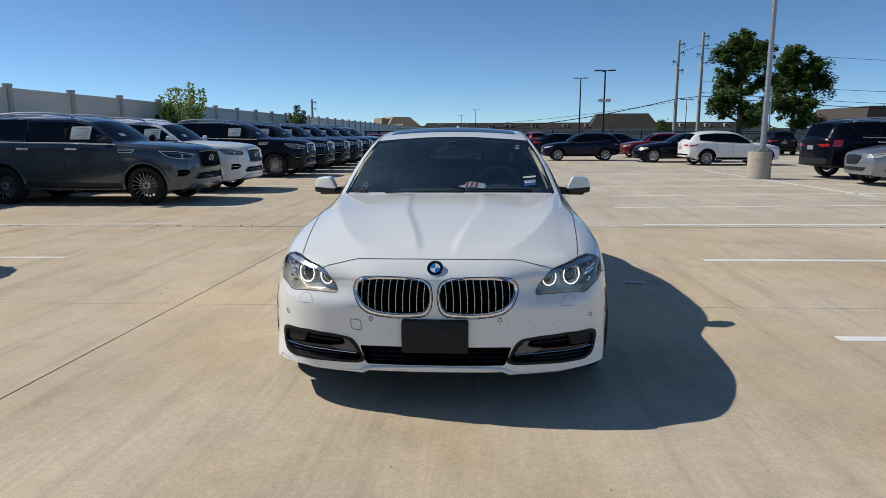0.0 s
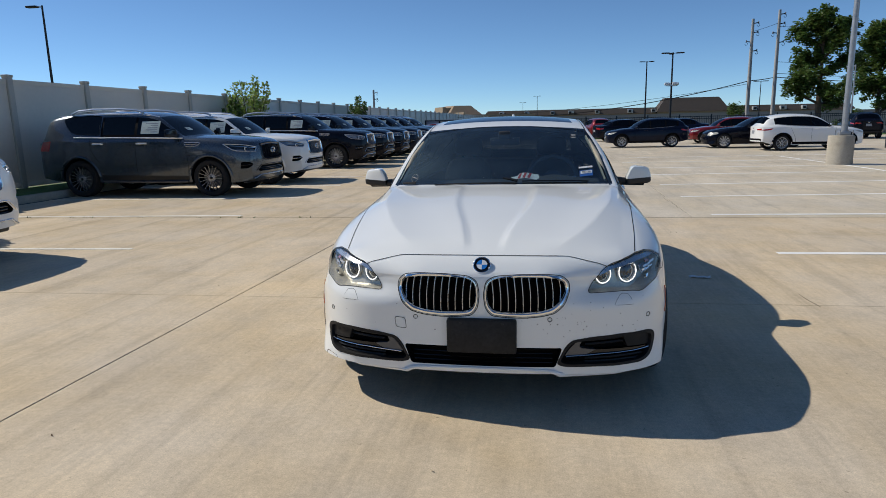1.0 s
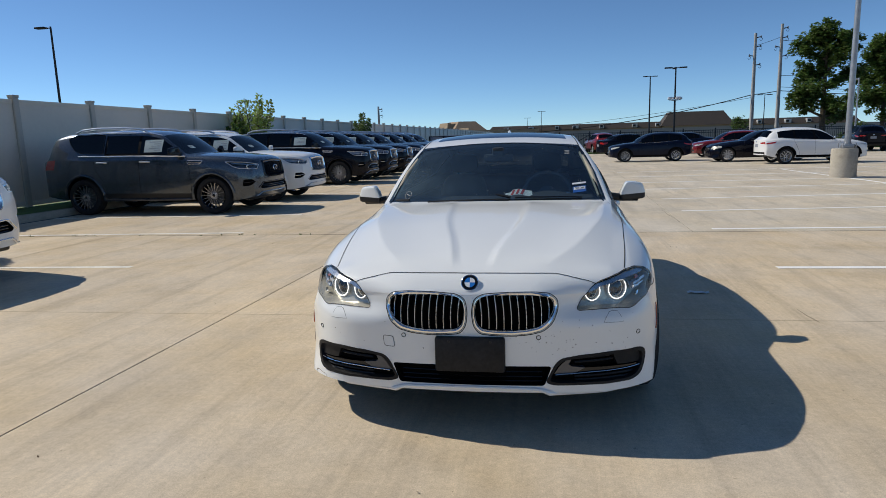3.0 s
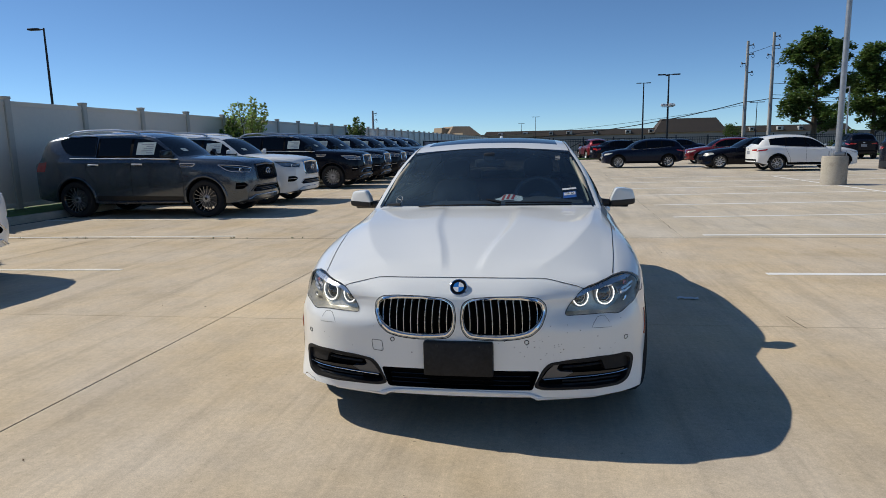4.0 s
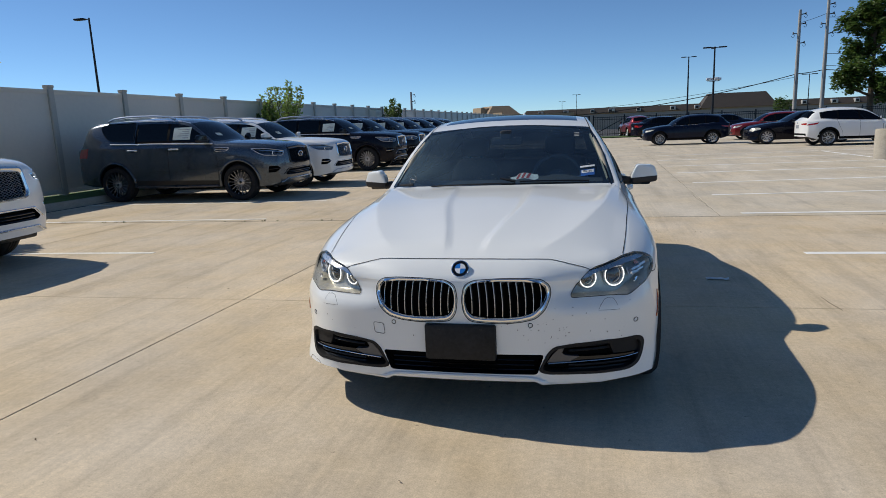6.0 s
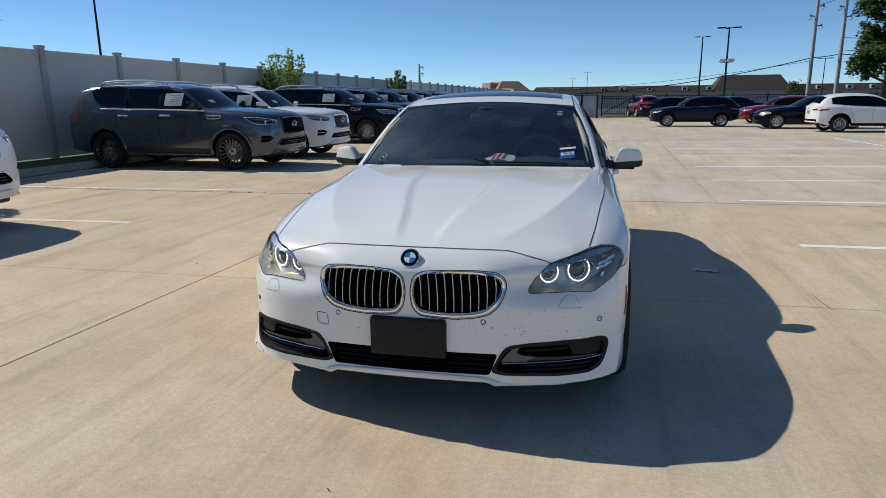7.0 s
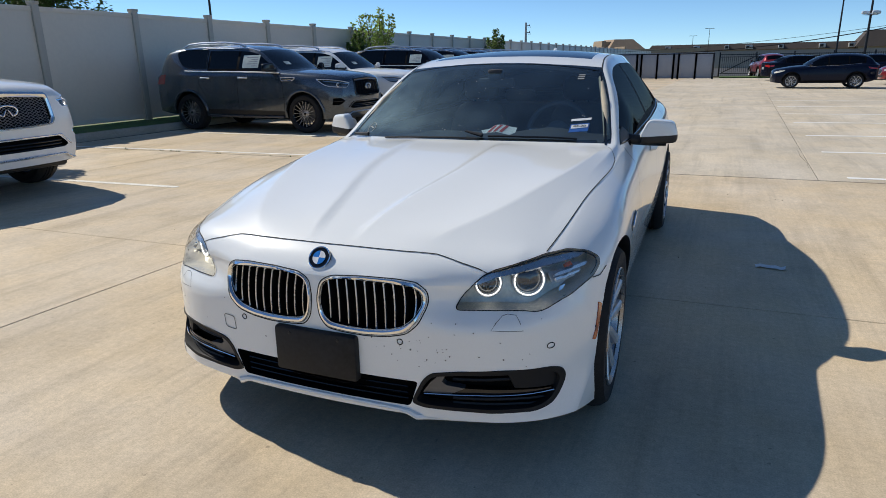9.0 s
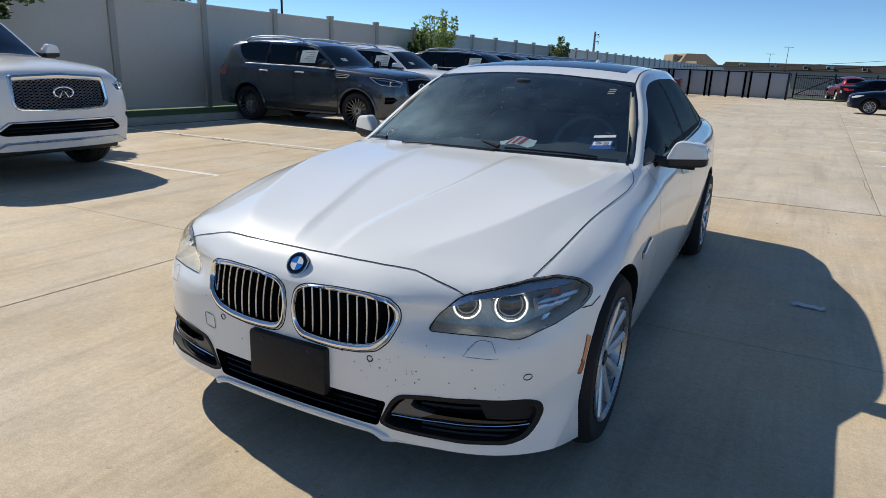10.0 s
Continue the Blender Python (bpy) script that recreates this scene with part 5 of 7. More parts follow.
    for s, y in ((1.46, 0.12), (1.53, -0.60)):
        part("wiper_arm", sweep([sk.top(s, y)[0] + Vector((0, 0, 0.014)), sk.top(s + 0.02, y - 0.10)[0] + Vector((0, 0, 0.02))], [0.011, 0.006], sides=8), BLACK_PLASTIC, root)
    # dust and dried spots on the screen, and its black printed border
    part("screen_border", ribbon([(1.44 + 0.17 * (y / 0.75) ** 2, y) for y in (k * 0.05 for k in range(-14, 15))], sk.top, 0.05, -0.004, 0.03), PIT, root)
    part("screen_border", ribbon([(2.135 - 0.02 * (y / 0.6) ** 2, y) for y in (k * 0.05 for k in range(-12, 13))], sk.top, 0.05, -0.004, 0.03), PIT, root)
    dust = bmesh.new()
    rnd = random.Random(8)
    for k in range(95):
        y, z = rnd.uniform(-0.68, 0.62), 1.02 + 0.31 * rnd.random() ** 1.3
        if abs(y) > 0.73 - 0.5 * (z - 1.0):
            continue
        p, n = sk.front(y, z)
        r = 0.0008 + 0.0030 * rnd.random() ** 3
        t = Vector((0, 1, 0))
        w = n.cross(t).normalized()
        long = 4.0 if k % 17 == 0 else rnd.uniform(0.6, 1.5)
        dust.faces.new([dust.verts.new(p + n * 0.0012 + t * math.cos(a) * r + (w + t * 0.5 * (long > 3)) * math.sin(a) * r * long) for a in (0, 1.05, 2.1, 3.14, 4.19, 5.24)])
    tagged(part("screen_spots", dust, DUST, root, smooth=False), kind="stuff")
    part("windscreen_seal", ribbon([(2.165, -0.60 + 0.1 * k) for k in range(13)], sk.top, 0.014, 0.002), GLOSS_BLACK, root)
    part("antenna_fin", sweep([(H - 3.55, 0, 1.43), (H - 3.66, 0, 1.475), (H - 3.70, 0, 1.41)], [0.01, 0.014, 0.02]), WHITE_PAINT, root)



def recolour(root, swaps):
    """Gives a copied car other paints."""
    for o in (root, *root.children_recursive):
        if o.type == "MESH":
            for slot in o.material_slots:
                if slot.material in swaps:
                    fresh = swaps[slot.material]
                    slot.link = "OBJECT"
                    slot.material = fresh


def paper(root, proj, a0, b0, a1, b1, name="window_sticker", label="", lines=5):
    w = part(name, patch([(a0, b0), (a1, b0), (a1, b1), (a0, b1)], proj, 0.002, 0.001, 0.08), SHEET, root, label)
    for k in range(lines):
        b = b0 + (b1 - b0) * (k + 0.8) / (lines + 1)
        part("print_bar", patch([(a0 + (a1 - a0) * 0.1, b), (a0 + (a1 - a0) * (0.45 + 0.4 * ((k * 37) % 10) / 10), b), (a0 + (a1 - a0) * (0.45 + 0.4 * ((k * 37) % 10) / 10), b + 0.012), (a0 + (a1 - a0) * 0.1, b + 0.012)], proj, 0.0035, 0.0005, 0.1), PRINT, w)
    return w


SUV_GRILLE = [(-0.52, 1.140), (0, 1.168), (0.52, 1.140), (0.532, 1.06), (0.545, 0.84), (0.50, 0.778), (0.25, 0.762), (0, 0.757), (-0.25, 0.762), (-0.50, 0.778), (-0.545, 0.84), (-0.532, 1.06)]
SUV_MESH = [(-0.488, 1.083), (0, 1.108), (0.488, 1.083), (0.496, 1.04), (0.508, 0.855), (0.472, 0.804), (0.25, 0.790), (0, 0.786), (-0.25, 0.790), (-0.472, 0.804), (-0.508, 0.855), (-0.496, 1.04)]
SUV_LAMP = [(-0.205, 1.050), (-0.140, 0.962), (0.05, 0.966), (0.235, 0.980), (0.33, 1.018), (0.455, 1.130), (0.15, 1.116), (-0.03, 1.088)]
SUV_INTAKE = [(-0.57, 0.652), (0.57, 0.652), (0.70, 0.552), (0.64, 0.522), (-0.64, 0.522), (-0.70, 0.552)]
SUV_FOG = [(-0.07, 0.684), (0.02, 0.742), (0.175, 0.736), (0.195, 0.592), (0.05, 0.600)]


def suv_sunk(sk):
    out = [(prism(rounded(SUV_MESH, 0.03), sk.front, (-1, 0, 0), 0.06), 8), (prism(rounded(SUV_INTAKE, 0.03), sk.front, (-1, 0, 0), 0.07), 8)]
    for sign in (1, -1):
        out.append((prism(rounded(SUV_LAMP, 0.02), sk.corner(sign), corner_way(sign), 0.06), 7))
        out.append((prism(rounded(SUV_FOG, 0.015), sk.corner(sign), corner_way(sign), 0.05), 8))
    return out


SUV["sunk"] = suv_sunk


def suv_details(root, sk, paint):
    H = SUV["length"] / 2
    g = part("grille", bezel(SUV_GRILLE, SUV_MESH, sk.front, 0.03, 0.020, 0.03), GRILLE_CHROME, root, "wide grille with a wavy mesh and chrome frame")
    mesh = bmesh.new()
    for k in range(13):
        z0 = 0.755 + 0.031 * k
        for ph in (0, 1):
            pts = []
            for i in range(61):
                y = -0.54 + 1.08 * i / 60
                z = z0 + 0.0155 * math.cos(math.pi * (i / 3 + ph))
                if 0.788 + 0.02 * (y / 0.5) ** 4 < z < 1.106 - 0.024 * (y / 0.5) ** 2 and abs(y) < 0.503:
                    pts.append(sk.front(y, z)[0] + Vector((-0.022 - 0.004 * ph, 0, 0)))
            for a, b in zip(pts, pts[1:]):
                if (a - b).length < 0.05:
                    c = sweep([a, b], 0.004, sides=4)
                    me = bpy.data.meshes.new("t")
                    c.to_mesh(me)
                    c.free()
                    mesh.from_mesh(me)
                    bpy.data.meshes.remove(me)
    part("grille_mesh", mesh, GRILLE_MESH, g)
    p, n = sk.front(0, 0.962)
    ring = [p + Vector((0.012, 0.108 * math.cos(q), 0.058 * math.sin(q))) for q in (radians(-62 + 304 * k / 32) for k in range(33))]
    ring = [p + Vector((0.012, 0.012, 0.012))] + ring + [p + Vector((0.012, -0.012, 0.012))]
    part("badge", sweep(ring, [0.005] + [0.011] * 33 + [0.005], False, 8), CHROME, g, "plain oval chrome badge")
    for b in (0.53, 0.565, 0.60):
        part("intake_bar", sweep([sk.front(-0.6 + 1.2 * k / 12, b)[0] + Vector((-0.02, 0, 0)) for k in range(13)], 0.009, sides=6), GLOSS_BLACK, root)
    part("intake_trim", sweep([sk.front(y, z)[0] + Vector((0.006, 0, 0)) for y, z in ((-0.745, 0.545), (-0.60, 0.662), (-0.3, 0.668), (0, 0.668), (0.3, 0.668), (0.60, 0.662), (0.745, 0.545))], 0.009, sides=8), GRILLE_CHROME, root)
    part("skid_trim", sweep([sk.front(y, z)[0] + Vector((0.008, 0, 0)) for y, z in ((-0.80, 0.375), (-0.74, 0.385), (-0.63, 0.445), (-0.3, 0.450), (0, 0.450), (0.3, 0.450), (0.63, 0.445), (0.74, 0.385), (0.80, 0.375))], 0.014, sides=8), SATIN, root)
    part("chin", boxes((H - 0.60, -0.74, 0.29, H - 0.20, 0.74, 0.40), bevel=0.03), BLACK_PLASTIC, root)
    for sign in (1, -1):
        cor, sd = sk.corner(sign), sk.side(sign)
        lo = rounded(SUV_LAMP, 0.02)
        hl = part("headlight", tube_on(lo, cor, 0.009, -0.006, 0.03), BRIGHT_TRIM, root)
        part("lamp_plate", patch([(-0.15, 0.975), (0.05, 0.978), (0.24, 0.992), (0.32, 1.03), (0.0, 1.015), (-0.17, 1.00)], cor, -0.03, 0.02, 0.05), DARK_SATIN, hl)
        part("lamp_blade", patch([(-0.18, 1.030), (0.0, 1.050), (0.30, 1.088), (0.36, 1.105), (0.0, 1.072), (-0.18, 1.046)], cor, -0.02, 0.02, 0.05), CHROME, hl)
        p, n = cor(0.06, 1.015)
        part("projector", lathe([(0.04, -0.02), (0.042, 0.0), (0.03, 0.012), (0.001, 0.018)], 20, "z"), LAMP_EYE, hl).matrix_basis = Matrix.Translation(p - n * 0.035) @ Vector((0, 0, 1)).rotation_difference(Vector((0.9, sign * 0.4, 0))).to_matrix().to_4x4()
        part("lamp_ring", sweep([p - n * 0.012 + Vector((0, sign * 0.05 * math.cos(q), 0.036 * math.sin(q))) for q in (2 * math.pi * i / 24 for i in range(24))], 0.009, True, 6), BRIGHT_TRIM, hl)
        part("lamp_cover", patch(lo, cor, 0.0015, 0.001, 0.04), LENS_GLASS, hl).visible_shadow = False
        part("fog_trim", sweep([cor(a, b)[0] - Vector((0.008, 0, 0)) for a, b in ((-0.05, 0.684), (0.05, 0.676), (0.18, 0.668))], 0.010, sides=8), GRILLE_CHROME, root)
        part("belt_strip", tube_on([(1.66, 1.262), (2.4, 1.288), (3.4, 1.302), (4.05, 1.312), (4.25, 1.318)], sd, 0.016, 0.004, 0.08, False, sides=8), BRIGHT_TRIM, root)
        part("window_top_trim", tube_on([(2.4, 1.772), (3.4, 1.80), (4.2, 1.79)], sd, 0.008, 0.002, 0.1, False, sides=6), CHROME, root)
        for s in (2.61, 3.66):
            h = part("door_handle", sweep([sd(s + d, 1.17)[0] + Vector((0, sign * e, 0)) for d, e in ((-0.12, 0.0), (-0.09, 0.032), (0.09, 0.032), (0.12, 0.0))], 0.019, sides=8), BRIGHT_TRIM, root)
            part("handle_cup", patch(rounded([(s - 0.07, 1.135), (s + 0.07, 1.135), (s + 0.07, 1.205), (s - 0.07, 1.205)], 0.03), sd, 0.001, 0.002, 0.04), SEAM, h)
        v = part("fender_vent", patch(rounded([(1.31, 1.10), (1.58, 1.10), (1.61, 1.175), (1.24, 1.165)], 0.02), sd, 0.003, 0.008, 0.05), GLOSS_BLACK, root)
        part("vent_trim", tube_on(rounded([(1.31, 1.10), (1.58, 1.10), (1.61, 1.175), (1.24, 1.165)], 0.02), sd, 0.007, 0.004, 0.03), CHROME, v)
        part("vent_blade", tube_on([(1.29, 1.135), (1.58, 1.14)], sd, 0.006, 0.006, 0.05, False), CHROME, v)
        for line in ([(1.62, 1.25), (1.56, 1.0), (1.54, 0.7), (1.56, 0.46)], [(2.76, 1.29), (2.76, 0.9), (2.76, 0.46)], [(3.86, 1.30), (3.84, 1.05), (3.72, 0.86), (3.66, 0.78)]):
            part("panel_gap", ribbon(line, sd, 0.008), SEAM, root)
        part("rocker_panel", patch([(1.56, 0.36), (3.64, 0.38), (3.64, 0.49), (1.56, 0.46)], sd, 0.003, 0.01, 0.1), BLACK_PLASTIC, root)
        part("side_step", boxes((H - 3.62, sign * 0.92 - 0.09, 0.31, H - 1.58, sign * 0.92 + 0.09, 0.36), bevel=0.015), DARK_SATIN, root)
        lip = [(1.055 + 0.475 * math.cos(a), 0.42 + 0.475 * math.sin(a)) for a in (math.pi * (0.02 + 0.96 * k / 18) for k in range(19))]
        part("arch_lip", tube_on(lip, sd, 0.028, 0.004, 0.06, False, flat=1.0), paint, root)
        lip = [(4.15 + 0.475 * math.cos(a), 0.42 + 0.475 * math.sin(a)) for a in (math.pi * (0.02 + 0.96 * k / 18) for k in range(19))]
        part("arch_lip", tube_on(lip, sd, 0.028, 0.004, 0.06, False, flat=1.0), paint, root)
        part("roof_rail", sweep([(H - s, sign * y, z) for s, y, z in ((2.66, 0.70, 1.83), (2.80, 0.70, 1.885), (3.2, 0.70, 1.922), (3.9, 0.69, 1.925), (4.25, 0.68, 1.895), (4.42, 0.67, 1.83))], 0.026, sides=8), BRIGHT_TRIM, root)
        part("roof_moulding", sweep([sk.top(s, sign * y)[0] + Vector((0, 0, 0.004)) for s, y in ((2.3, 0.68), (2.6, 0.68), (3.2, 0.675), (4.0, 0.67), (4.7, 0.655))], 0.018, sides=8), BRIGHT_TRIM, root)
        tl = [(4.84, 1.25), (5.10, 1.23), (5.16, 1.03), (4.90, 1.03)]
        quarter = rounded([(3.63, 1.365), (4.20, 1.388), (4.34, 1.44), (4.46, 1.56), (4.57, 1.70), (4.52, 1.745), (4.40, 1.772), (3.96, 1.786), (3.66, 1.786)], 0.05)
        qw = part("quarter_window", patch(quarter, sd, 0.004, 0.008, 0.06), DARK_GLASS, root, "dark privacy glass with a sloping rear edge")
        part("quarter_seal", tube_on(quarter, sd, 0.011, 0.004, 0.05), GLOSS_BLACK, qw)
        part("tail_light", patch(tl, sd, 0.004, 0.01, 0.05), RED_LENS, root)
        side_mirror(root, H - 1.86, sign * 1.065, 1.37, sign, paint, 0.24, 0.2, 0.16)
        paper(root, sd, 2.23, 1.375, 2.65, 1.645, label="white price sheet in the window")
    part("rear_plate", patch([(-0.16, 0.93), (0.16, 0.93), (0.16, 1.06), (-0.16, 1.06)], sk.back, 0.006, 0.006, 0.1), PRINT, root)
    part("rear_bumper_trim", patch(rounded([(-0.76, 0.48), (0.76, 0.48), (0.74, 0.66), (-0.74, 0.66)], 0.03), sk.back, 0.004, 0.01, 0.1), BLACK_PLASTIC, root)
    for sign in (1, -1):
        part("tail_light", patch(rounded([(sign * 0.36, 1.10), (sign * 0.78, 1.13), (sign * 0.80, 1.03), (sign * 0.50, 1.03)], 0.02), sk.back, 0.006, 0.01, 0.05), RED_LENS, root)
    paper(root, sk.front, -0.50, 1.44, -0.36, 1.50, "screen_sticker", "", 1)
    liner = boxes((H - 5.1, -0.80, 0.45, H - 1.9, 0.80, 0.5), (H - 4.2, -0.7, 0.5, H - 4.0, 0.7, 1.35), (H - 2.9, -0.62, 0.5, H - 2.7, -0.1, 1.40), (H - 2.9, 0.1, 0.5, H - 2.7, 0.62, 1.40), (H - 2.05, -0.80, 0.5, H - 1.6, 0.80, 1.22), bevel=0.03)
    part("cabin", liner, CABIN, root)


CROSS_LAMP = [(-0.26, 0.80), (-0.20, 0.735), (0.08, 0.77), (0.27, 0.86), (0.30, 0.89), (0.0, 0.86)]


def cross_details(root, sk, paint):
    H = CROSSOVER["length"] / 2
    grille = rounded([(-0.42, 0.82), (0, 0.84), (0.42, 0.82), (0.46, 0.70), (0.36, 0.56), (0, 0.545), (-0.36, 0.56), (-0.46, 0.70)], 0.03)
    g = part("grille", patch(grille, sk.front, 0.003, 0.02, 0.06), BLACK_PLASTIC, root)
    part("grille_frame", tube_on(grille, sk.front, 0.014, 0.006, 0.05), CHROME, g)
    for k in range(5):
        part("grille_bar", sweep([sk.front(-0.4 + 0.8 * i / 8, 0.59 + 0.045 * k)[0] + Vector((0.008, 0, 0)) for i in range(9)], 0.006, sides=6), GLOSS_BLACK, g)
    part("lower_intake", patch(rounded([(-0.62, 0.50), (0.62, 0.50), (0.55, 0.40), (-0.55, 0.40)], 0.02), sk.front, 0.003, 0.01, 0.08), BLACK_PLASTIC, root)
    part("rear_plate", patch([(-0.16, 0.78), (0.16, 0.78), (0.16, 0.93), (-0.16, 0.93)], sk.back, 0.006, 0.006, 0.1), PRINT, root)
    part("rear_bumper_trim", patch(rounded([(-0.72, 0.40), (0.72, 0.40), (0.70, 0.56), (-0.70, 0.56)], 0.03), sk.back, 0.004, 0.01, 0.1), PILLAR_BLACK, root)
    part("rear_badge", boxes((-H - 0.01, -0.05, 1.0, -H + 0.05, 0.05, 1.05), bevel=0.01), CHROME, root)
    part("cabin", boxes((H - 4.3, -0.7, 0.40, H - 1.7, 0.7, 0.45), (H - 3.6, -0.6, 0.45, H - 3.4, 0.6, 1.15), (H - 2.6, -0.58, 0.45, H - 2.4, -0.1, 1.25), (H - 2.6, 0.1, 0.45, H - 2.4, 0.58, 1.25), bevel=0.03), CABIN, root)
    for sign in (1, -1):
        cor, sd = sk.corner(sign), sk.side(sign)
        lo = rounded(CROSS_LAMP, 0.02)
        hl = part("headlight", patch(lo, cor, 0.003, 0.01, 0.05), LAMP_BOWL, root)
        part("lamp_blade", patch([(-0.2, 0.80), (0.0, 0.82), (0.2, 0.86), (0.0, 0.84)], cor, 0.008, 0.004, 0.05), CHROME, hl)
        part("tail_light", patch([(4.12, 1.03), (4.52, 0.97), (4.56, 0.90), (4.2, 0.95)], sd, 0.004, 0.01, 0.05), RED_LENS, root)
        part("tail_light", patch([(sign * 0.40, 0.99), (sign * 0.72, 1.02), (sign * 0.72, 0.93), (sign * 0.42, 0.94)], sk.back, 0.005, 0.01, 0.05), RED_LENS, root)
        part("window_trim", tube_on([(1.5, 1.052), (2.4, 1.083), (3.3, 1.13), (3.85, 1.185)], sd, 0.009, 0.002, 0.1, False, sides=6), CHROME, root)
        for s in (2.22, 3.12):
            part("door_handle", sweep([sd(s + d, 0.97)[0] + Vector((0, sign * e, 0)) for d, e in ((-0.1, 0.0), (-0.08, 0.028), (0.08, 0.028), (0.1, 0.0))], 0.013, sides=8), paint, root)
        for line in ([(1.42, 1.03), (1.36, 0.8), (1.34, 0.4)], [(2.46, 1.08), (2.46, 0.38)], [(3.38, 1.12), (3.30, 0.9), (3.16, 0.6), (3.12, 0.4)]):
            part("panel_gap", ribbon(line, sd, 0.008), SEAM, root)
        part("sill_cladding", patch([(1.32, 0.28), (3.28, 0.29), (3.28, 0.40), (1.32, 0.39)], sd, 0.004, 0.01, 0.12), PILLAR_BLACK, root)
        for s in CROSSOVER["axles"]:
            lip = [(s + 0.42 * math.cos(a), 0.37 + 0.42 * math.sin(a)) for a in (math.pi * (0.02 + 0.96 * k / 16) for k in range(17))]
            part("arch_lip", tube_on(lip, sd, 0.034, 0.000, 0.06, False), PILLAR_BLACK, root)
        side_mirror(root, H - 1.72, sign * 0.99, 1.14, sign, paint, 0.2, 0.15, 0.13)


def plain_sedan_details(root, sk, paint):
    H = 2.45
    grille = rounded([(-0.45, 0.66), (0.45, 0.66), (0.40, 0.54), (-0.40, 0.54)], 0.03)
    part("grille", patch(grille, sk.front, 0.003, 0.02, 0.06), BLACK_PLASTIC, root)
    part("lower_intake", patch(rounded([(-0.6, 0.40), (0.6, 0.40), (0.5, 0.28), (-0.5, 0.28)], 0.03), sk.front, 0.003, 0.02, 0.06), BLACK_PLASTIC, root)
    part("rear_plate", patch([(-0.16, 0.66), (0.16, 0.66), (0.16, 0.80), (-0.16, 0.80)], sk.back, 0.006, 0.006, 0.1), PRINT, root)
    part("cabin", boxes((H - 4.1, -0.7, 0.30, H - 1.7, 0.7, 0.36), (H - 3.9, -0.6, 0.4, H - 3.7, 0.6, 1.05), (H - 2.8, -0.58, 0.4, H - 2.6, -0.1, 1.15), (H - 2.8, 0.1, 0.4, H - 2.6, 0.58, 1.15), bevel=0.03), CABIN, root)
    for sign in (1, -1):
        cor, sd = sk.corner(sign), sk.side(sign)
        part("headlight", patch(rounded(LAMP, 0.02), cor, 0.003, 0.01, 0.04), LAMP_BOWL, root)
        part("tail_light", patch([(4.5, 0.93), (4.8, 0.90), (4.8, 0.78), (4.55, 0.82)], sd, 0.004, 0.01, 0.05), RED_LENS, root)
        part("tail_light", patch([(sign * 0.35, 0.93), (sign * 0.68, 0.93), (sign * 0.68, 0.80), (sign * 0.35, 0.83)], sk.back, 0.005, 0.01, 0.05), RED_LENS, root)
        for line in ([(1.50, 0.945), (1.40, 0.60), (1.38, 0.24)], [(2.70, 0.985), (2.70, 0.24)], [(3.60, 0.98), (3.45, 0.7), (3.26, 0.24)]):
            part("panel_gap", ribbon(line, sd, 0.008), SEAM, root)
        for s in (2.42, 3.34):
            part("door_handle", sweep([sd(s + d, 0.87)[0] + Vector((0, sign * e, 0)) for d, e in ((-0.11, 0.0), (-0.085, 0.028), (0.085, 0.028), (0.11, 0.0))], 0.013, sides=8), paint, root)
        side_mirror(root, H - 1.86, sign * 0.985, 1.0, sign, paint)


# ---------------------------------------------------------------- ground
SKEW = 0.034
PITCH = 4.58


def ground_piece(name, quads, mat, z0, z1, parent=None, chamfer=0.0):
    bm = bmesh.new()
    for x0, y0, x1, y1 in quads:
        lo = [bm.verts.new((x + 0.02 * (y - 4.2), y + SKEW * x, z0)) for x, y in ((x0, y0), (x1, y0), (x1, y1), (x0, y1))]
        c = chamfer
        mid = [bm.verts.new((x + 0.02 * (y - 4.2), y + SKEW * x, z1 - c)) for x, y in ((x0, y0), (x1, y0), (x1, y1), (x0, y1))]
        hi = [bm.verts.new((x + 0.02 * (y - 4.2), y + SKEW * x, z1)) for x, y in ((x0 + c, y0 + c), (x1 - c, y0 + c), (x1 - c, y1 - c), (x0 + c, y1 - c))]
        bm.faces.new(hi)
        for i in range(4):
            bm.faces.new((lo[i], lo[(i + 1) % 4], mid[(i + 1) % 4], mid[i]))
            bm.faces.new((mid[i], mid[(i + 1) % 4], hi[(i + 1) % 4], hi[i]))
    return part(name, bm, mat, parent, smooth=False)


ground = part("ground", boxes((-900, -900, -0.30, 900, 900, -0.06)), EARTH)
tagged(ground, "dry grassy earth reaching to the horizon round the car park", "ground", kind="structure")
lot_base = part("pavement", boxes((-10.15, -30, -0.06, 60, 52, -0.004)), JOINT)
tagged(lot_base, "tan broom-finished concrete car park with tooled joints", "pavement", kind="structure")
for i in range(-2, 13):
    for j in range(-8, 10):
        if j < 1 and i in (0, 1):
            if i == 0:
                y0 = 4.25 + PITCH * j
                ground_piece("slab", [(-2.246, y0 + 0.004, -2.25 + 2 * PITCH - 0.004, y0 + PITCH - 0.004)], CONCRETE, -0.05, 0.0, lot_base, 0.003)
            continue
        x0, x1 = -2.25 + PITCH * i, -2.25 + PITCH * (i + 1)
        y0, y1 = 4.25 + PITCH * j, 4.25 + PITCH * (j + 1)
        x0 = max(x0, -10.12)
        if x1 - x0 > 0.3:
            ground_piece("slab", [(x0 + 0.003, y0 + (0.032 if j == 1 else 0.003), x1 - 0.003, y1 - 0.003)], FAR_CONCRETE if j > 0 and i >= 0 else CONCRETE, -0.05, 0.0, lot_base, 0.003)

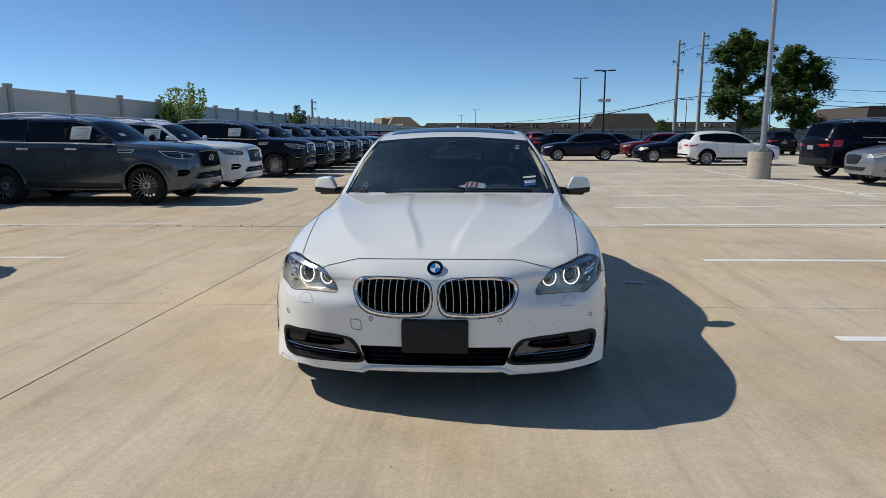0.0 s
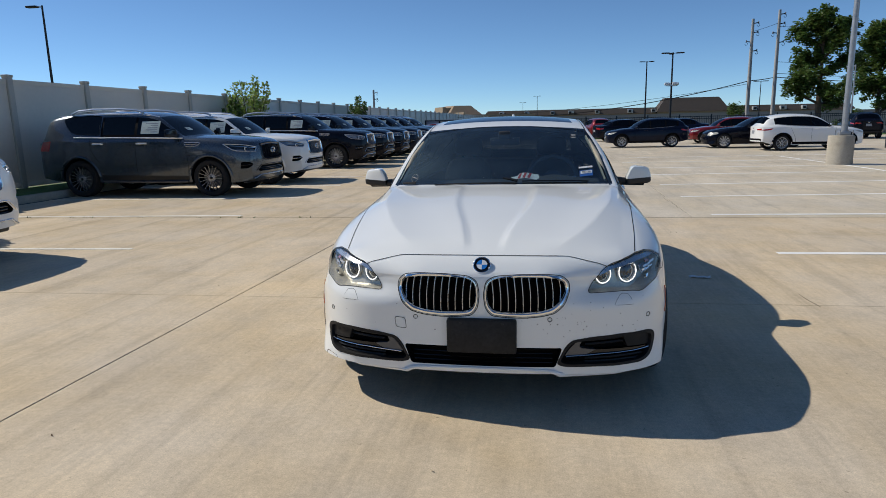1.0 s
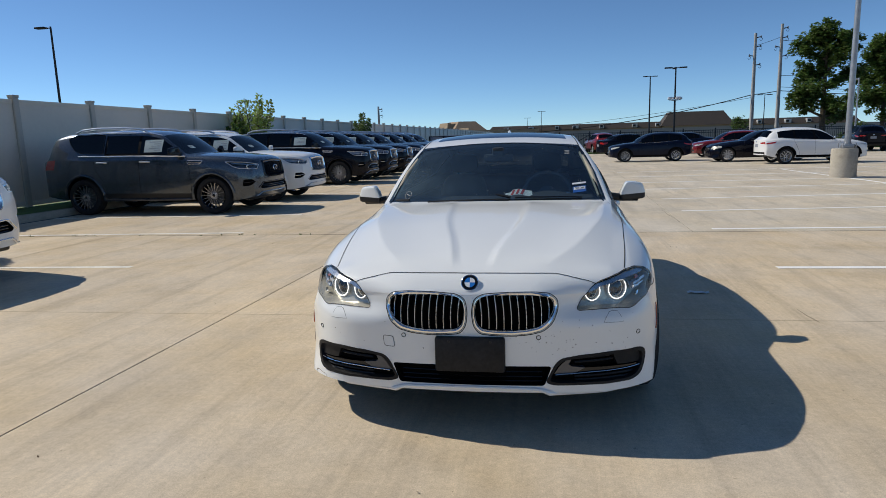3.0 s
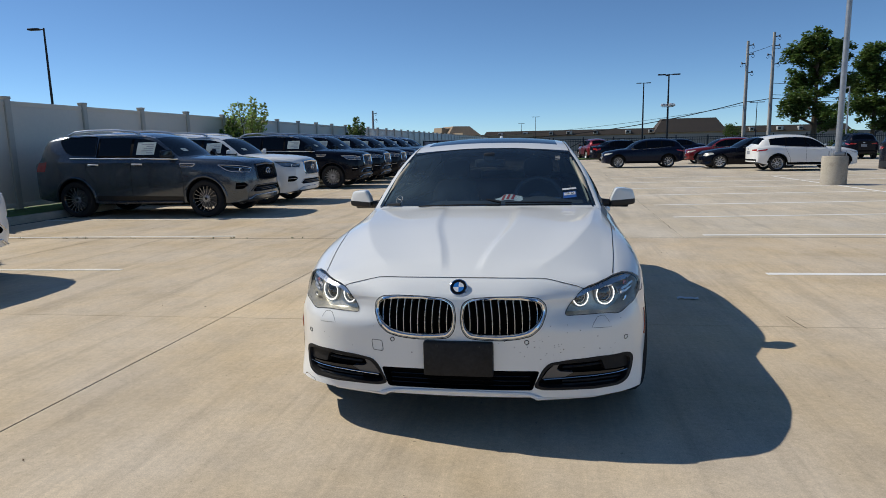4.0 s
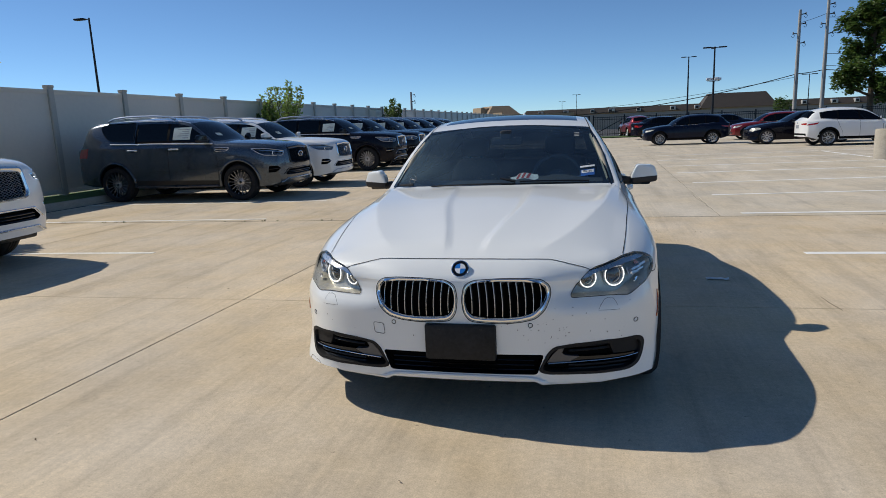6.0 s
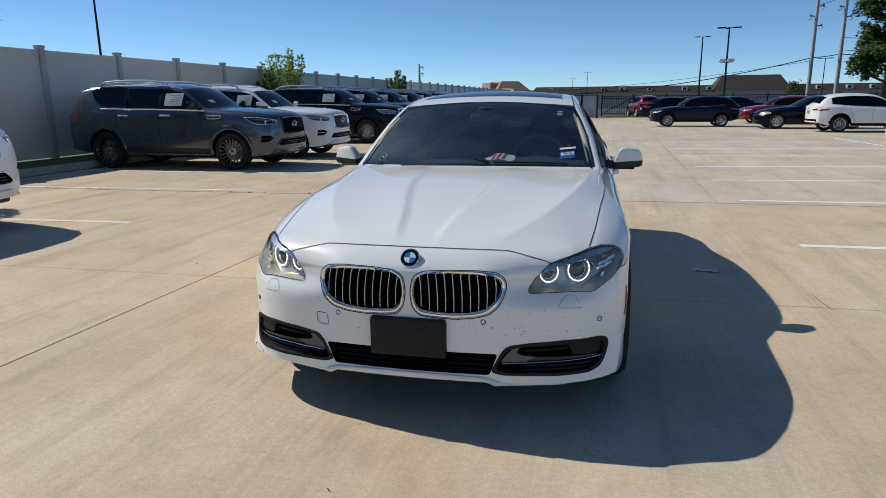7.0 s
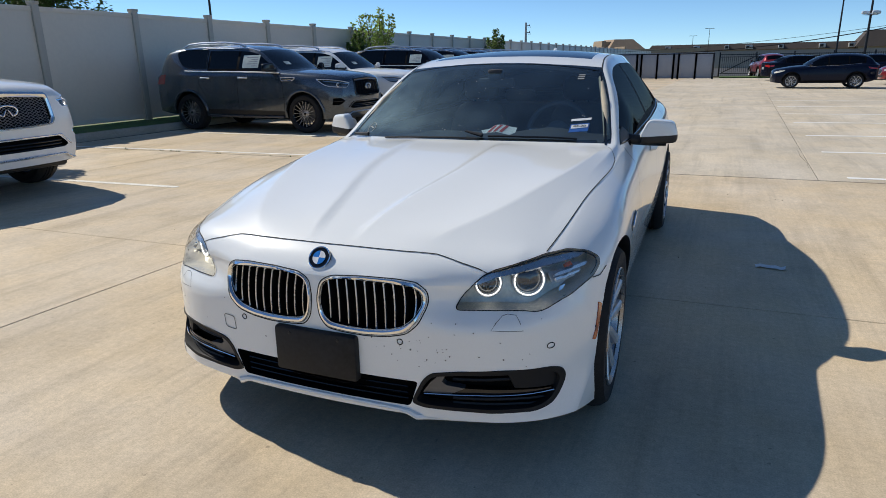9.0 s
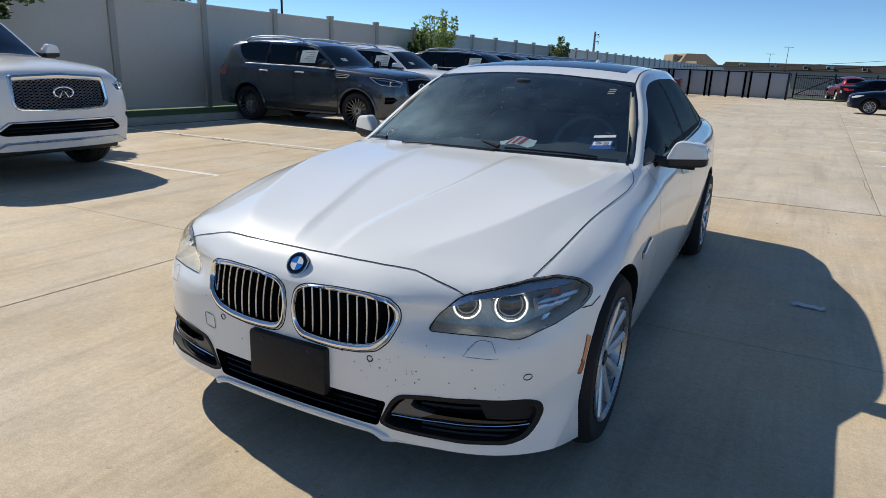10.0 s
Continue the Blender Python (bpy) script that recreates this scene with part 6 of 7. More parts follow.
# ---------------------------------------------------------------- fence, verge and kerb
FENCE_X = -11.77
verge = part("grass_verge", boxes((-11.9, -30, -0.1, -10.25, 120, 0.13)), GRASS)
tagged(verge, "narrow strip of mown grass along the fence", "grass verge", kind="structure")
kerb = part("kerb", boxes((-10.25, -30, -0.1, -10.10, 52, 0.15), bevel=0.02), KERB)
tagged(kerb, "pale concrete kerb beside the grass verge", "kerb", kind="structure")

fence = thing("fence", "tall beige vinyl privacy fence with capped posts", "fence", kind="structure")
post_me = panel_me = rail_me = None
POST0, GAP = 12.31, 2.47
for k in range(-14, 46):
    y = POST0 + GAP * k
    if post_me is None:
        bm = boxes((-0.075, -0.075, 0, 0.075, 0.075, 2.56), (-0.085, -0.085, 2.54, 0.085, 0.085, 2.60), bevel=0.008)
        post_me = mesh_of(bm, "post", FENCE_POST)
        panel_me = mesh_of(boxes((-0.022, 0.075, 0.06, 0.022, GAP - 0.075, 2.46), bevel=0.005), "panel", FENCE)
        rail_me = mesh_of(boxes((-0.035, 0.075, -0.05, 0.035, GAP - 0.075, 0.05), bevel=0.005), "rail", FENCE)
    for name, me in (("post", post_me), ("panel", panel_me)):
        ob = new(name, me)
        ob.parent = fence
        ob.matrix_basis = pose(FENCE_X, y, 0.10)
    for z in (0.21, 2.55):
        ob = new("rail", rail_me)
        ob.parent = fence
        ob.matrix_basis = pose(FENCE_X, y, z)

# ---------------------------------------------------------------- vehicles
white_sedan = thing("sedan", "white four-door sedan with twin kidney grille and lit ring headlights", "car", at=pose(0.029, 4.65, 0, 0, 0, -90 + 1.0))
SK = car_shell(SEDAN, white_sedan, WHITE_PAINT, CLEAR_GLASS, DARK_GLASS)
sedan_details(white_sedan, SK)


grey_suv = thing("suv", "dark grey full-size SUV with black wheels parked by the fence", "suv", "SUVs along the fence", at=pose(-8.24, 12.6, 0, 0, 0, 1.5) @ Matrix.Scale(0.965, 4))
suv_details(grey_suv, car_shell(SUV, grey_suv, GREY_PAINT, SMOKE_GLASS, DARK_GLASS), GREY_PAINT)
near_white = copy_thing(grey_suv, pose(-8.25, 4.85, 0, 0, 0, 1.5) @ Matrix.Scale(1.036, 4))
tagged(near_white, "white full-size SUV with black wheels, its nose to the lane")
recolour(near_white, {GREY_PAINT: PEARL})
row = ((PEARL, "white full-size SUV parked beside a grey one"), (BLACK_PAINT, "black full-size SUV with silver wheels"), (BLACK_PAINT, "black full-size SUV with silver wheels"), (BLACK_PAINT, "black full-size SUV with silver wheels"), (NAVY_PAINT, "dark navy full-size SUV with silver wheels"), (BLACK_PAINT, "black full-size SUV with silver wheels"), (BLACK_PAINT, "black full-size SUV with silver wheels"), (GREY_PAINT, "dark grey full-size SUV with silver wheels"))
for k, (paint, label) in enumerate(row):
    c = copy_thing(grey_suv, pose(-8.22 if k == 0 else -8.48 + 0.03 * k, 15.35 if k == 0 else 21.1 + 2.7 * (k - 1), 0, 0, 0, 1.5) @ Matrix.Scale(0.985 if k == 0 else 1.03, 4))
    tagged(c, label)
    recolour(c, {GREY_PAINT: paint, GREY_ALLOY: ALLOY})
c = copy_thing(grey_suv, pose(13.02, 20.6, 0, 0, 0, 6))
tagged(c, "black SUV beside the light pole, seen from its rear", group="crossovers across the lot")
recolour(c, {GREY_PAINT: BLACK_PAINT, GREY_ALLOY: ALLOY})
recolour(grey_suv, {GRILLE_CHROME: GLOSS_BLACK, GRILLE_MESH: GLOSS_BLACK})
for ob in grey_suv.children:
    if ob.name.startswith("side_mirror"):
        ob.data = ob.data.copy()
        ob.data.materials[0] = GLOSS_BLACK

navy_crossover = thing("crossover", "navy blue crossover parked across the lot", "suv", "crossovers across the lot", at=pose(5.25, 34.5, 0, 0, 0, 180) @ Matrix.Scale(0.89, 4))
cross_details(navy_crossover, car_shell(CROSSOVER, navy_crossover, NAVY_PAINT, SMOKE_GLASS, DARK_GLASS), NAVY_PAINT)
for x, y, turn, size, paint, label in ((11.15, 29.3, 3, 1.03, PEARL, "white crossover seen from its rear side"), (10.2, 38.6, 180, 0.99, RED_PAINT, "dark red crossover behind a black sedan"), (3.9, 53.0, 100, 1.08, RED_PAINT, "maroon crossover near the railings"), (12.6, 17.4, 176, 1.124, SILVER_PAINT, "silver crossover beside a black one"), (19.5, 44.0, 80, 1.08, BLACK_PAINT, "dark crossover near the trees")):
    c = copy_thing(navy_crossover, pose(x, y, 0, 0, 0, turn) @ Matrix.Scale(size, 4))
    tagged(c, label)
    recolour(c, {NAVY_PAINT: paint})
PLAIN = dict(SEDAN)
del PLAIN["sunk"]
black_sedan = thing("sedan", "black four-door sedan parked across the lot", "car", "sedans across the lot", at=pose(10.1, 32.4, 0, 0, 0, 180))
plain_sedan_details(black_sedan, car_shell(PLAIN, black_sedan, BLACK_PAINT, SMOKE_GLASS, DARK_GLASS), BLACK_PAINT)
for x, y, turn, paint, label in ((5.6, 45.0, 15, BLACK_PAINT, "black sedan near the railings"), (-8.2, 46.0, 180, RED_PAINT, "bright red sedan beside the grey enclosure"), (8.6, 46.5, 180, NAVY_PAINT, "dark blue sedan behind the red crossover"), (23.0, 42.0, 95, NAVY_PAINT, "dark sedan near the trees")):
    c = copy_thing(black_sedan, pose(x, y, 0, 0, 0, turn))
    tagged(c, label)
    recolour(c, {BLACK_PAINT: paint})

# ---------------------------------------------------------------- painted lines and litter
def road_line(x0, y0, x1, y1, w=0.10, paint=LINE):
    d = Vector((x1 - x0, y1 - y0, 0)).normalized()
    n = Vector((-d.y, d.x, 0)) * w / 2
    bm = bmesh.new()
    ends = [Vector((x0, y0, 0)), Vector((x1, y1, 0))]
    top = [bm.verts.new(p + s * n + Vector((0, 0, 0.003))) for p, s in ((ends[0], -1), (ends[1], -1), (ends[1], 1), (ends[0], 1))]
    low = [bm.verts.new(v.co - Vector((0, 0, 0.006))) for v in top]
    bm.faces.new(top)
    for i in range(4):
        bm.faces.new((low[i], low[(i + 1) % 4], top[(i + 1) % 4], top[i]))
    return tagged(part("parking_line", bm, paint, smooth=False), "worn white painted parking bay line", "road marking", "bay lines", "structure")


for y, rise in ((0.8, 0.03), (3.55, 0.035), (6.34, 0.04), (9.21, 0.048), (11.55, 0.115), (13.85, 0.14), (16.5, 0.12), (18.9, 0.11), (21.6, 0.11), (24.4, 0.10)):
    x0 = 2.75
    road_line(x0, y, 8.55, y + rise * 5.8)
    road_line(8.65, y + rise * 5.8, 14.4, y + rise * 11.6)
road_line(8.95, 14.0, 8.60, 24.5, 0.10)
for y in (0.7, 3.43, 6.11, 8.93, 11.43, 14.0, 16.7, 19.4, 22.1, 24.8, 27.5):
    road_line(-10.0, y - 0.36, -4.6, y, 0.09, WORN_LINE)

rnd = random.Random(11)
tufts = bmesh.new()
for k in range(22):
    x = rnd.choice((rnd.uniform(-9, -1), rnd.uniform(-9, -1), rnd.uniform(4, 12)))
    y = 4.25 + PITCH + SKEW * x + rnd.uniform(-0.02, 0.02)
    for i in range(rnd.randint(3, 9)):
        a, h = rnd.random() * 6.28, rnd.uniform(0.01, 0.042)
        b = Vector((x + rnd.gauss(0, 0.02), y, 0))
        t = b + Vector((math.cos(a) * h * 0.6, math.sin(a) * h * 0.6, h))
        w = Vector((-math.sin(a), math.cos(a), 0)) * 0.005
        tufts.faces.new([tufts.verts.new(p) for p in (b - w, b + w, t)])
tagged(part("weeds", tufts, GRASS, smooth=False), "small green weeds growing in the slab joint", "weeds", kind="stuff")
bits = bmesh.new()
for k in range(60):
    x, y = rnd.uniform(-7, 7), rnd.uniform(0.2, 11)
    a, r = rnd.random() * 6.28, rnd.uniform(0.004, 0.012)
    u, v = Vector((math.cos(a), math.sin(a), 0)) * r, Vector((-math.sin(a), math.cos(a), 0)) * r * 0.5
    c = Vector((x, y, 0.004))
    bits.faces.new([bits.verts.new(c + q) for q in (-u, -v * 0.9 + Vector((0, 0, 0.004)), u + Vector((0, 0, 0.006)), v)])
tagged(part("leaf_litter", bits, LITTER, smooth=False), "few dry brown leaf scraps on the concrete", "litter", kind="stuff")


def crack(pts, w=0.006):
    bm = bmesh.new()
    rnd = random.Random(len(pts))
    line = [Vector((*p, 0.0025)) for p in dense(pts, 0.12, False)]
    line = [p + Vector((rnd.gauss(0, 0.004), rnd.gauss(0, 0.004), 0)) for p in line]
    rows = []
    for i, p in enumerate(line):
        d = (line[min(i + 1, len(line) - 1)] - line[max(i - 1, 0)]).normalized()
        n = Vector((-d.y, d.x, 0)) * w * rnd.uniform(0.3, 0.6)
        rows.append((bm.verts.new(p - n), bm.verts.new(p + n)))
    for a, b in zip(rows, rows[1:]):
        bm.faces.new((a[0], b[0], b[1], a[1]))
    return tagged(part("crack", bm, JOINT, lot_base, smooth=False))


crack([(2.37, 4.64), (2.38, 4.46), (2.40, 4.28)])
crack([(2.43, 11.75), (2.41, 10.9), (2.44, 10.3), (2.41, 9.88)], 0.005)

# white sheet added as the sunlit spot inside the sedan's shadow
sun_spot = bmesh.new()
cells = [[sun_spot.verts.new((1.725 + (i / 6 - 0.5) * 0.19 + 0.010 * math.sin(3 * j), 5.165 + (j / 3 - 0.5) * 0.07 + 0.008 * math.sin(i), 0.005 + 0.010 * math.sin(i * 1.3 + j) ** 2)) for j in range(4)] for i in range(7)]
for a, b in zip(cells, cells[1:]):
    for j in range(3):
        sun_spot.faces.new((a[j], b[j], b[j + 1], a[j + 1]))
tagged(part("paper_scrap", sun_spot, PAPER), "pale sheet standing in for a spot of sunlight on the concrete", "paper scrap")


# ---------------------------------------------------------------- trees
def tree(name, label, x, y, trunk_h, top, spread, leaves, leaf, seed, thin=False, base=0.0, green=None):
    """A tapered trunk, forking limbs, and a crown of leaf clumps round the limb ends."""
    r = random.Random(seed)
    root = thing(name, label, "tree", at=pose(x, y, base))
    tips = []
    wood = []
    tr = 0.045 if thin else 0.02 * top + 0.03
    trunk = [Vector((0, 0, -0.1)), Vector((r.gauss(0, 0.03), r.gauss(0, 0.03), trunk_h * 0.5)), Vector((r.gauss(0, 0.08), r.gauss(0, 0.08), trunk_h))]
    lead = trunk[-1] + Vector((r.gauss(0, 0.1), r.gauss(0, 0.1), (top - trunk_h) * 0.75))
    part("trunk", sweep(trunk + [lead], [tr * 1.25, tr, tr * 0.85, tr * 0.25], sides=9), BARK, root)
    for k in range(13 if not thin else 11):
        a = k * 2.4 + r.random()
        h = trunk_h + (top - trunk_h) * ((0.02 + 0.62 * k / 10) if thin else (-0.06 + 0.80 * k / 12))
        reach = spread * ((0.56 - 0.3 * k / 10) if thin else (1.0 - 0.5 * (k / 12) ** 2)) * r.uniform(0.7, 1.05)
        rise = (top - h) * (r.uniform(0.6, 1.0) if thin else r.uniform(0.10, 0.5) if k > 4 else r.uniform(-0.12, 0.2))
        s = trunk[-1].lerp(lead, max(0, (h - trunk_h) / max(0.1, lead.z - trunk_h)))
        mid = s + Vector((math.cos(a) * reach * 0.5, math.sin(a) * reach * 0.5, rise * 0.35))
        end = s + Vector((math.cos(a) * reach, math.sin(a) * reach, rise))
        wood.append(sweep([s, mid, end], [tr * 0.5, tr * 0.32, tr * 0.08], sides=6))
        tips += [end, mid.lerp(end, 0.5), mid]
        for i in range(3):
            b = a + r.uniform(-0.9, 0.9)
            q = mid.lerp(end, r.uniform(0.2, 0.8))
            e = q + Vector((math.cos(b), math.sin(b), r.uniform(-0.1, 0.9))) * reach * 0.45
            wood.append(sweep([q, e], [tr * 0.2, tr * 0.05], sides=5))
            tips += [e, q.lerp(e, 0.5)]
    tips += [lead, lead.lerp(trunk[-1], 0.3)]
    tagged(part("branch_work", join(*wood), BARK, root), kind="stuff")
    verts, faces = [], []
    clump = spread * (0.21 if not thin else 0.20)
    centres = [(t + Vector((r.gauss(0, 1), r.gauss(0, 1), r.gauss(0, 0.8))) * clump * 0.6, r.uniform(0.55, 1.25)) for t in tips for _ in range(2)]
    if not thin:
        mid, half = (1.0 + top) / 2, (top - 1.0) / 2
        for k in range(55):
            d = Vector((r.gauss(0, 1), r.gauss(0, 1), r.gauss(0, 1))).normalized() * r.random() ** 0.45
            centres.append((Vector((d.x * spread * 0.95, d.y * spread * 0.95, mid + d.z * half * 0.9)), r.uniform(0.5, 1.0)))
        r.shuffle(centres)
    for i in range(leaves):
        c, sz = centres[i % len(centres)]
        d = Vector((r.gauss(0, 1), r.gauss(0, 1), r.gauss(0, 0.75)))
        d = d.normalized() * clump * sz * (r.random() ** 0.4)
        p = c + d
        a = r.random() * 6.28
        u = Vector((math.cos(a), math.sin(a), r.uniform(-0.7, 0.3))).normalized() * leaf * r.uniform(0.6, 1.3)
        w = u.cross(Vector((r.gauss(0, 0.5), r.gauss(0, 0.5), 1))).normalized() * leaf * 0.36
        n = len(verts)
        fold = w.cross(u).normalized() * leaf * 0.12
        verts += [p - u * 0.5, p + w + fold, p + u * 0.6, p - w + fold]
        faces += [(n, n + 1, n + 2), (n, n + 2, n + 3)]
    me = bpy.data.meshes.new("crown")
    me.from_pydata([tuple(v) for v in verts], [], faces)
    me.materials.append(green or (LEAF_LIGHT if thin else LEAF))
    ob = new("crown", me)
    ob.parent = root
    return root


tree("young_tree", "young leafy tree beside the fence", -10.95, 6.60, 0.9, 3.8, 1.25, 8000, 0.13, 9, True, 0.1, LEAF)
tree("oak_tree", "tall broad green tree behind the far cars", 23.0, 60, 2.4, 11.3, 2.5, 19000, 0.29, 21)
tree("oak_tree", "dense dark green tree behind the far cars", 31.2, 68, 1.6, 10.7, 2.9, 23000, 0.30, 35)
tree("shade_tree", "dark green tree beyond the fence", -34.5, 27.0, 2.6, 9.0, 3.4, 16000, 0.24, 23)
tree("small_tree", "small green tree in front of the far wall", 20.5, 76, 0.4, 3.2, 1.2, 1500, 0.2, 24)
tree("shade_tree", "green tree beyond the far building", 57.0, 90, 2.0, 7.5, 3.0, 4000, 0.3, 25)


def upright_tree(name, label, x, y, top, spread, stems, leaves, leaf, seed, green, base=0.1):
    """Several upright stems that fan out from the ground, each leafed like a spike."""
    r = random.Random(seed)
    root = thing(name, label, "tree", at=pose(x, y, base))
    lines = []
    for k in range(stems):
        a = k * 2.4 + r.uniform(-0.3, 0.3)
        reach = spread * (0.25 + 0.75 * (k / stems) ** 0.6) * r.uniform(0.75, 1.05)
        height = top * (1.0 - 0.34 * (k / stems)) * r.uniform(0.88, 1.0)
        foot = Vector((0.05 * math.cos(a), 0.05 * math.sin(a), -0.1))
        end = Vector((reach * math.cos(a), reach * math.sin(a), height))
        mid = foot.lerp(end, 0.5) + Vector((-0.12 * reach * math.cos(a), -0.12 * reach * math.sin(a), 0.1 * height))
        line = [foot * (1 - t) ** 2 + mid * 2 * t * (1 - t) + end * t * t for t in (i / 8 for i in range(9))]
        lines.append(line)
        part("stem", sweep(line, [0.022 * (1 - 0.8 * i / 8) + 0.003 for i in range(9)], sides=6), BARK, root)
    verts, faces = [], []
    for i in range(leaves):
        line = lines[i % stems]
        t = 0.18 + 0.82 * r.random() ** 0.85
        j = min(7, int(t * 8))
        c = line[j].lerp(line[j + 1], t * 8 - j)
        wide = spread * (0.34 * (1 - t) ** 0.7 + 0.09)
        a = r.random() * 6.28
        p = c + Vector((math.cos(a), math.sin(a), r.gauss(0, 0.3))) * wide * r.random() ** 0.6
        u = Vector((math.cos(a) * 0.6, math.sin(a) * 0.6, r.uniform(-0.6, 0.8))).normalized() * leaf * r.uniform(0.6, 1.25)
        w = u.cross(Vector((r.gauss(0, 1), r.gauss(0, 1), r.gauss(0, 1)))).normalized() * leaf * 0.34
        fold = w.cross(u).normalized() * leaf * 0.1
        n = len(verts)
        verts += [p - u * 0.5, p + w + fold, p + u * 0.6, p - w + fold]
        faces += [(n, n + 1, n + 2), (n, n + 2, n + 3)]
    me = bpy.data.meshes.new("crown")
    me.from_pydata([tuple(v) for v in verts], [], faces)
    me.materials.append(green)
    ob = new("crown", me)
    ob.parent = root
    return root


upright_tree("young_tree", "young tree with upright leafy stems beside the fence", -10.9, 22.5, 3.5, 1.05, 12, 1900, 0.125, 3, LEAF_LIGHT)
upright_tree("shrub", "dark green shrub at the foot of the fence", -11.1, 21.4, 2.5, 0.5, 9, 2600, 0.11, 6, LEAF)
upright_tree("young_tree", "small dark young tree beside the fence", -10.9, 36.3, 3.25, 0.78, 11, 2300, 0.12, 4, LEAF_MID)

# ---------------------------------------------------------------- poles and wires
def lamp_post(x, y, h, heads, label, radius=0.06, mat=None):
    root = thing("street_lamp", label, "lamp post", at=pose(x, y, 0))
    part("pole", lathe([(radius * 1.2, -0.1), (radius, h * 0.5), (radius * 0.7, h), (0.001, h)], 14, "z"), mat or POLE_DARK, root)
    part("base_plate", boxes((-radius * 2.2, -radius * 2.2, 0, radius * 2.2, radius * 2.2, 0.04), bevel=0.008), mat or POLE_DARK, root)
    for a in heads:
        d = Vector((math.cos(a), math.sin(a), 0))
        arm = part("lamp_arm", sweep([Vector((0, 0, h - 0.08)), d * 0.35 + Vector((0, 0, h - 0.06))], 0.03), mat or POLE_DARK, root)
        hd = boxes((0.3, -0.16, h - 0.10, 0.95, 0.16, h + 0.0), bevel=0.03)
        bmesh.ops.rotate(hd, verts=hd.verts, cent=(0, 0, 0), matrix=Matrix.Rotation(a, 3, "Z"))
        part("lamp_head", hd, mat or POLE_DARK, arm)
    return root


lamp_post(12.9, 91.5, 9.1, (0, math.pi), "tall dark parking lamp post with two heads", 0.10)
camera_mast = lamp_post(10.8, 60.0, 7.15, (0, math.pi, math.pi / 2), "lamp post with a cluster of white floodlights", 0.085)
for k in range(4):
    a = k * math.pi / 2 + 0.4
    part("floodlight", boxes((0.48 * math.cos(a) - 0.2, 0.48 * math.sin(a) - 0.2, 4.35, 0.48 * math.cos(a) + 0.2, 0.48 * math.sin(a) + 0.2, 4.58), bevel=0.06), WHITE_ENAMEL, camera_mast)
part("floodlight_ring", lathe([(0.06, 4.25), (0.52, 4.3), (0.52, 4.36), (0.06, 4.4)], 18, "z"), SATIN, camera_mast)
lamp_post(-3.2, 160.0, 7.6, (0, math.pi), "distant lamp post with two heads")
lamp_post(-8.0, 190.0, 7.0, (0, math.pi), "distant lamp post with two heads")
lamp_post(19.39, 45.0, 4.56, (math.pi / 2,), "slim grey lamp post near the trees", 0.05, GALV)
lamp_post(28.5, 95.0, 6.3, (0, math.pi), "distant lamp post with two heads")
lamp_post(-27.55, 32.3, 8.3, (math.pi,), "dark lamp post beyond the fence with one head", 0.07)

light_pole = thing("light_pole", "grey steel light pole on a round concrete footing", "light pole", at=pose(8.75, 19.85, 0))
part("footing", lathe([(0.345, -0.05), (0.345, 0.81), (0.325, 0.84), (0.001, 0.84)], 40, "z"), KERB, light_pole)
part("pole", sweep([(0.06, 0, 0.84), (0.06, 0, 9.0)], [0.085, 0.06], sides=16), GALV, light_pole)
part("base_cover", boxes((-0.08, -0.14, 0.84, 0.20, 0.14, 0.96), bevel=0.02), GALV, light_pole)
for k in range(4):
    part("anchor_bolt", lathe([(0.014, 0.84), (0.014, 0.99), (0.001, 0.99)], 8, "z"), GALV, light_pole).matrix_basis = pose(0.06 + (0.17 if k % 2 else -0.17), 0.16 if k > 1 else -0.16, 0)
part("lamp_head", boxes((-0.5, -0.18, 8.95, 0.6, 0.18, 9.08), bevel=0.04), GALV, light_pole)


def utility_pole(x, y, h, label, arms):
    root = thing("utility_pole", label, "utility pole", at=pose(x, y, 0))
    part("pole", lathe([(0.22, -0.1), (0.19, h * 0.5), (0.14, h), (0.001, h)], 12, "z"), POLE_WOOD, root)
    for k in range(arms):
        z = h - 0.5 - 0.95 * k
        side = -1 if k == 2 else 1
        a = part("cross_arm", sweep([(-0.1 * side, 0, z), (0.55 * side, 0, z + 0.10)], 0.05), POLE_DARK, root)
        part("insulator", lathe([(0.03, z - 0.02), (0.09, z + 0.04), (0.04, z + 0.10), (0.09, z + 0.16), (0.03, z + 0.24)], 10, "z"), INSULATOR, a).matrix_basis = pose(0.55 * side, 0, 0)
        loop = [Vector((0.55 * side + 0.13 * math.sin(q), 0, z - 0.14 + 0.15 * math.cos(q))) for q in (2 * math.pi * i / 16 for i in range(13))]
        part("jumper_wire", sweep(loop, 0.022, sides=5), INK, a)
    return root


utility_pole(21.4, 75.0, 11.7, "weathered wooden utility pole with side insulators", 4)
utility_pole(24.0, 75.0, 12.5, "weathered wooden utility pole with side insulators", 4)
utility_pole(-26.5, 96.0, 6.7, "short distant utility pole with cross arms", 2)


def wire(a, b, sag, r=0.02):
    a, b = Vector(a), Vector(b)
    pts = [a.lerp(b, k / 24) - Vector((0, 0, sag * 4 * (k / 24) * (1 - k / 24))) for k in range(25)]
    return tagged(part("power_line", sweep(pts, r, sides=5), INK), "black overhead cable between utility poles", "cable")


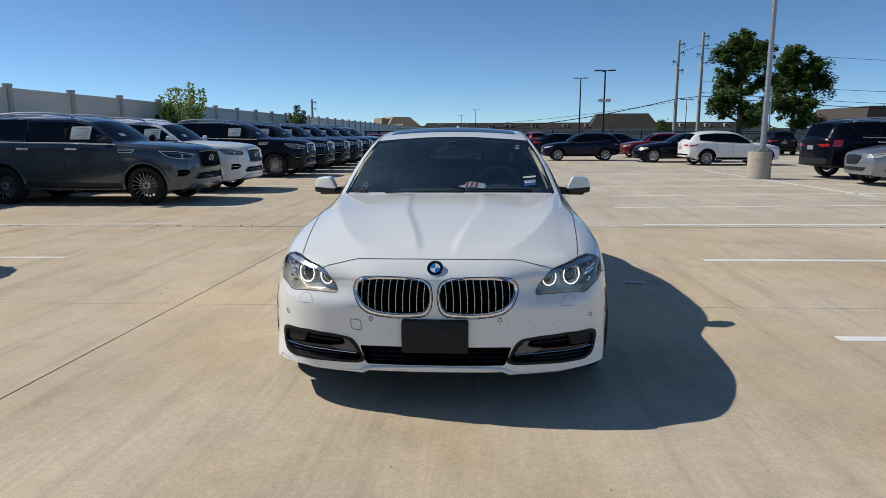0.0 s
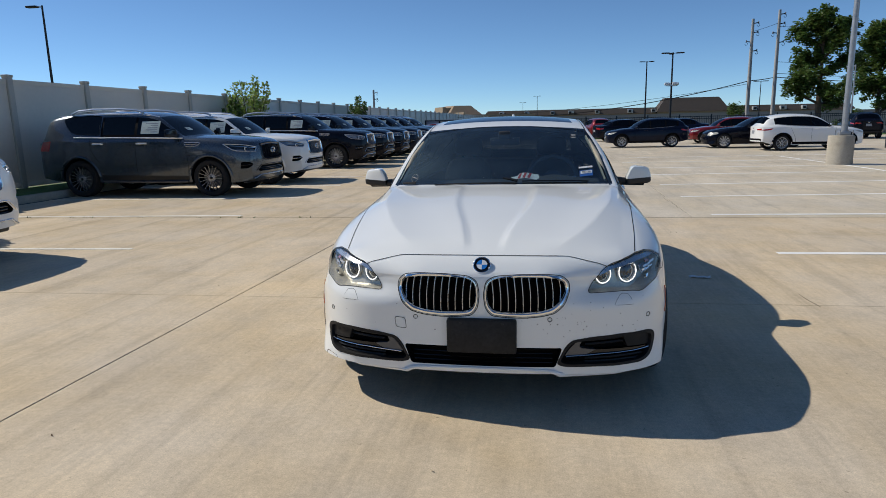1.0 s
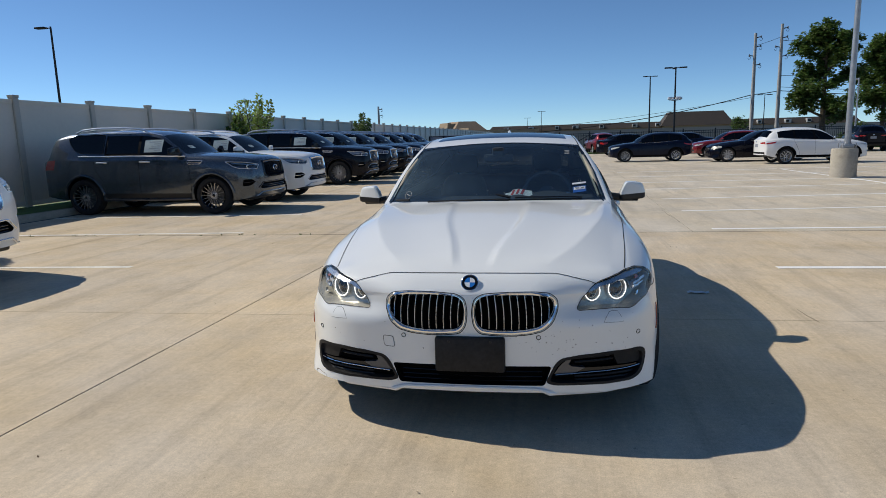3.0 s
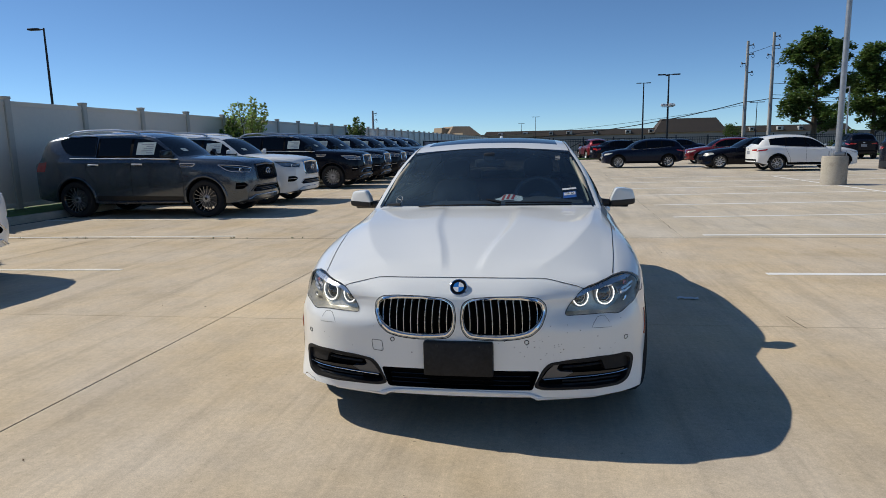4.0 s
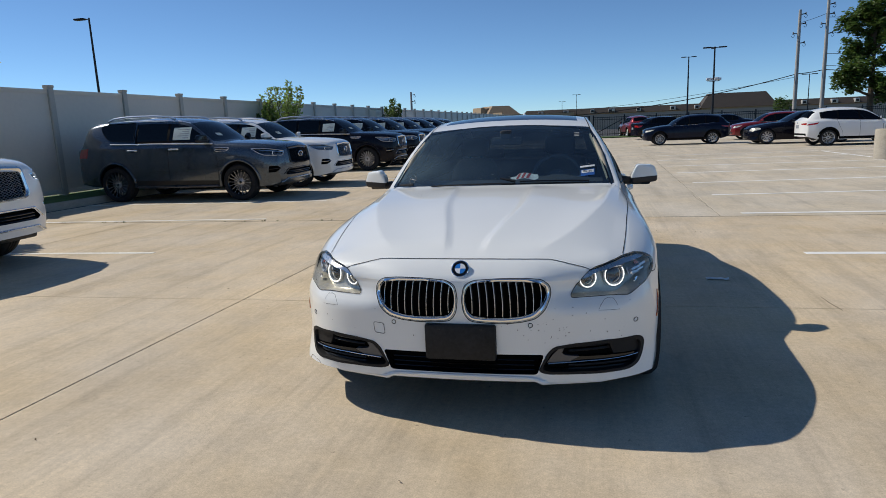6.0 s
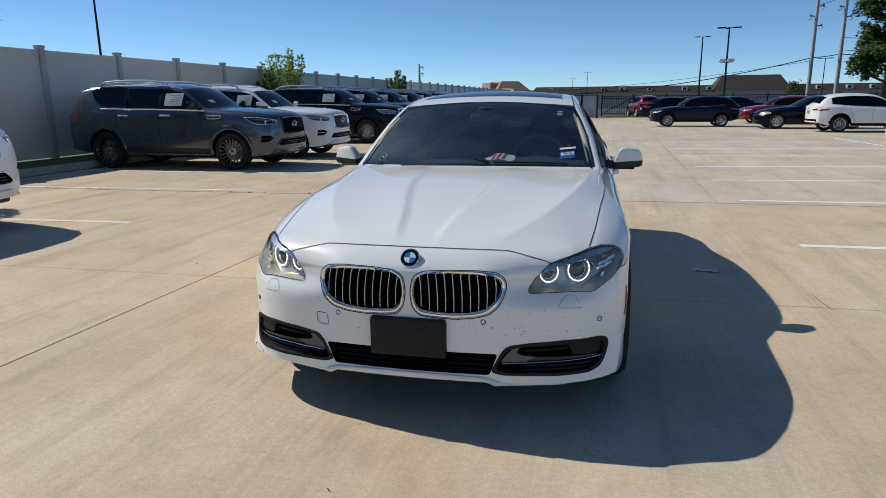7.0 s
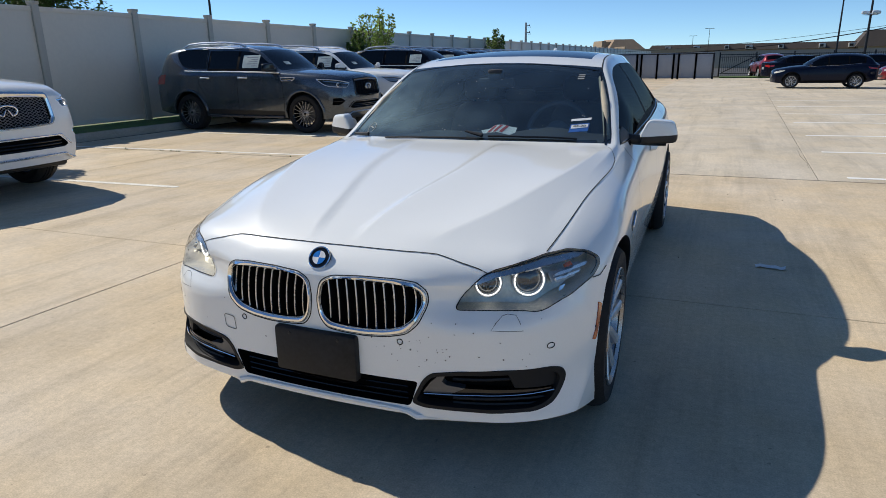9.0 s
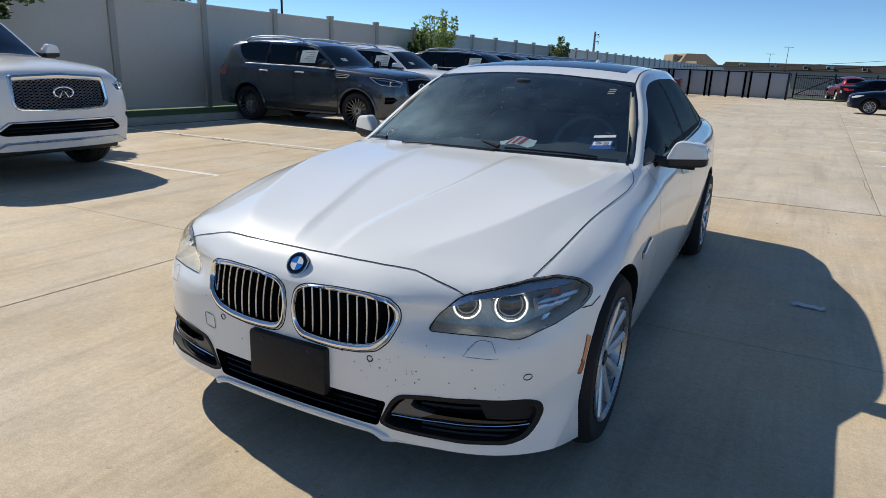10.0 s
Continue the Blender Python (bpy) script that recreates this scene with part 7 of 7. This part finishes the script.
wire((-4.0, 75, 1.9), (21.4, 75, 5.3), 0.7, 0.045)
wire((-20.0, 85, 2.2), (21.4, 75, 5.0), 0.9, 0.02)
wire((21.4, 75, 5.3), (24.0, 75, 5.6), 0.05, 0.04)
wire((24.0, 75, 5.6), (80, 80, 4.0), 0.9, 0.04)
wire((24.0, 75, 7.2), (90, 80, 5.6), 0.8, 0.025)
wire((21.4, 75, 10.4), (24.0, 75, 11.2), 0.05, 0.02)
wire((24.0, 75, 10.8), (90, 80, 8.6), 0.8, 0.02)
wire((24.0, 75, 6.0), (90, 82, 4.2), 0.8, 0.025)

# ---------------------------------------------------------------- far side: enclosure, railings, wall, buildings
enclosure = thing("enclosure", "light grey panelled enclosure with dark steel frames", "enclosure", at=pose(-6.4, 48.2, 0))
x = -2.77
for k, w in enumerate((1.08, 1.08, 0.32, 1.08, 1.08, 0.30, 1.05, 1.05, 0.33, 1.10, 1.10)):
    if w > 1:
        part("panel", boxes((x + 0.05, -0.03, 0.06, x + w - 0.05, 0.03, 1.62), bevel=0.01), GREY_PANEL, enclosure)
    else:
        part("panel", boxes((x + 0.05, 0.05, 0.06, x + w - 0.05, 0.10, 1.58), bevel=0.01), GREY_PANEL, enclosure)
    part("frame_post", boxes((x - 0.06, -0.07, 0, x + 0.06, 0.07, 1.70), bevel=0.01), POLE_DARK, enclosure)
    x += w
    part("frame_post", boxes((x - 0.06, -0.07, 0, x + 0.06, 0.07, 1.70), bevel=0.01), POLE_DARK, enclosure)
part("top_rail", boxes((-2.82, -0.05, 1.62, x + 0.05, 0.05, 1.69), bevel=0.01), POLE_DARK, enclosure)
part("enclosure_wall", boxes((-2.77, 4.0, 0, x, 4.15, 1.75), bevel=0.01), GREY_PANEL, enclosure)

strip = part("grass_strip", boxes((0.8, 50.6, -0.1, 60, 53.5, 0.06)), GRASS)
tagged(strip, "mown grass strip before the railings", "grass", kind="structure")
railing = thing("railing", "black steel picket railing with a double gate", "railing", kind="structure")
pick = mesh_of(boxes((-0.012, -0.012, 0.08, 0.012, 0.012, 1.62)), "picket", POLE_DARK)
postm = mesh_of(boxes((-0.045, -0.045, 0.0, 0.045, 0.045, 1.75), bevel=0.008), "rail_post", POLE_DARK)
for k in range(290):
    ob = new("picket", pick)
    ob.parent = railing
    ob.matrix_basis = pose(0.75 + 0.135 * k, 53.6, 0)
for k in range(17):
    ob = new("rail_post", postm)
    ob.parent = railing
    ob.matrix_basis = pose(0.7 + 2.43 * k, 53.6, 0)
for z in (0.22, 1.38, 1.55):
    part("rail", boxes((0.7, 53.57, z, 40.0, 53.63, z + 0.045)), POLE_DARK, railing)
for x0, x1 in ((0.9, 3.0), (5.4, 3.2)):
    part("gate_brace", sweep([(x0, 53.55, 0.3), (x1, 53.55, 1.4)], 0.03), POLE_DARK, railing)

far_wall = part("far_wall", boxes((-0.5, 100.0, -0.1, 75, 100.3, 2.08), (-0.6, 99.95, 2.08, 75.1, 100.35, 2.2)), BLOCK)
tagged(far_wall, "long low beige block wall", "wall", kind="structure")
road = part("road", boxes((-60, 56, -0.06, 90, 98, -0.02)), ASPHALT)
tagged(road, "grey asphalt yard behind the railings", "road", kind="structure")


def hipped(x0, y0, x1, y1, z0, z1, inset):
    bm = bmesh.new()
    lo = [bm.verts.new(p) for p in ((x0, y0, z0), (x1, y0, z0), (x1, y1, z0), (x0, y1, z0))]
    hi = [bm.verts.new(p) for p in ((x0 + inset, y0 + inset, z1), (x1 - inset, y0 + inset, z1), (x1 - inset, y1 - inset, z1), (x0 + inset, y1 - inset, z1))]
    bm.faces.new(hi)
    for i in range(4):
        bm.faces.new((lo[i], lo[(i + 1) % 4], hi[(i + 1) % 4], hi[i]))
    bm.faces.new(lo[::-1])
    return bm


store = thing("store_building", "wide low tan building with a brown roof band", "building", at=pose(0, 186, 0))
part("wall", boxes((104, 0, -0.1, 200, 30, 5.2)), TAN_WALL, store)
part("roof", hipped(103.4, -0.6, 200.6, 30.6, 5.2, 8.8, 1.2), BROWN_ROOF, store)
for k in range(8):
    w = part("window", boxes((108 + 11 * k, -0.05, 0.8, 112 + 11 * k, 0.02, 2.6)), ROOF_GLASS, store)
    part("window_frame", boxes((107.9 + 11 * k, -0.08, 2.6, 112.1 + 11 * k, -0.04, 2.75)), POLE_DARK, w)
hall = thing("warehouse", "long low tan building with a dark brown mansard roof", "building", at=pose(0, 190, 0))
part("wall", boxes((-19, 0, -0.1, 80, 30, 3.2)), TAN_WALL, hall)
part("roof", hipped(-19.5, -0.6, 80.5, 30.6, 3.2, 4.75, 1.2), BROWN_ROOF, hall)
part("entrance_block", boxes((29.5, -3.0, -0.1, 47.5, 4, 3.4)), TAN_WALL, hall)
part("entrance_roof", hipped(28.8, -3.6, 48.2, 6, 3.4, 7.2, 2.6), BROWN_ROOF, hall)
rr = random.Random(3)
for k in range(13):
    xx = -14 + 6.8 * k + rr.uniform(-1.5, 1.5)
    u = part("rooftop_unit", boxes((xx, -1.2, 3.35, xx + rr.uniform(1.0, 1.8), 0.2, 4.35), bevel=0.05), UNIT, hall)
    part("unit_grille", boxes((xx + 0.15, -1.23, 3.55, xx + 0.9, -1.2, 4.15)), POLE_DARK, u)
for k in range(16):
    xx = -16 + 6 * k
    w = part("window", boxes((xx, -0.05, 1.0, xx + 2.2, 0.02, 2.4)), ROOF_GLASS, hall)
    part("window_frame", boxes((xx - 0.1, -0.08, 0.9, xx + 2.3, -0.04, 1.0), (xx - 0.1, -0.08, 2.4, xx + 2.3, -0.04, 2.5)), POLE_DARK, w)
shop = thing("shop_building", "tan building with a steep gabled mansard front", "building", at=pose(-28, 175, 0, 0, 0, -60))
part("wall", boxes((-6.5, 0, -0.1, 13, 20, 3.6)), TAN_WALL, shop)
part("gable_block", boxes((-3.5, -1.5, -0.1, 3.2, 6, 5.6)), TAN_WALL, shop)
part("gable_roof", hipped(-6.0, -2.0, 6.6, 8, 3.4, 6.1, 2.6), TAN_ROOF, shop)
part("gable_front", hipped(-3.6, -2.6, 3.4, -1.0, 3.0, 5.8, 0.35), TAN_WALL, shop)
part("parapet", boxes((6.5, -0.3, 3.6, 13, 0, 4.2)), TAN_WALL, shop)
for xx in (-5.4, -0.8, 2.0):
    part("door", boxes((xx, -2.65, 0, xx + 1.1, -2.6, 2.2)), ROOF_GLASS, shop)
